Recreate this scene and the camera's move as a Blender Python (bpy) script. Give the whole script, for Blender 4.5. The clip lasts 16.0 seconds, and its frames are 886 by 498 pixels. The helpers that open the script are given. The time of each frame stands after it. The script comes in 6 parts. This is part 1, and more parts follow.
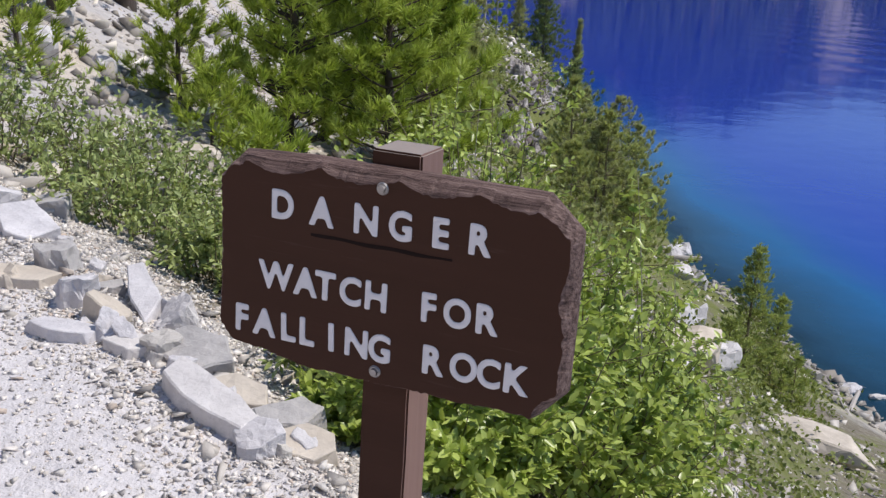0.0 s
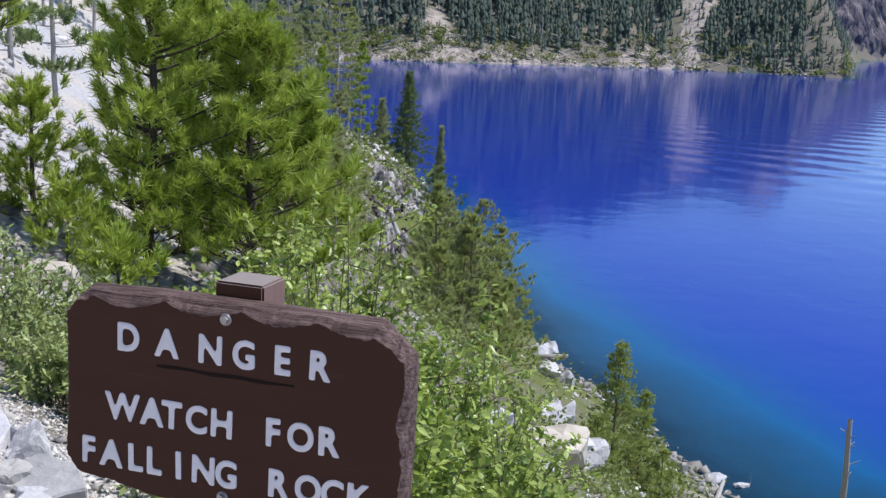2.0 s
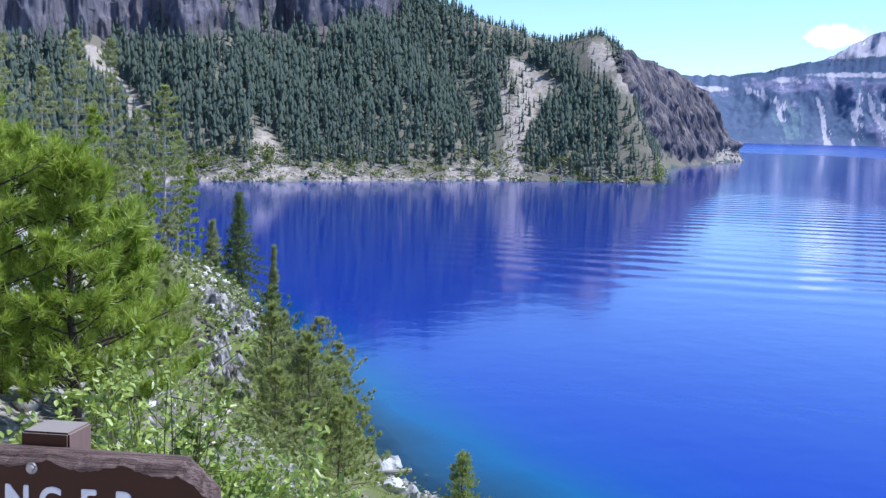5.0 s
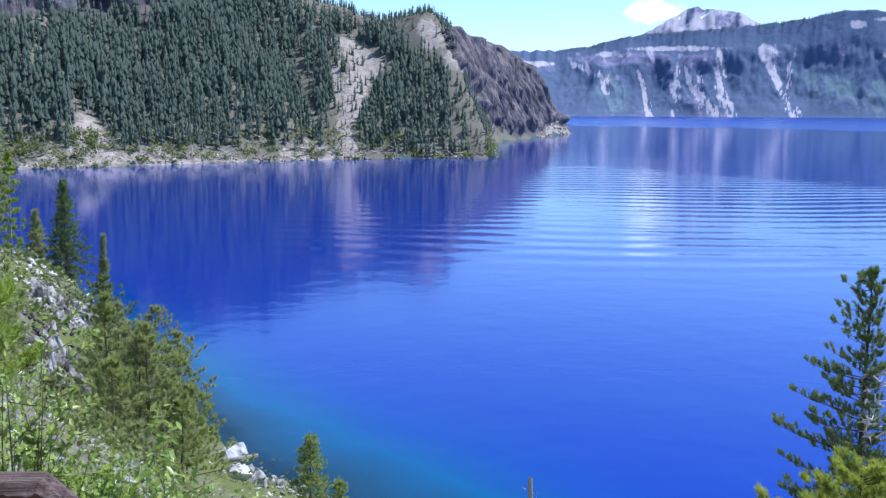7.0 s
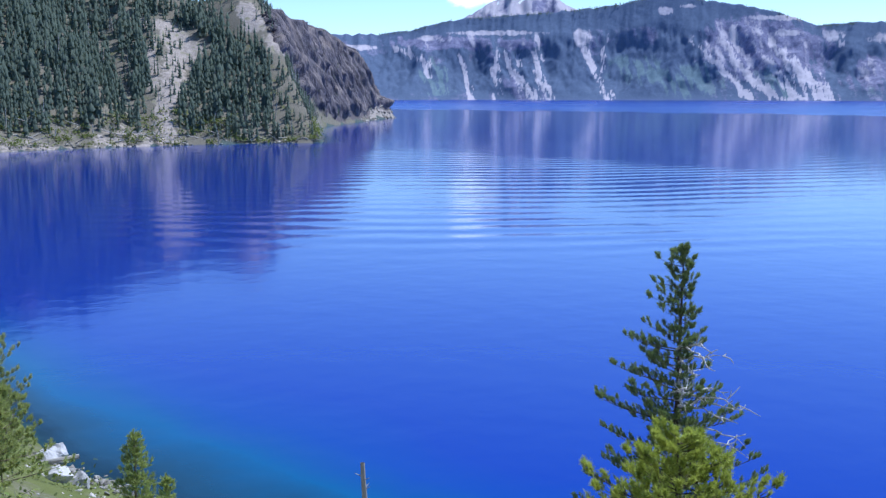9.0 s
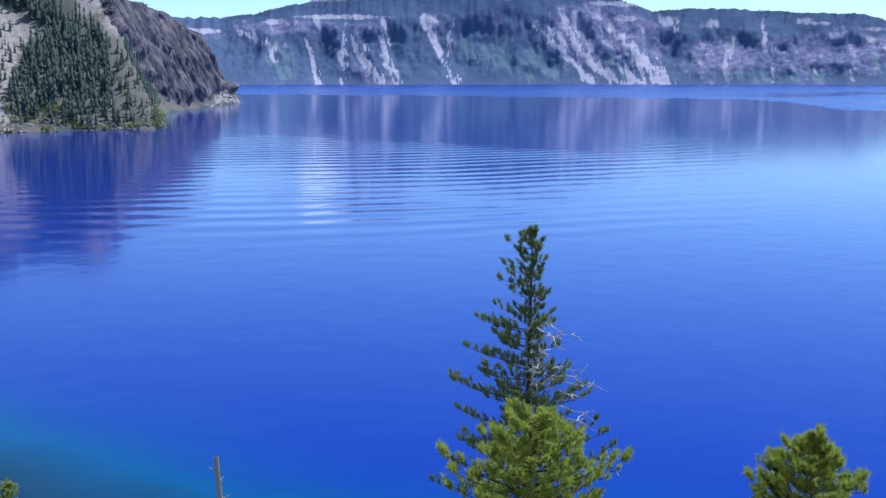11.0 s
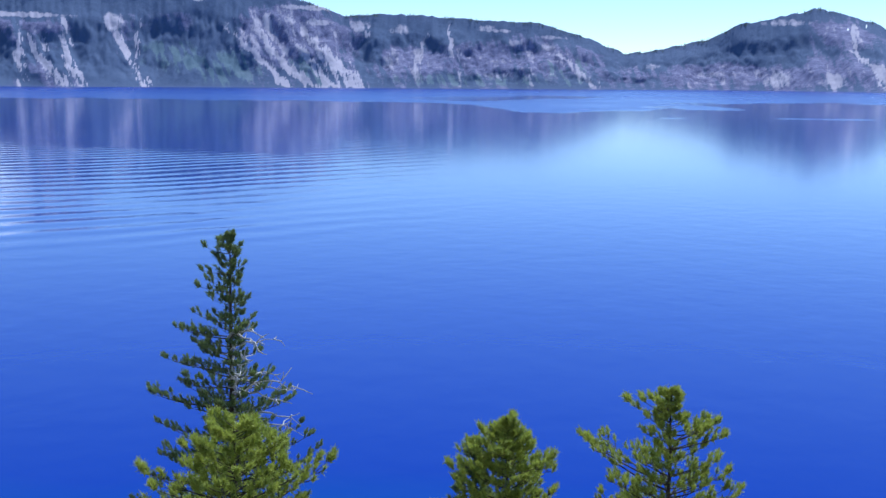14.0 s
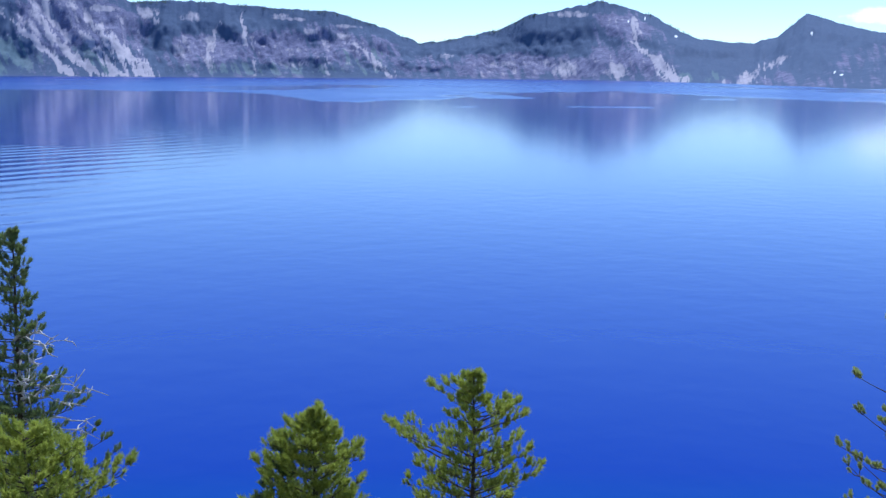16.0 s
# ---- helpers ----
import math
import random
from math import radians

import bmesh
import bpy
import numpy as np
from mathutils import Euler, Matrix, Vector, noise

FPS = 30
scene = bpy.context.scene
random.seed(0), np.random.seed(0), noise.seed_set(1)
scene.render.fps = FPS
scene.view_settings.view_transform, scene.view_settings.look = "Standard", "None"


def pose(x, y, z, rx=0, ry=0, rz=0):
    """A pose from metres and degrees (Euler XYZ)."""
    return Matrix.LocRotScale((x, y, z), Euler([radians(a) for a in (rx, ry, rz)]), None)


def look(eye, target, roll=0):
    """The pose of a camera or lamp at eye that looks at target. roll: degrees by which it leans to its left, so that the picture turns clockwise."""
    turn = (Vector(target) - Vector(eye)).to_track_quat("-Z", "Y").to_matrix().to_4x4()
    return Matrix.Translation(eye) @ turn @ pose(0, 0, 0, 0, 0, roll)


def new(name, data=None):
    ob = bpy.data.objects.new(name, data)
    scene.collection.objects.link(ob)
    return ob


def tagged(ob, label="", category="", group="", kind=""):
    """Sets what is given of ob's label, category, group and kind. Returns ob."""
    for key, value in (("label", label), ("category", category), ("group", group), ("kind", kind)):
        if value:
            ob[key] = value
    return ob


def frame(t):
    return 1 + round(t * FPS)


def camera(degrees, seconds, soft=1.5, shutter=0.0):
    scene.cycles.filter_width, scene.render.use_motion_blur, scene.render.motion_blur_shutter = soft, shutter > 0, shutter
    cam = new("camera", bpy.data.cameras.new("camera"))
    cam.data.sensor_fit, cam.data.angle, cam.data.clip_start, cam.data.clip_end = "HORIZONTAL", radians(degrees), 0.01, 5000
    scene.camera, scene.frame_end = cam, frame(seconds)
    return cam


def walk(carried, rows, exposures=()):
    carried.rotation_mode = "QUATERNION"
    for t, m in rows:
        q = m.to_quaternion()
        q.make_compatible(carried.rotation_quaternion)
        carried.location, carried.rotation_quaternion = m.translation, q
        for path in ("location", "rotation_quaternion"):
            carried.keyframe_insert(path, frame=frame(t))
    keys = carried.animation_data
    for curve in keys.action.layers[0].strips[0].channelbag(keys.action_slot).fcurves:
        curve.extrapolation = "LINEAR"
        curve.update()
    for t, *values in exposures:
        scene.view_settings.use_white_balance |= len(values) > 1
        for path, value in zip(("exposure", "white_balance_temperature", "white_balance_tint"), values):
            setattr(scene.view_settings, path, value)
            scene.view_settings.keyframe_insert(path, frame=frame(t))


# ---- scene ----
cam = camera(45.06, 16.0, soft=1.4)
PATH = [
    (0.0, pose(0.005, 0.002, 20.002, 71.18, -2.76, 0.18)),
    (0.5, pose(0.016, -0.017, 20.017, 72.63, -2.59, -1.69)),
    (1.0, pose(0.028, -0.040, 20.036, 74.22, -2.72, -3.31)),
    (1.5, pose(0.043, -0.069, 20.056, 75.77, -2.73, -5.31)),
    (2.0, pose(0.055, -0.107, 20.079, 77.12, -2.97, -7.05)),
    (2.5, pose(0.061, -0.139, 20.091, 78.65, -2.94, -8.73)),
    (3.0, pose(0.067, -0.177, 20.103, 79.94, -2.87, -10.29)),
    (3.2, pose(0.070, -0.192, 20.106, 80.46, -2.72, -10.86)),
    (5.3, pose(0.121, -0.331, 20.166, 83.78, -1.56, -17.79)),
    (5.5, pose(0.127, -0.334, 20.163, 83.67, -1.68, -19.02)),
    (6.0, pose(0.100, -0.361, 20.188, 83.63, -1.25, -20.90)),
    (6.5, pose(0.064, -0.339, 20.200, 82.95, -0.53, -22.48)),
    (7.0, pose(0.064, -0.289, 20.188, 82.59, -0.27, -25.06)),
    (7.5, pose(0.119, -0.235, 20.201, 81.88, -0.41, -28.03)),
    (8.0, pose(0.122, -0.210, 20.203, 81.97, -0.35, -30.57)),
    (8.5, pose(0.129, -0.200, 20.203, 81.88, -0.00, -32.76)),
    (9.0, pose(0.156, -0.178, 20.203, 81.77, -0.07, -34.41)),
    (9.2, pose(0.174, -0.167, 20.224, 81.71, -0.02, -35.28)),
    (11.3, pose(0.192, -0.115, 20.240, 81.15, 0.33, -43.81)),
    (11.5, pose(0.227, -0.141, 20.225, 81.33, 0.55, -44.76)),
    (12.0, pose(0.236, -0.120, 20.219, 81.22, -0.00, -47.18)),
    (12.5, pose(0.272, -0.114, 20.208, 81.16, 0.12, -49.94)),
    (13.0, pose(0.325, -0.111, 20.205, 81.01, 0.16, -53.45)),
    (13.5, pose(0.310, -0.110, 20.205, 80.64, -0.13, -55.76)),
    (14.0, pose(0.300, -0.124, 20.215, 81.17, -0.33, -58.54)),
    (14.5, pose(0.293, -0.117, 20.208, 81.30, -0.46, -61.58)),
    (15.0, pose(0.296, -0.113, 20.210, 81.30, -0.25, -63.67)),
    (15.5, pose(0.317, -0.112, 20.190, 80.88, -0.42, -66.37)),
    (16.0, pose(0.338, -0.099, 20.206, 80.66, -0.41, -69.30)),]
EXPOSURES = [(0.0, 0.01, 6580, 11), (2.0, 0.16, 6060, 10), (5.3, 0.44, 5500, 8.5), (7.3, 0.38, 5480, 8.5), (9.0, 0.20, 5390, 8), (16.0, 0.0, 5310, 8)]
walk(cam, PATH, EXPOSURES)

# ---- light ----
SUN_AZ, SUN_EL = 86.0, 58.0          # clockwise from +y, above the horizon


def direction(az, el):
    a, e = radians(az), radians(el)
    return Vector((math.sin(a) * math.cos(e), math.cos(a) * math.cos(e), math.sin(e)))


world = bpy.data.worlds.new("sky")
scene.world = world
world.use_nodes = True
wn = world.node_tree
sky = wn.nodes.new("ShaderNodeTexSky")
sky.sky_type = "NISHITA"
sky.sun_disc = False
sky.sun_elevation, sky.sun_rotation = radians(SUN_EL), radians(SUN_AZ)
sky.altitude, sky.air_density, sky.dust_density, sky.ozone_density = 1900, 1.0, 0.2, 3.0
wn.links.new(sky.outputs[0], wn.nodes["Background"].inputs[0])
wn.nodes["Background"].inputs[1].default_value = 0.145
sun = new("sun", bpy.data.lights.new("sun", "SUN"))
sun.data.energy, sun.data.angle, sun.data.color = 4.2, radians(0.53), (1.0, 0.95, 0.88)
sun.matrix_world = look(direction(SUN_AZ, SUN_EL) * 100, (0, 0, 0))


# ---- materials ----
class Nodes:
    """Short-hand for building a material's nodes."""

    def __init__(self, name, rough=0.8, spec=0.3):
        self.m = bpy.data.materials.new(name)
        self.m.use_nodes = True
        self.t = self.m.node_tree
        self.b = self.t.nodes["Principled BSDF"]
        self.b.inputs["Roughness"].default_value = rough
        self.b.inputs["Specular IOR Level"].default_value = spec
        self.co = self.add("ShaderNodeTexCoord").outputs["Object"]

    def add(self, kind, **ins):
        n = self.t.nodes.new(kind)
        for k, v in ins.items():
            self.put(n.inputs[k.replace("_", " ")], v)
        return n

    def put(self, socket, v):
        if isinstance(v, bpy.types.NodeSocket):
            self.t.links.new(v, socket)
        else:
            socket.default_value = (*v, 1.0) if isinstance(v, tuple) and len(v) == 3 and socket.type == "RGBA" else v

    def noise(self, scale, detail=4.0, rough=0.55, stretch=None, distort=0.0):
        co = self.co
        if stretch:
            mp = self.add("ShaderNodeMapping", Vector=co)
            mp.inputs["Scale"].default_value = stretch
            co = mp.outputs[0]
        return self.add("ShaderNodeTexNoise", Vector=co, Scale=scale, Detail=detail, Roughness=rough, Distortion=distort).outputs[0]

    def cells(self, scale, out="Color", feature="F1", stretch=None):
        co = self.co
        if stretch:
            mp = self.add("ShaderNodeMapping", Vector=co)
            mp.inputs["Scale"].default_value = stretch
            co = mp.outputs[0]
        n = self.add("ShaderNodeTexVoronoi", Vector=co, Scale=scale)
        n.feature = feature
        return n.outputs[out]

    def ramp(self, fac, *stops):
        n = self.add("ShaderNodeValToRGB", Fac=fac)
        el = n.color_ramp.elements
        while len(el) < len(stops):
            el.new(0.5)
        for e, (p, c) in zip(el, stops):
            e.position = p
            e.color = (c, c, c, 1) if isinstance(c, (int, float)) else (*c, 1)
        return n.outputs[0]

    def mix(self, fac, a, b, blend="MIX"):
        n = self.t.nodes.new("ShaderNodeMix")
        n.data_type, n.blend_type = "RGBA", blend
        self.put(n.inputs[0], fac)
        self.put(n.inputs[6], a)
        self.put(n.inputs[7], b)
        return n.outputs[2]

    def math(self, op, a, b=0.0, clamp=False):
        n = self.t.nodes.new("ShaderNodeMath")
        n.operation, n.use_clamp = op, clamp
        self.put(n.inputs[0], a)
        self.put(n.inputs[1], b)
        return n.outputs[0]

    def attr(self, name):
        n = self.t.nodes.new("ShaderNodeAttribute")
        n.attribute_name = name
        return n.outputs["Fac"]

    def island(self):
        return self.add("ShaderNodeNewGeometry").outputs["Random Per Island"]

    def chance(self):
        return self.add("ShaderNodeObjectInfo").outputs["Random"]

    def bump(self, height, strength=0.5, distance=0.02):
        n = self.add("ShaderNodeBump", Height=height, Strength=strength, Distance=distance)
        self.t.links.new(n.outputs[0], self.b.inputs["Normal"])
        return n

    def done(self, colour=None, rough=None):
        if colour is not None:
            self.put(self.b.inputs["Base Color"], colour)
        if rough is not None:
            self.put(self.b.inputs["Roughness"], rough)
        return self.m


def ground_material():
    n = Nodes("ground", 0.92, 0.15)
    big, fine = n.noise(0.06, 6), n.noise(1.3, 7, 0.65)
    grit = n.noise(28.0, 5, 0.7)
    stones = n.cells(13.0, "Color")
    soil = n.mix(fine, (0.10, 0.09, 0.068), (0.24, 0.21, 0.165))
    soil = n.mix(n.ramp(n.noise(5.0, 5, 0.7), (0.5, 0.0), (0.68, 0.6)), soil, (0.42, 0.38, 0.33))
    scree = n.mix(n.ramp(n.noise(0.35, 5, 0.6), (0.42, 0.0), (0.58, 1.0)), n.mix(fine, (0.34, 0.325, 0.34), (0.62, 0.595, 0.60)), n.mix(fine, (0.42, 0.37, 0.32), (0.66, 0.59, 0.52)))
    scree = n.mix(n.math("MULTIPLY", n.ramp(stones, (0.25, 1.0), (0.45, 0.0)), 0.5), scree, (0.33, 0.31, 0.31))
    tan = n.mix(n.ramp(n.noise(0.5, 6, 0.75), (0.32, 0.0), (0.68, 1.0)), (0.19, 0.155, 0.135), (0.56, 0.465, 0.41))
    scree = n.mix(n.attr("pumice"), scree, tan)
    moss = n.mix(fine, (0.09, 0.11, 0.03), (0.19, 0.20, 0.07))
    rock = n.mix(n.noise(0.35, 7, 0.75, (1, 1, 0.22)), (0.052, 0.043, 0.050), (0.19, 0.16, 0.17))
    rock = n.mix(n.ramp(n.noise(0.05, 5, 0.6), (0.50, 0.0), (0.68, 0.55)), rock, (0.36, 0.29, 0.26))
    bed = n.mix(n.ramp(n.noise(0.9, 6, 0.7), (0.35, 0.0), (0.65, 1.0)), (0.04, 0.055, 0.055), (0.14, 0.17, 0.15))
    trail = n.mix(n.noise(2.2, 6, 0.7), (0.54, 0.515, 0.53), (0.78, 0.75, 0.76))
    trail = n.mix(n.ramp(n.cells(42.0, "Color"), (0.0, 0.30), (1.0, 0.0)), trail, (0.36, 0.33, 0.30))
    wob = n.math("MULTIPLY", n.math("SUBTRACT", n.noise(0.25, 6, 0.65), 0.5), 1.1)

    def mask(name):
        return n.ramp(n.math("ADD", n.attr(name), wob), (0.42, 0.0), (0.58, 1.0))

    c = n.mix(mask("pale"), soil, scree)
    c = n.mix(mask("green"), c, moss)
    c = n.mix(mask("cliff"), c, rock)
    c = n.mix(n.ramp(n.attr("trail"), (0.35, 0.0), (0.65, 1.0)), c, trail)
    c = n.mix(n.ramp(n.attr("bed"), (0.45, 0.0), (0.55, 1.0)), c, bed)
    n.bump(n.math("ADD", n.math("MULTIPLY", fine, 1.0), n.math("MULTIPLY", grit, 0.10)), 0.6, 0.25)
    return n.done(c)


def water_material():
    n = Nodes("lake_water", 0.02, 0.55)
    n.b.inputs["IOR"].default_value = 1.333
    n.b.inputs["Specular Tint"].default_value = (0.42, 0.73, 1.0, 1)
    depth = n.math("ADD", n.attr("depth"), n.math("MULTIPLY", n.math("SUBTRACT", n.noise(0.09, 5, 0.6), 0.5), 2.2))
    deep, mid, shoal = (0.0005, 0.0240, 0.300), (0.0005, 0.038, 0.290), (0.0005, 0.080, 0.222)
    c = n.ramp(n.math("DIVIDE", depth, 20.0), (0.0, (0.008, 0.028, 0.042)), (0.04, (0.004, 0.042, 0.085)), (0.11, shoal), (0.20, (0.0008, 0.056, 0.250)), (0.34, mid), (0.65, deep))
    wave = n.add("ShaderNodeTexWave", Vector=n.co, Scale=0.033, Distortion=5.0, Detail=3.0, Detail_Scale=0.5)
    wave.wave_type, wave.rings_direction = "RINGS", "Z"
    mp = n.add("ShaderNodeMapping", Vector=n.co)
    mp.inputs["Location"].default_value = (-330, -560, 0)
    n.t.links.new(mp.outputs[0], wave.inputs["Vector"])
    patch = n.ramp(n.noise(0.011, 4, 0.6, (1, 0.6, 1)), (0.40, 0.0), (0.62, 1.0))
    swell = n.math("MULTIPLY", wave.outputs["Fac"], n.math("MULTIPLY", n.attr("rip"), n.math("ADD", 0.14, n.math("MULTIPLY", patch, 0.38))))
    small = n.noise(0.22, 4, 0.55)
    h = n.math("ADD", n.math("MULTIPLY", swell, 1.0), n.math("MULTIPLY", small, 0.22))
    n.bump(h, 1.0, 0.16)
    clear = n.add("ShaderNodeBsdfTransparent")
    clear.inputs[0].default_value = (0.55, 0.85, 0.85, 1)
    mixer = n.add("ShaderNodeMixShader")
    n.put(mixer.inputs[0], n.ramp(n.math("DIVIDE", depth, 3.0), (0.02, 0.62), (0.22, 1.0)))
    n.t.links.new(clear.outputs[0], mixer.inputs[1])
    n.t.links.new(n.b.outputs[0], mixer.inputs[2])
    n.t.links.new(mixer.outputs[0], n.t.nodes["Material Output"].inputs[0])
    return n.done(c, n.math("ADD", 0.085, n.math("MULTIPLY", n.attr("ruffle"), 0.20)))


def rim_material():
    n = Nodes("far_rim", 0.95, 0.1)
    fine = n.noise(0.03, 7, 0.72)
    # distance haze is painted in: every tone here is paler and bluer
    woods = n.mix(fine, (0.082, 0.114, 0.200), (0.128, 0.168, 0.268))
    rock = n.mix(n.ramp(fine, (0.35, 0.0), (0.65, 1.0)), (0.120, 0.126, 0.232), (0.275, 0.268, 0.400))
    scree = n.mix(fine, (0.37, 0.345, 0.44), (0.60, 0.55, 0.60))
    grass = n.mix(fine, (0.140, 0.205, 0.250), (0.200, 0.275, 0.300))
    wob = n.math("MULTIPLY", n.math("SUBTRACT", fine, 0.5), 1.0)

    def mask(name, lo=0.34, hi=0.66):
        return n.ramp(n.math("ADD", n.attr(name), n.math("MULTIPLY", wob, 0.6)), (lo, 0.0), (hi, 1.0))

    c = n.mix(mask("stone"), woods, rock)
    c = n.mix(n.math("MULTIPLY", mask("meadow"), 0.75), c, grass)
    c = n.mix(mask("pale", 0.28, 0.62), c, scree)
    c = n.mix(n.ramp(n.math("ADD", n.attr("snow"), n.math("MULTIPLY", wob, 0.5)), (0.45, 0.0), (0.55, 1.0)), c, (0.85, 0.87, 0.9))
    n.bump(fine, 0.5, 12.0)
    return n.done(c)


def foliage_material(name, dark, light, rough=0.55, thin=0.35, tip=None, glow=1.0, spec=0.22):
    n = Nodes(name, rough, spec)
    c = n.mix(n.island(), dark, light)
    c = n.mix(n.ramp(n.noise(4.0, 3, 0.6), (0.42, 0.0), (0.60, 0.75)), c, tip or light)
    tr = n.add("ShaderNodeBsdfTranslucent")
    n.put(tr.inputs[0], n.mix(0.5 * glow, c, (0.30, 0.36, 0.03)))
    mixer = n.add("ShaderNodeMixShader")
    mixer.inputs[0].default_value = thin
    n.t.links.new(n.b.outputs[0], mixer.inputs[1])
    n.t.links.new(tr.outputs[0], mixer.inputs[2])
    n.t.links.new(mixer.outputs[0], n.t.nodes["Material Output"].inputs[0])
    return n.done(c)


def bark_material(name, dark, light):
    n = Nodes(name, 0.9, 0.15)
    g = n.noise(14.0, 6, 0.7, (1, 1, 0.25))
    n.bump(g, 0.8, 0.02)
    return n.done(n.mix(g, dark, light))


def stone_material(name, dark, light, scale=6.0):
    n = Nodes(name, 0.85, 0.25)
    g, s = n.noise(scale, 7, 0.7), n.noise(scale * 9, 4, 0.7)
    c = n.mix(n.ramp(g, (0.3, 0.0), (0.7, 1.0)), dark, light)
    c = n.mix(n.math("MULTIPLY", n.chance(), 0.45), c, n.mix(n.chance(), (0.28, 0.28, 0.31), (0.62, 0.57, 0.50)))
    c = n.mix(n.ramp(s, (0.55, 0.0), (0.8, 0.35)), c, (0.15, 0.14, 0.13))
    n.bump(n.math("ADD", g, n.math("MULTIPLY", s, 0.25)), 0.7, 0.02)
    return n.done(c)


def paint_material(name, a, b, grain=0.25, along=(0.05, 1, 1), fine=60.0, relief=0.25, spec=0.3):
    n = Nodes(name, 0.62, spec)
    g = n.noise(14.0, 6, 0.65, along)
    streak = n.noise(fine, 5, 0.7, along)
    c = n.mix(g, a, b)
    c = n.mix(n.ramp(streak, (0.62, 0.0), (0.85, grain)), c, (0.24, 0.17, 0.15))
    n.bump(n.math("ADD", g, streak), relief, 0.004)
    return n.done(c)


def split_wood(name):
    n = Nodes(name, 0.75, 0.25)
    long, thin = n.noise(60.0, 5, 0.7, (0.05, 1, 1)), n.noise(190.0, 4, 0.7, (0.03, 1, 1))
    c = n.ramp(n.math("ADD", n.math("MULTIPLY", long, 0.6), n.math("MULTIPLY", thin, 0.4)), (0.36, (0.030, 0.017, 0.015)), (0.46, (0.10, 0.062, 0.055)), (0.56, (0.20, 0.135, 0.12)), (0.70, (0.32, 0.24, 0.215)))
    n.bump(n.math("ADD", long, thin), 1.0, 0.006)
    return n.done(c)


M_GROUND, M_WATER, M_HAZED_RIM = ground_material(), water_material(), rim_material()
M_PINE = foliage_material("pine_needles", (0.085, 0.15, 0.018), (0.50, 0.62, 0.085), thin=0.34, tip=(0.58, 0.67, 0.15))
M_PINE_OLIVE = foliage_material("olive_needles", (0.20, 0.235, 0.090), (0.58, 0.61, 0.26), thin=0.55)
M_PINE_FRESH = foliage_material("fresh_pine_needles", (0.20, 0.25, 0.042), (0.68, 0.72, 0.17), thin=0.40)
M_PINE_BLUE = foliage_material("blue_green_needles", (0.075, 0.115, 0.062), (0.31, 0.39, 0.18), thin=0.36)
M_PINE_GREY = foliage_material("grey_green_needles", (0.26, 0.275, 0.165), (0.60, 0.61, 0.35), thin=0.52)
M_FIR = foliage_material("fir_needles", (0.23, 0.29, 0.10), (0.56, 0.62, 0.24), thin=0.48)
# haze over the cove is put into this colour: darks raised, blue added
M_WOODS = foliage_material("hazed_woods", (0.160, 0.208, 0.182), (0.205, 0.250, 0.205), rough=0.9, thin=0.60, glow=0.12)
M_LEAF = foliage_material("broad_leaves", (0.10, 0.18, 0.035), (0.57, 0.67, 0.175), rough=0.33, thin=0.44, spec=0.5)
M_LEAF_FINE = foliage_material("willow_leaves", (0.11, 0.165, 0.045), (0.46, 0.53, 0.21), rough=0.40, thin=0.32, spec=0.35)
M_SCRUB = foliage_material("scrub_leaves", (0.09, 0.125, 0.035), (0.25, 0.28, 0.10), rough=0.6, thin=0.3)
M_BARK = bark_material("dark_bark", (0.035, 0.028, 0.024), (0.13, 0.105, 0.09))
M_BARK_GREY = bark_material("bleached_bark", (0.30, 0.27, 0.25), (0.55, 0.51, 0.48))
M_BLEACHED = bark_material("bleached_wood", (0.50, 0.46, 0.44), (0.78, 0.74, 0.71))
M_TWIG = bark_material("twig_bark", (0.10, 0.085, 0.05), (0.25, 0.22, 0.14))
M_ROCK = stone_material("pale_rock", (0.45, 0.435, 0.46), (0.74, 0.715, 0.73))
M_ROCK_WARM = stone_material("buff_rock", (0.42, 0.36, 0.29), (0.68, 0.60, 0.51), 2.0)
M_BROWN = paint_material("brown_paint", (0.040, 0.0175, 0.0110), (0.058, 0.0255, 0.0165), 0.2, spec=0.12)
M_BROWN_WORN = split_wood("worn_brown_paint")
# worn paint of the post's right face, with sunlight painted into its tone
M_POST_SUNNY = paint_material("worn_sunlit_post_paint", (0.15, 0.082, 0.066), (0.31, 0.20, 0.165), 0.5, (1, 1, 0.06))
M_POST_TOP = paint_material("weathered_post_top", (0.20, 0.155, 0.135), (0.36, 0.31, 0.28), 0.5, (1, 0.08, 1), 90.0, 0.6)
M_WHITE = paint_material("white_paint", (0.50, 0.485, 0.51), (0.78, 0.765, 0.80), 0.45, (0.6, 1, 1), 90.0, 0.7)
M_STEEL = Nodes("galvanised_steel", 0.45, 0.5)
M_STEEL.b.inputs["Metallic"].default_value = 0.85
M_STEEL = M_STEEL.done(M_STEEL.mix(M_STEEL.noise(120.0), (0.22, 0.20, 0.19), (0.42, 0.40, 0.39)))


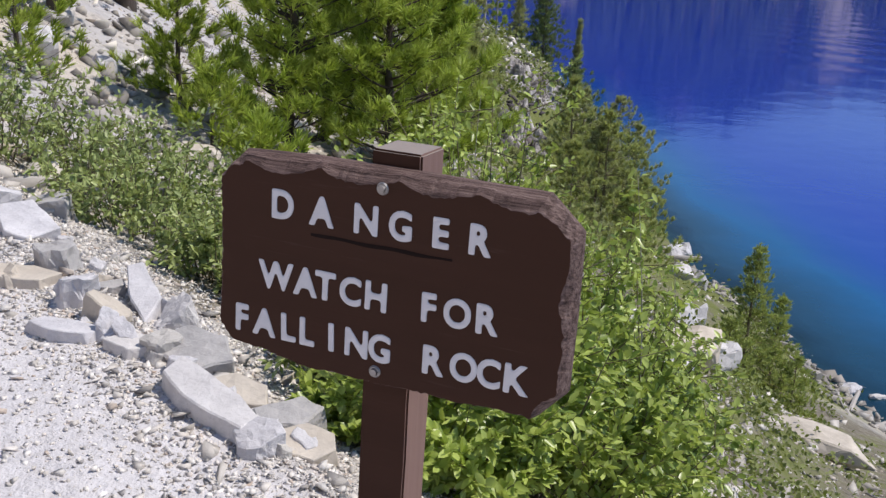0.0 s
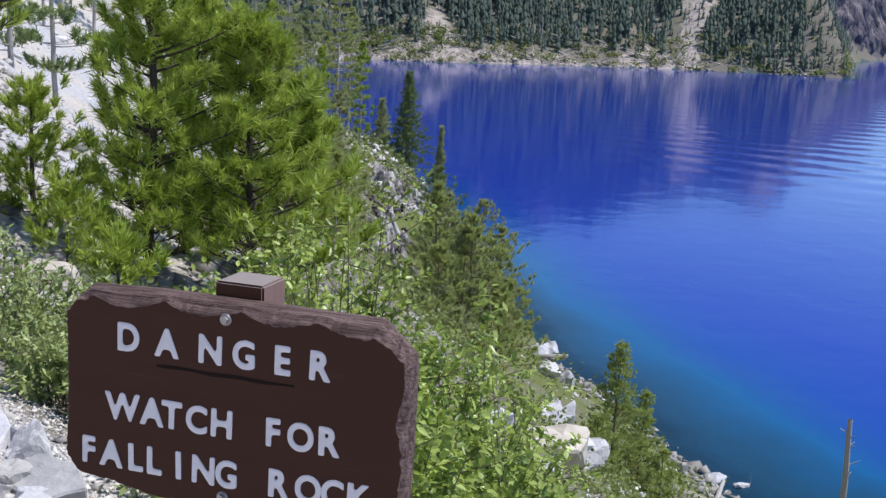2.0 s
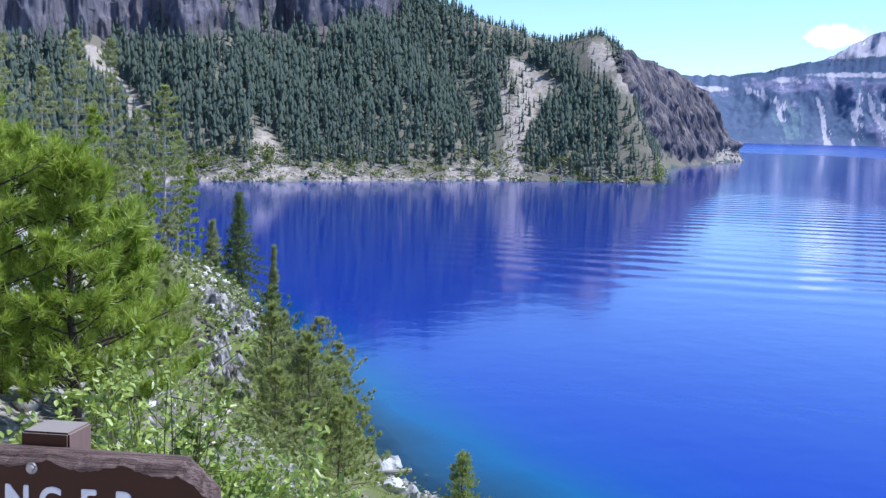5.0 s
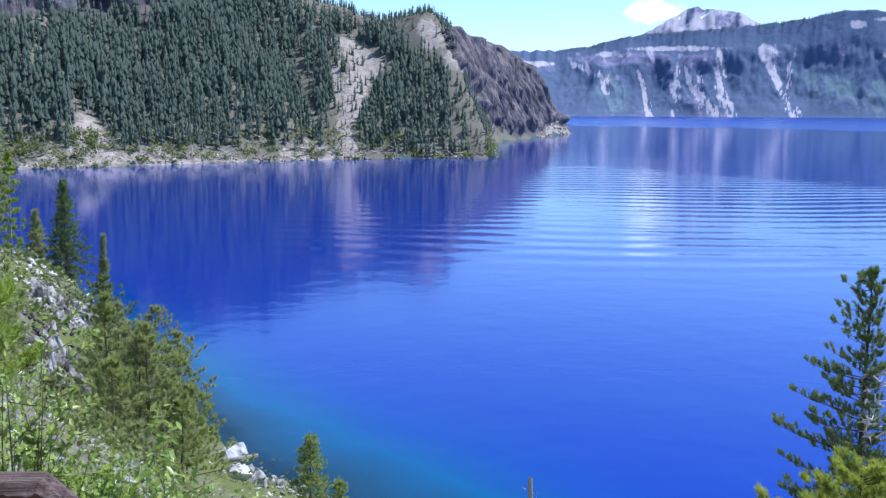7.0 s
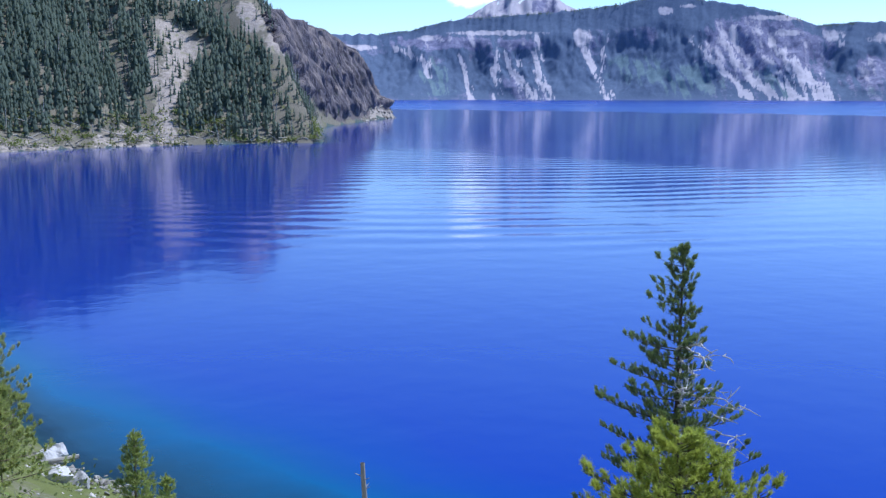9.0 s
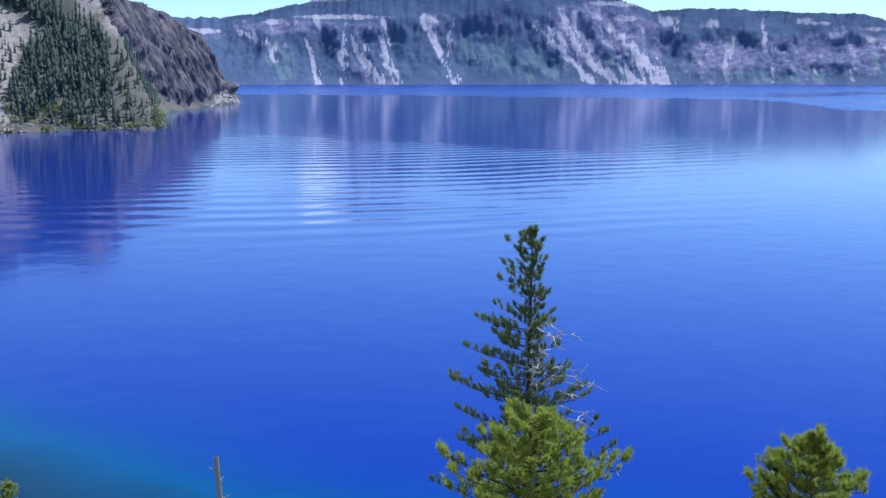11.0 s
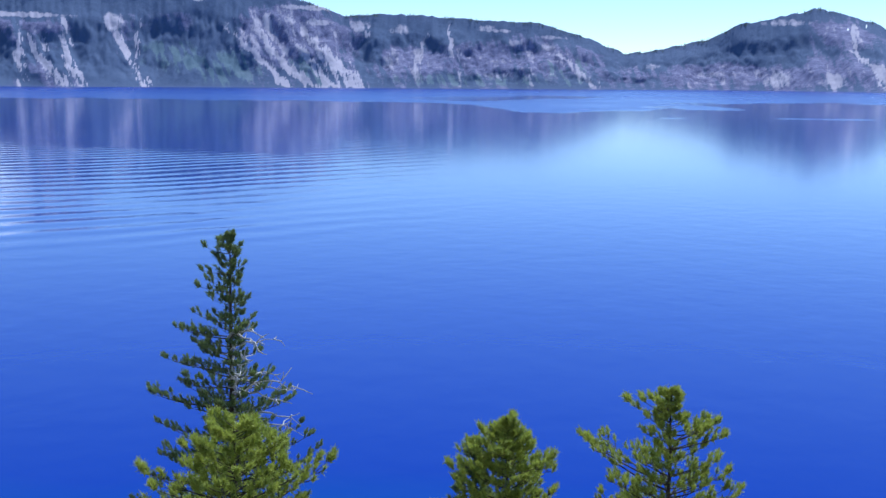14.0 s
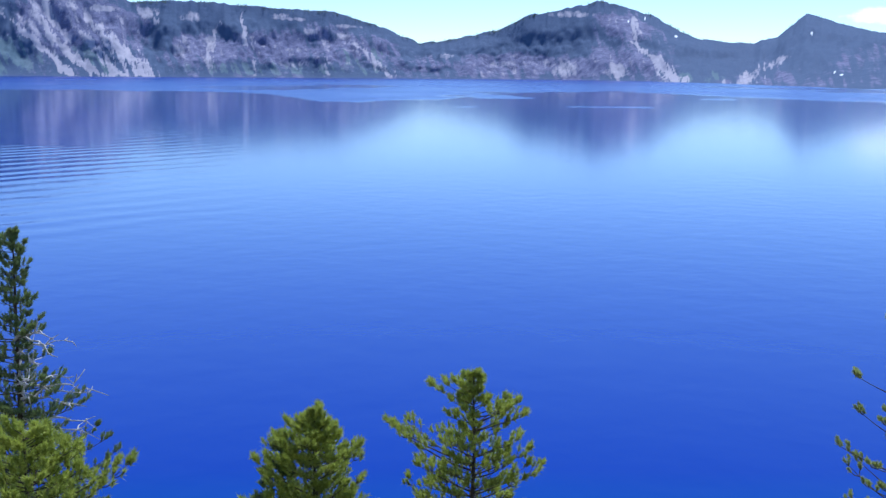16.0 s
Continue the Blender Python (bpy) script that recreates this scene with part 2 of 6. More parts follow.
# ---- mesh helpers ----
def mesh_of(name, verts, faces, material=None, smooth=False, **attrs):
    """A mesh from arrays; faces all have the same number of corners."""
    verts, faces = np.asarray(verts, np.float32), np.asarray(faces, np.int32)
    me = bpy.data.meshes.new(name)
    k = faces.shape[1]
    me.vertices.add(len(verts))
    me.vertices.foreach_set("co", verts.ravel())
    me.loops.add(faces.size)
    me.loops.foreach_set("vertex_index", faces.ravel())
    me.polygons.add(len(faces))
    me.polygons.foreach_set("loop_start", np.arange(0, faces.size, k, dtype=np.int32))
    me.polygons.foreach_set("loop_total", np.full(len(faces), k, np.int32))
    if smooth:
        me.polygons.foreach_set("use_smooth", np.ones(len(faces), bool))
    me.update(calc_edges=True)
    for key, vals in attrs.items():
        me.attributes.new(key, "FLOAT", "POINT").data.foreach_set("value", np.asarray(vals, np.float32))
    if material:
        me.materials.append(material)
    return me


def part(name, data, material, parent, label=""):
    """One mesh object under a thing or a part; data is a mesh or a bmesh."""
    if isinstance(data, bmesh.types.BMesh):
        me = bpy.data.meshes.new(name)
        data.to_mesh(me)
        data.free()
        data = me
    if material and not data.materials:
        data.materials.append(material)
    ob = new(name, data)
    ob.parent = parent
    return tagged(ob, label)


def value_noise(x, y, seed=0):
    """Smooth noise on arrays, -1 to 1."""
    xi, yi = np.floor(x).astype(np.int64), np.floor(y).astype(np.int64)
    fx, fy = x - xi, y - yi
    fx, fy = fx * fx * (3 - 2 * fx), fy * fy * (3 - 2 * fy)

    def h(i, j):
        n = (i * 374761393 + j * 668265263 + seed * 974634777) & 0xFFFFFFFF
        n = ((n ^ (n >> 13)) * 1274126177) & 0xFFFFFFFF
        return ((n ^ (n >> 16)) & 0xFFFF) / 32767.5 - 1

    return (h(xi, yi) * (1 - fx) + h(xi + 1, yi) * fx) * (1 - fy) + (h(xi, yi + 1) * (1 - fx) + h(xi + 1, yi + 1) * fx) * fy


def fbm(x, y, octaves=5, seed=0, gain=0.5):
    out, amp = 0.0, 1.0
    for k in range(octaves):
        out = out + amp * value_noise(x * 2 ** k + 17.3 * k, y * 2 ** k - 9.1 * k, seed + k)
        amp *= gain
    return out


def smooth(a, b, v):
    t = np.clip((v - a) / (b - a), 0, 1)
    return t * t * (3 - 2 * t)


# ---- the land ----
# the waterline, from the bank behind the trail round the cove to the headland
SHORE = [(150, -260), (90, -120), (58, -50), (47, -8), (39, 13), (33, 28), (26, 34), (20, 36.5), (18.4, 40), (17.6, 45), (16.4, 52), (14.5, 58),
         (14.7, 68), (15.2, 82), (13.2, 100), (9.5, 120), (-5, 145), (-25, 200), (-38, 270), (-30, 330), (-6, 366), (20, 378), (52, 385), (97, 402),
         (150, 413), (197, 408), (214, 402), (226, 424), (262, 500), (320, 600), (372, 662), (410, 704), (438, 738), (470, 772), (498, 800), (514, 830), (505, 870), (430, 960), (380, 1150), (360, 1500)]
LAKE = np.array(SHORE + [(4000, 1500), (4000, -260)], float)
TRAIL_Z = 18.4
EDGE_N = np.array([0.80, 0.60])       # across the trail, towards the lake
EDGE_P = np.array([-0.42, 2.80])      # a point on the trail's lake-side edge


def inland(x, y, first=0, last=None):
    """Distance from the waterline, or from a stretch of it, positive on land."""
    shp = x.shape
    p = np.stack([x.ravel(), y.ravel()], 1)
    best = np.full(len(p), 1e9)
    inside = np.zeros(len(p), bool)
    n = len(LAKE)
    for i in range(n):
        a, b = LAKE[i], LAKE[(i + 1) % n]
        ab = b - a
        t = np.clip(((p - a) @ ab) / (ab @ ab), 0, 1)
        q = p - a - t[:, None] * ab
        if first <= i < (len(SHORE) - 1 if last is None else last):
            best = np.minimum(best, np.hypot(q[:, 0], q[:, 1]))
        cross = (a[1] > p[:, 1]) != (b[1] > p[:, 1])
        with np.errstate(divide="ignore", invalid="ignore"):
            xc = a[0] + (p[:, 1] - a[1]) * ab[0] / (ab[1] if ab[1] else 1e-9)
        inside ^= cross & (p[:, 0] < xc)
    return np.where(inside, -best, best).reshape(shp)


RIDGE_AZ = [-60, -10, 0, 6, 10, 14, 17, 19.3, 21.5, 22.5, 24.2, 25.3, 27, 28.5, 29.4, 30.1, 30.7, 33, 60]
RIDGE_Z = [150, 130, 118, 106, 95, 86, 79.5, 72.5, 67, 67, 70, 70, 66, 62.5, 57.5, 44, 21, 5, 5]


def land_height(x, y):
    d = inland(x, y)
    r = np.hypot(x, y)
    az = np.degrees(np.arctan2(x, y))
    az_s = np.where(y < 0, np.where(x > 0, 60, -60), az)
    far = smooth(150, 330, y)
    # the bank by the trail
    k = 0.42 + 0.20 * smooth(28, 4, az_s)
    w = value_noise(x / 9, y / 9, 3) * 1.2 + value_noise(x / 3.1, y / 3.1, 5) * 0.35
    d2 = np.maximum(d + w * smooth(0, 6, np.abs(d)), 0.0)
    bank = k * d2 + 2.6 * smooth(0, 5, d) * smooth(55, 75, y) * smooth(160, 110, y) + np.maximum(0, -x - 4) * 0.10
    s = (x - EDGE_P[0]) * EDGE_N[0] + (y - EDGE_P[1]) * EDGE_N[1]
    edge = TRAIL_Z - (0.42 + 0.22 * smooth(0, 10, az_s)) * np.maximum(s, 0) + 0.55 * np.maximum(-s - 2.6, 0) + value_noise(x / 2.3, y / 2.3, 8) * 0.16 * smooth(0.3, 3, s) + np.maximum(0, -x - 4) * 0.08
    near = smooth(26, 9, r)
    behind = smooth(10, -10, y)
    bank = bank * (1 - np.maximum(near, behind)) + edge * np.maximum(near, behind)
    bank = np.minimum(bank, 62)
    # the wooded hill round the cove
    cap = np.interp(az_s, RIDGE_AZ, RIDGE_Z)
    corner = SHORE.index((214, 402))
    dc, de = inland(x, y, 0, corner), inland(x, y, corner)
    gully = fbm(x / 38 + 3, y / 120, 4, 11) * 7 * smooth(5, 60, d)
    slope = 0.68 - 0.10 * smooth(20, 4, az_s)
    beach = np.minimum(d * 0.25, 2.0)
    hill = beach + np.minimum(slope * np.maximum(dc - 6, 0), 2.3 * np.maximum(de - 1.5, 0)) + gully + fbm(x / 13, y / 13, 4, 31) * 1.6
    crag = 14 * smooth(0.0, 0.5, fbm(x / 50, y / 50, 3, 41)) * smooth(12, 2, az_s) + 6
    cap = cap + fbm(x / 30, y / 30, 3, 21) * 3
    hill = np.where(hill > cap, cap + (hill - cap) * 0.03, hill)
    hill = hill + 3.4 * smooth(24.3, 25.4, az_s) * smooth(29.2, 27.8, az_s) * smooth(22, 44, hill)
    hill = hill + crag * smooth(0.80, 0.98, hill / np.maximum(cap, 1)) * smooth(13, 6, az_s)
    z = bank * (1 - far) + hill * far
    bed = -np.minimum((0.23 + 0.6 * smooth(31, 42, az_s) + 0.55 * smooth(56, 84, y)) * np.maximum(-d, 0) + 0.7 * np.maximum(-d - 7.5, 0), 45.0) + w * 0.15 * smooth(0, 4, -d)
    return np.where(d > 0, np.maximum(z, 0.03 * np.minimum(d, 4)), bed), d


def chute(az, r, z):
    """Bare scree runs and patches on the cove's hill."""
    el = np.degrees(np.arctan2(z - 20, r))
    w = 0.5 * fbm(az * 2.2, el * 2.2, 3, 19)

    def run(els, azs, wide, hard=1.25):
        o = np.argsort(els)
        line, half = np.interp(el, np.array(els)[o], np.array(azs)[o]), np.interp(el, np.array(els)[o], np.array(wide)[o])
        inside = smooth(min(els) - 0.15, min(els) + 0.1, el) * smooth(max(els) + 0.5, max(els) - 0.1, el)
        return np.clip(hard + 0.35 * w - np.abs(az - line + 0.25 * w) / half, 0, 1.1) * inside

    streak = run([3.6, 2.4, 0.6, -1.3, -2.5], [19.0, 19.25, 19.45, 19.75, 20.1], [0.08, 0.12, 0.14, 0.20, 0.55])
    open_tri = 0.68 * run([3.7, 2.3, 1.6, 0.2, -0.7, -2.5], [19.9, 21.2, 20.7, 20.2, 19.9, 20.0], [0.9, 1.8, 1.4, 1.1, 0.9, 0.6])
    side = 0.45 * run([2.7, 1.6, 0.2, -0.8], [17.3, 17.8, 18.1, 18.2], [0.25, 0.35, 0.4, 0.35])
    upper = 0.80 * run([4.55, 4.2, 3.4, 2.5, 1.8], [24.0, 24.2, 24.9, 25.8, 26.1], [1.1, 0.95, 0.8, 0.55, 0.35])
    left = run([3.6, 2.5, 1.5, 0.5, -0.6], [-1.9, -1.3, -0.5, 0.2, 0.8], [0.5, 0.75, 0.75, 0.55, 0.35])
    shore = 0.62 * run([-0.2, -1.2, -2.4], [6.6, 6.9, 7.0], [0.8, 1.3, 2.2])
    return np.maximum.reduce([streak, open_tri, side, upper, left, shore])


def headland_rock(az, r, z):
    """Where bare lava takes over from the woods, 0 to 1."""
    el = np.degrees(np.arctan2(z - 20, r))
    line = np.interp(az, [23.4, 26.05, 26.9, 28.5, 28.8], [4.3, 2.2, 0.5, -1.1, -3.0]) + 0.5 * fbm(az * 1.7, el * 1.7, 3, 29)
    return smooth(-0.25, 0.35, el - line) * smooth(24.6, 25.8, az) * (1 - smooth(30.2, 30.6, az) * smooth(13, 8, z))


def build_ground():
    az = np.concatenate([np.arange(-34, 104, 0.38), np.arange(104, 326, 4.0)])
    rr = np.concatenate([[0.002], np.arange(0.0, 8, 0.12)[1:], 8 * 1.0215 ** np.arange(0, 250)])
    rr = rr[rr < 1500]
    A, R = np.meshgrid(np.radians(az), rr, indexing="ij")
    x, y = 0.9 + np.sin(A) * R, np.cos(A) * R - 1.3
    R = np.hypot(x, y)
    z, d = land_height(x, y)
    deg = np.degrees(np.arctan2(x, y))
    far = smooth(150, 330, y)
    s = (x - EDGE_P[0]) * EDGE_N[0] + (y - EDGE_P[1]) * EDGE_N[1]
    trail = smooth(0.35, -0.25, s + value_noise(x * 1.5, y * 1.5, 2) * 0.25) * smooth(-3.2, -2.6, s)
    shingle = smooth(18, 7, d + 6 * value_noise(x / 9, y / 9, 44)) * 0.52 * (1 - 0.9 * smooth(20.5, 22, deg)) + 0.9 * smooth(13, 8, z) * smooth(30.2, 30.6, deg)
    pale = np.where(far > 0.5, np.maximum(chute(deg, R, z), shingle), 0.36 + 0.44 * smooth(1.5, -4, x) * smooth(7, 10, R) + 0.45 * smooth(0.6, 0.1, s) * smooth(10, 6, R) + 0.22 * smooth(7, 2, d) * smooth(64, 56, y))
    green = np.where(far > 0.5, 0.36 - 0.12 * smooth(24, 8, d) * smooth(22, 20, deg), 0.42 * smooth(3, 9, s) * smooth(-4, 6, x) + 0.07 * smooth(4, 8, x) * smooth(10, 16, R) + 0.16 * smooth(36, 50, y))
    cliff = np.where(far > 0.5, 0.15 + 0.85 * headland_rock(deg, R, z) * (1 - 0.5 * chute(deg, R, z)) * smooth(0.5, 3, d) + 0.8 * smooth(4.2, 4.9, np.degrees(np.arctan2(z - 20, R))) * smooth(15, 12.5, deg),
                     0.55 * smooth(60, 78, y) * smooth(14, 4, d) + 0.2 * smooth(5, 1, d))
    n, m = A.shape
    i = np.arange(n * m).reshape(n, m)
    j = np.roll(i, -1, 0)
    f = np.stack([i[:, :-1], i[:, 1:], j[:, 1:], j[:, :-1]], -1).reshape(-1, 4)
    v = np.stack([x, y, z], -1).reshape(-1, 3)

    def ex(a):
        return np.broadcast_to(a, x.shape).ravel()

    me = mesh_of("ground", v, f, M_GROUND, True, pale=ex(pale), green=ex(green), cliff=ex(cliff), trail=ex(trail), pumice=ex(0.85 * far), bed=ex((d < -0.4).astype(float)))
    return tagged(new("ground", me), "grey gravel trail, pale scree bank and wooded cove hillside", "ground", kind="structure")


ground = build_ground()


def ground_z(x, y):
    z, d = land_height(np.array([[float(x)]]), np.array([[float(y)]]))
    return float(z[0, 0])


def build_lake():
    az = np.arange(-36, 112, 0.34)
    rr = np.concatenate([np.arange(24, 90, 0.8), 90 * 1.035 ** np.arange(0, 118)])
    rr = rr[rr < 4990]
    A, R = np.meshgrid(np.radians(az), rr, indexing="ij")
    x, y = np.sin(A) * R, np.cos(A) * R
    z, d = land_height(x, y)
    depth = np.clip(-z, -3, 60)
    depth = np.where(R > 1400, 60, depth)
    deg = np.degrees(A)
    rip = smooth(120, 170, R) * smooth(620, 300, R) * smooth(14, 21, deg) * smooth(62, 46, deg)
    rip = rip + 0.9 * smooth(700, 1000, R) * smooth(3000, 1800, R) * 0.3
    # wind-roughened water off the far shore, down to an uneven edge with slicks in it
    dep = np.degrees(np.arctan(20.2 / R))
    edge = np.interp(deg, [24, 31, 40, 50, 57, 60.5, 63, 65, 67, 69.3, 71.5, 75, 79, 83, 89, 96], [0.72, 0.76, 0.84, 0.95, 0.97, 1.2, 1.5, 1.52, 1.38, 1.33, 1.05, 0.92, 0.88, 1.0, 1.25, 1.3])
    lane = fbm(deg / 6.5, dep * 7.5 - deg * 0.02, 3, 12)
    ruffle = smooth(0.05, -0.05, dep - edge + 0.05 * fbm(deg / 3.0, dep * 3, 3, 13))
    ruffle = ruffle * (1 - 0.8 * smooth(0.50, 0.75, lane) * smooth(54, 62, deg) * smooth(0.45, 0.6, dep))
    ruffle = np.maximum(ruffle, 0.8 * smooth(0.55, 0.8, lane) * smooth(64, 72, deg) * smooth(2.1, 1.7, dep) * (dep > edge)) * (0.8 + 0.2 * value_noise(deg / 3, dep * 9, 4))
    n, m = A.shape
    i = np.arange(n * m).reshape(n, m)
    f = np.stack([i[:-1, :-1], i[1:, :-1], i[1:, 1:], i[:-1, 1:]], -1).reshape(-1, 4)
    me = mesh_of("lake", np.stack([x, y, 0 * x], -1).reshape(-1, 3), f, M_WATER, True, depth=depth.ravel(), rip=rip.ravel(), ruffle=ruffle.ravel())
    return tagged(new("lake", me), "deep blue calm lake with faint ripples", "water", kind="structure")


lake = build_lake()

# ---- the far rim ----
RIM_AZ = [20, 26, 28.8, 31.2, 33, 34.8, 36, 39, 41, 43.2, 45.3, 46.9, 49.3, 51.2, 53.4, 54.2, 56.4, 59, 61, 63.4, 65.7, 68.05, 70, 72.3, 73.7, 75.5, 77.5, 78.5, 79.5, 80.1, 81.2, 82.4, 84, 85.2, 86.4, 87.7, 89.3, 91.1, 95, 104]
RIM_EL = [2.8, 2.9, 2.95, 3.0, 3.25, 3.7, 3.85, 4.05, 4.2, 4.42, 4.85, 4.8, 4.45, 4.05, 3.3, 3.35, 3.42, 3.25, 3.08, 3.0, 2.35, 1.42, 1.65, 2.16, 2.85, 3.2, 3.62, 3.4, 3.05, 2.92, 2.3, 1.7, 1.5, 1.45, 1.8, 2.95, 2.4, 1.95, 1.6, 1.4]
RIM_SHORE = 4000.0


def rim_top(az):
    return 20 + 4500 * np.tan(np.radians(np.interp(az, RIM_AZ, RIM_EL) + 0.17))


def build_rim():
    az = np.arange(24, 101, 0.065)
    t = np.linspace(0, 1, 64)
    A, T = np.meshgrid(az, t, indexing="ij")
    shore = RIM_SHORE - 2150 * smooth(74, 92, A) - 250 * smooth(36, 28, A) + 60 * value_noise(A / 2.2, A * 0, 6)
    run = 4500 - shore
    R = shore + run * T * 1.12
    top = rim_top(A) + fbm(A * 3.0, A * 0 + 4, 3, 71) * 4
    prof = np.where(T < 0.893, (T / 0.893) ** 1.25, 1 - (T - 0.893) * 0.8)
    rib = fbm(A * 0.55 + 1.0 * T, T * 2.6 - 0.25 * A, 5, 51, 0.55)
    step = smooth(0.58, 0.74, T / 0.893 + 0.10 * rib)
    prof = np.where(T < 0.893, 0.95 * prof + 0.05 * step * smooth(1.0, 0.85, T / 0.893) + 0.05 * smooth(0.85, 1, T / 0.893), prof)
    z = top * prof + rib * 12 * smooth(0, 0.25, T) * smooth(0.893, 0.6, T)
    R = R - rib * 26 * smooth(0, 0.3, T) * smooth(0.85, 0.5, T)
    a = np.radians(A)
    x, y = np.sin(a) * R, np.cos(a) * R
    el = np.degrees(np.arctan2(z - 20, R))
    streak = fbm(A * 5.0 + 2.0 * el, el * 1.3 - 0.4 * A, 5, 61, 0.6)
    broad = fbm(A * 0.8 + el * 0.6, el * 1.1 - 0.2 * A, 3, 63, 0.5)
    level = fbm(A * 1.6, el * 6.0, 4, 65, 0.55)
    fine = fbm(A * 15.0 + 3.0 * el, el * 2.0, 4, 67, 0.6)

    def patch(a0, e0, wa, we, lean=0.0):
        return np.clip(1.5 - np.hypot((A - a0 - lean * (el - e0) + 0.12 * broad * wa) / wa, (el - e0) / we) + 0.22 * streak, 0, 1)

    def run(w0, w1, *line):
        """A scree run down a line of points from its head to its foot."""
        le, la = [p[1] for p in line][::-1], [p[0] for p in line][::-1]
        w = np.interp(el, [le[0], le[-1]], [w1, w0])
        mid = np.interp(el, le, la) + 0.10 * broad + 0.05 * fine
        return np.clip(1.25 + 0.55 * streak + 0.5 * fine - np.abs(A - mid) / w, 0, 1) * smooth(le[-1] + 0.25, le[-1] - 0.1, el) * smooth(le[0] - 0.15, le[0] + 0.05, el)

    screes = [run(0.45, 0.2, (31.9, 2.5), (33.2, 1.9), (33.75, 0.9)), run(0.10, 0.20, (35.2, 2.1), (35.5, 1.4), (35.8, 0.4), (36.0, -0.25)), run(0.14, 0.22, (37.2, 2.7), (37.2, 1.4), (37.2, -0.25)),
              run(0.10, 0.45, (37.6, 2.3), (38.2, 1.1), (38.6, 0.7), (39.3, -0.25)), run(0.18, 0.30, (39.3, 3.1), (39.45, 2.1), (39.6, 0.7), (40.1, -0.25)), run(0.10, 0.16, (38.3, 2.2), (38.5, 1.5)),
              run(0.20, 0.22, (41.75, 2.4), (42.3, 1.3), (43.2, -0.25)), run(0.10, 0.12, (43.1, 3.4), (42.7, 2.1), (42.8, 1.2)), run(0.22, 0.42, (49.3, 3.5), (49.4, 1.8), (50.6, 0.6), (51.9, -0.25)),
              run(0.25, 0.75, (51.2, 2.8), (52.2, 1.5), (53.2, 0.5), (53.9, -0.25)), run(0.16, 0.35, (50.9, 2.0), (51.7, 1.0), (52.8, -0.2)), run(0.18, 0.30, (47.3, 2.7), (48.7, 1.5), (50.4, -0.2)),
              run(0.10, 0.12, (58.9, 3.1), (58.9, 1.4)), run(0.14, 0.14, (54.5, 3.0), (54.6, 2.4)), run(0.22, 0.60, (79.2, 1.7), (80.3, 0.9), (81.7, -0.45)), run(0.15, 0.10, (79.2, 2.9), (79.3, 1.8)),
              0.55 * run(0.35, 1.0, (86.9, 1.0), (85.4, 0.2), (84.4, -0.5)), patch(37.2, 3.22, 2.3, 0.12), patch(33.6, 2.95, 0.5, 0.14), patch(29.6, 2.45, 1.2, 0.14), patch(41.7, 2.95, 0.50, 0.45), patch(45.9, 4.3, 0.35, 0.2),
              patch(47.1, 4.5, 0.4, 0.12), patch(52.1, 3.85, 1.7, 0.12, -3.2), patch(54.1, 2.95, 0.5, 0.28), patch(51.8, 3.1, 0.9, 0.16), 0.7 * patch(56.3, 2.75, 0.5, 0.3), 0.7 * patch(55.6, 1.1, 0.35, 0.3), 0.6 * patch(57.3, 1.6, 0.4, 0.2),
              0.65 * run(0.12, 0.45, (64.6, 1.6), (65.4, 0.9), (66.5, -0.2)), 0.6 * run(0.10, 0.22, (59.2, 1.8), (59.4, 1.0), (59.5, -0.2)), 0.55 * run(0.08, 0.2, (62.6, 1.7), (63.1, 0.8), (63.3, -0.1)), 0.7 * patch(61.2, 2.75, 1.0, 0.10, -3), 0.6 * patch(64.2, 2.4, 0.9, 0.12, -2.5),
              0.6 * run(0.10, 0.30, (57.6, 2.6), (57.3, 1.4), (57.0, 0.2)), 0.55 * patch(61.4, 0.45, 0.9, 0.18), 0.6 * patch(60.8, 2.9, 0.5, 0.16), 0.6 * patch(63.9, 1.9, 0.6, 0.2), 0.6 * patch(62.3, 2.1, 0.5, 0.18), 0.75 * patch(75.8, 0.3, 0.65, 0.45), 0.75 * patch(78.4, 0.2, 0.7, 0.45), 0.5 * patch(72.3, 0.5, 0.8, 0.22), 0.5 * patch(69.4, 0.9, 0.7, 0.16), 0.6 * patch(76.2, 3.1, 1.2, 0.18)]
    pale = np.maximum.reduce(screes) * np.clip(0.85 + 0.25 * fine + 0.18 * streak, 0, 1.1)
    woods = np.maximum.reduce([1.3 * smooth(39.78, 39.95, A - 0.1 * smooth(1.5, 0, el) + 0.05 * fine) * smooth(41.25, 40.9, A + 0.32 * (el - 3.3) + 0.1 * streak) * smooth(3.9, 3.6, el), patch(45.0, 1.0, 2.2, 1.1), patch(43.6, 3.95, 3.2, 0.35), patch(31.5, 1.0, 1.7, 0.8), patch(36.4, 0.9, 0.42, 0.9), patch(34.6, 0.7, 0.5, 0.8), patch(36.0, 3.62, 6.5, 0.2), smooth(0.42, 0.30, np.interp(A, RIM_AZ, RIM_EL) - el) * smooth(30, 33, A) * (0.8 + 0.4 * broad),
                               patch(70.5, 1.4, 2.4, 0.4), patch(58.5, 2.6, 2.4, 0.8), patch(75.2, 1.9, 2.0, 0.8), patch(83.5, 0.8, 1.6, 0.7), patch(87.5, 1.8, 1.8, 0.8), patch(54.9, 2.2, 0.6, 1.0), patch(47.0, 2.9, 1.0, 0.9)])
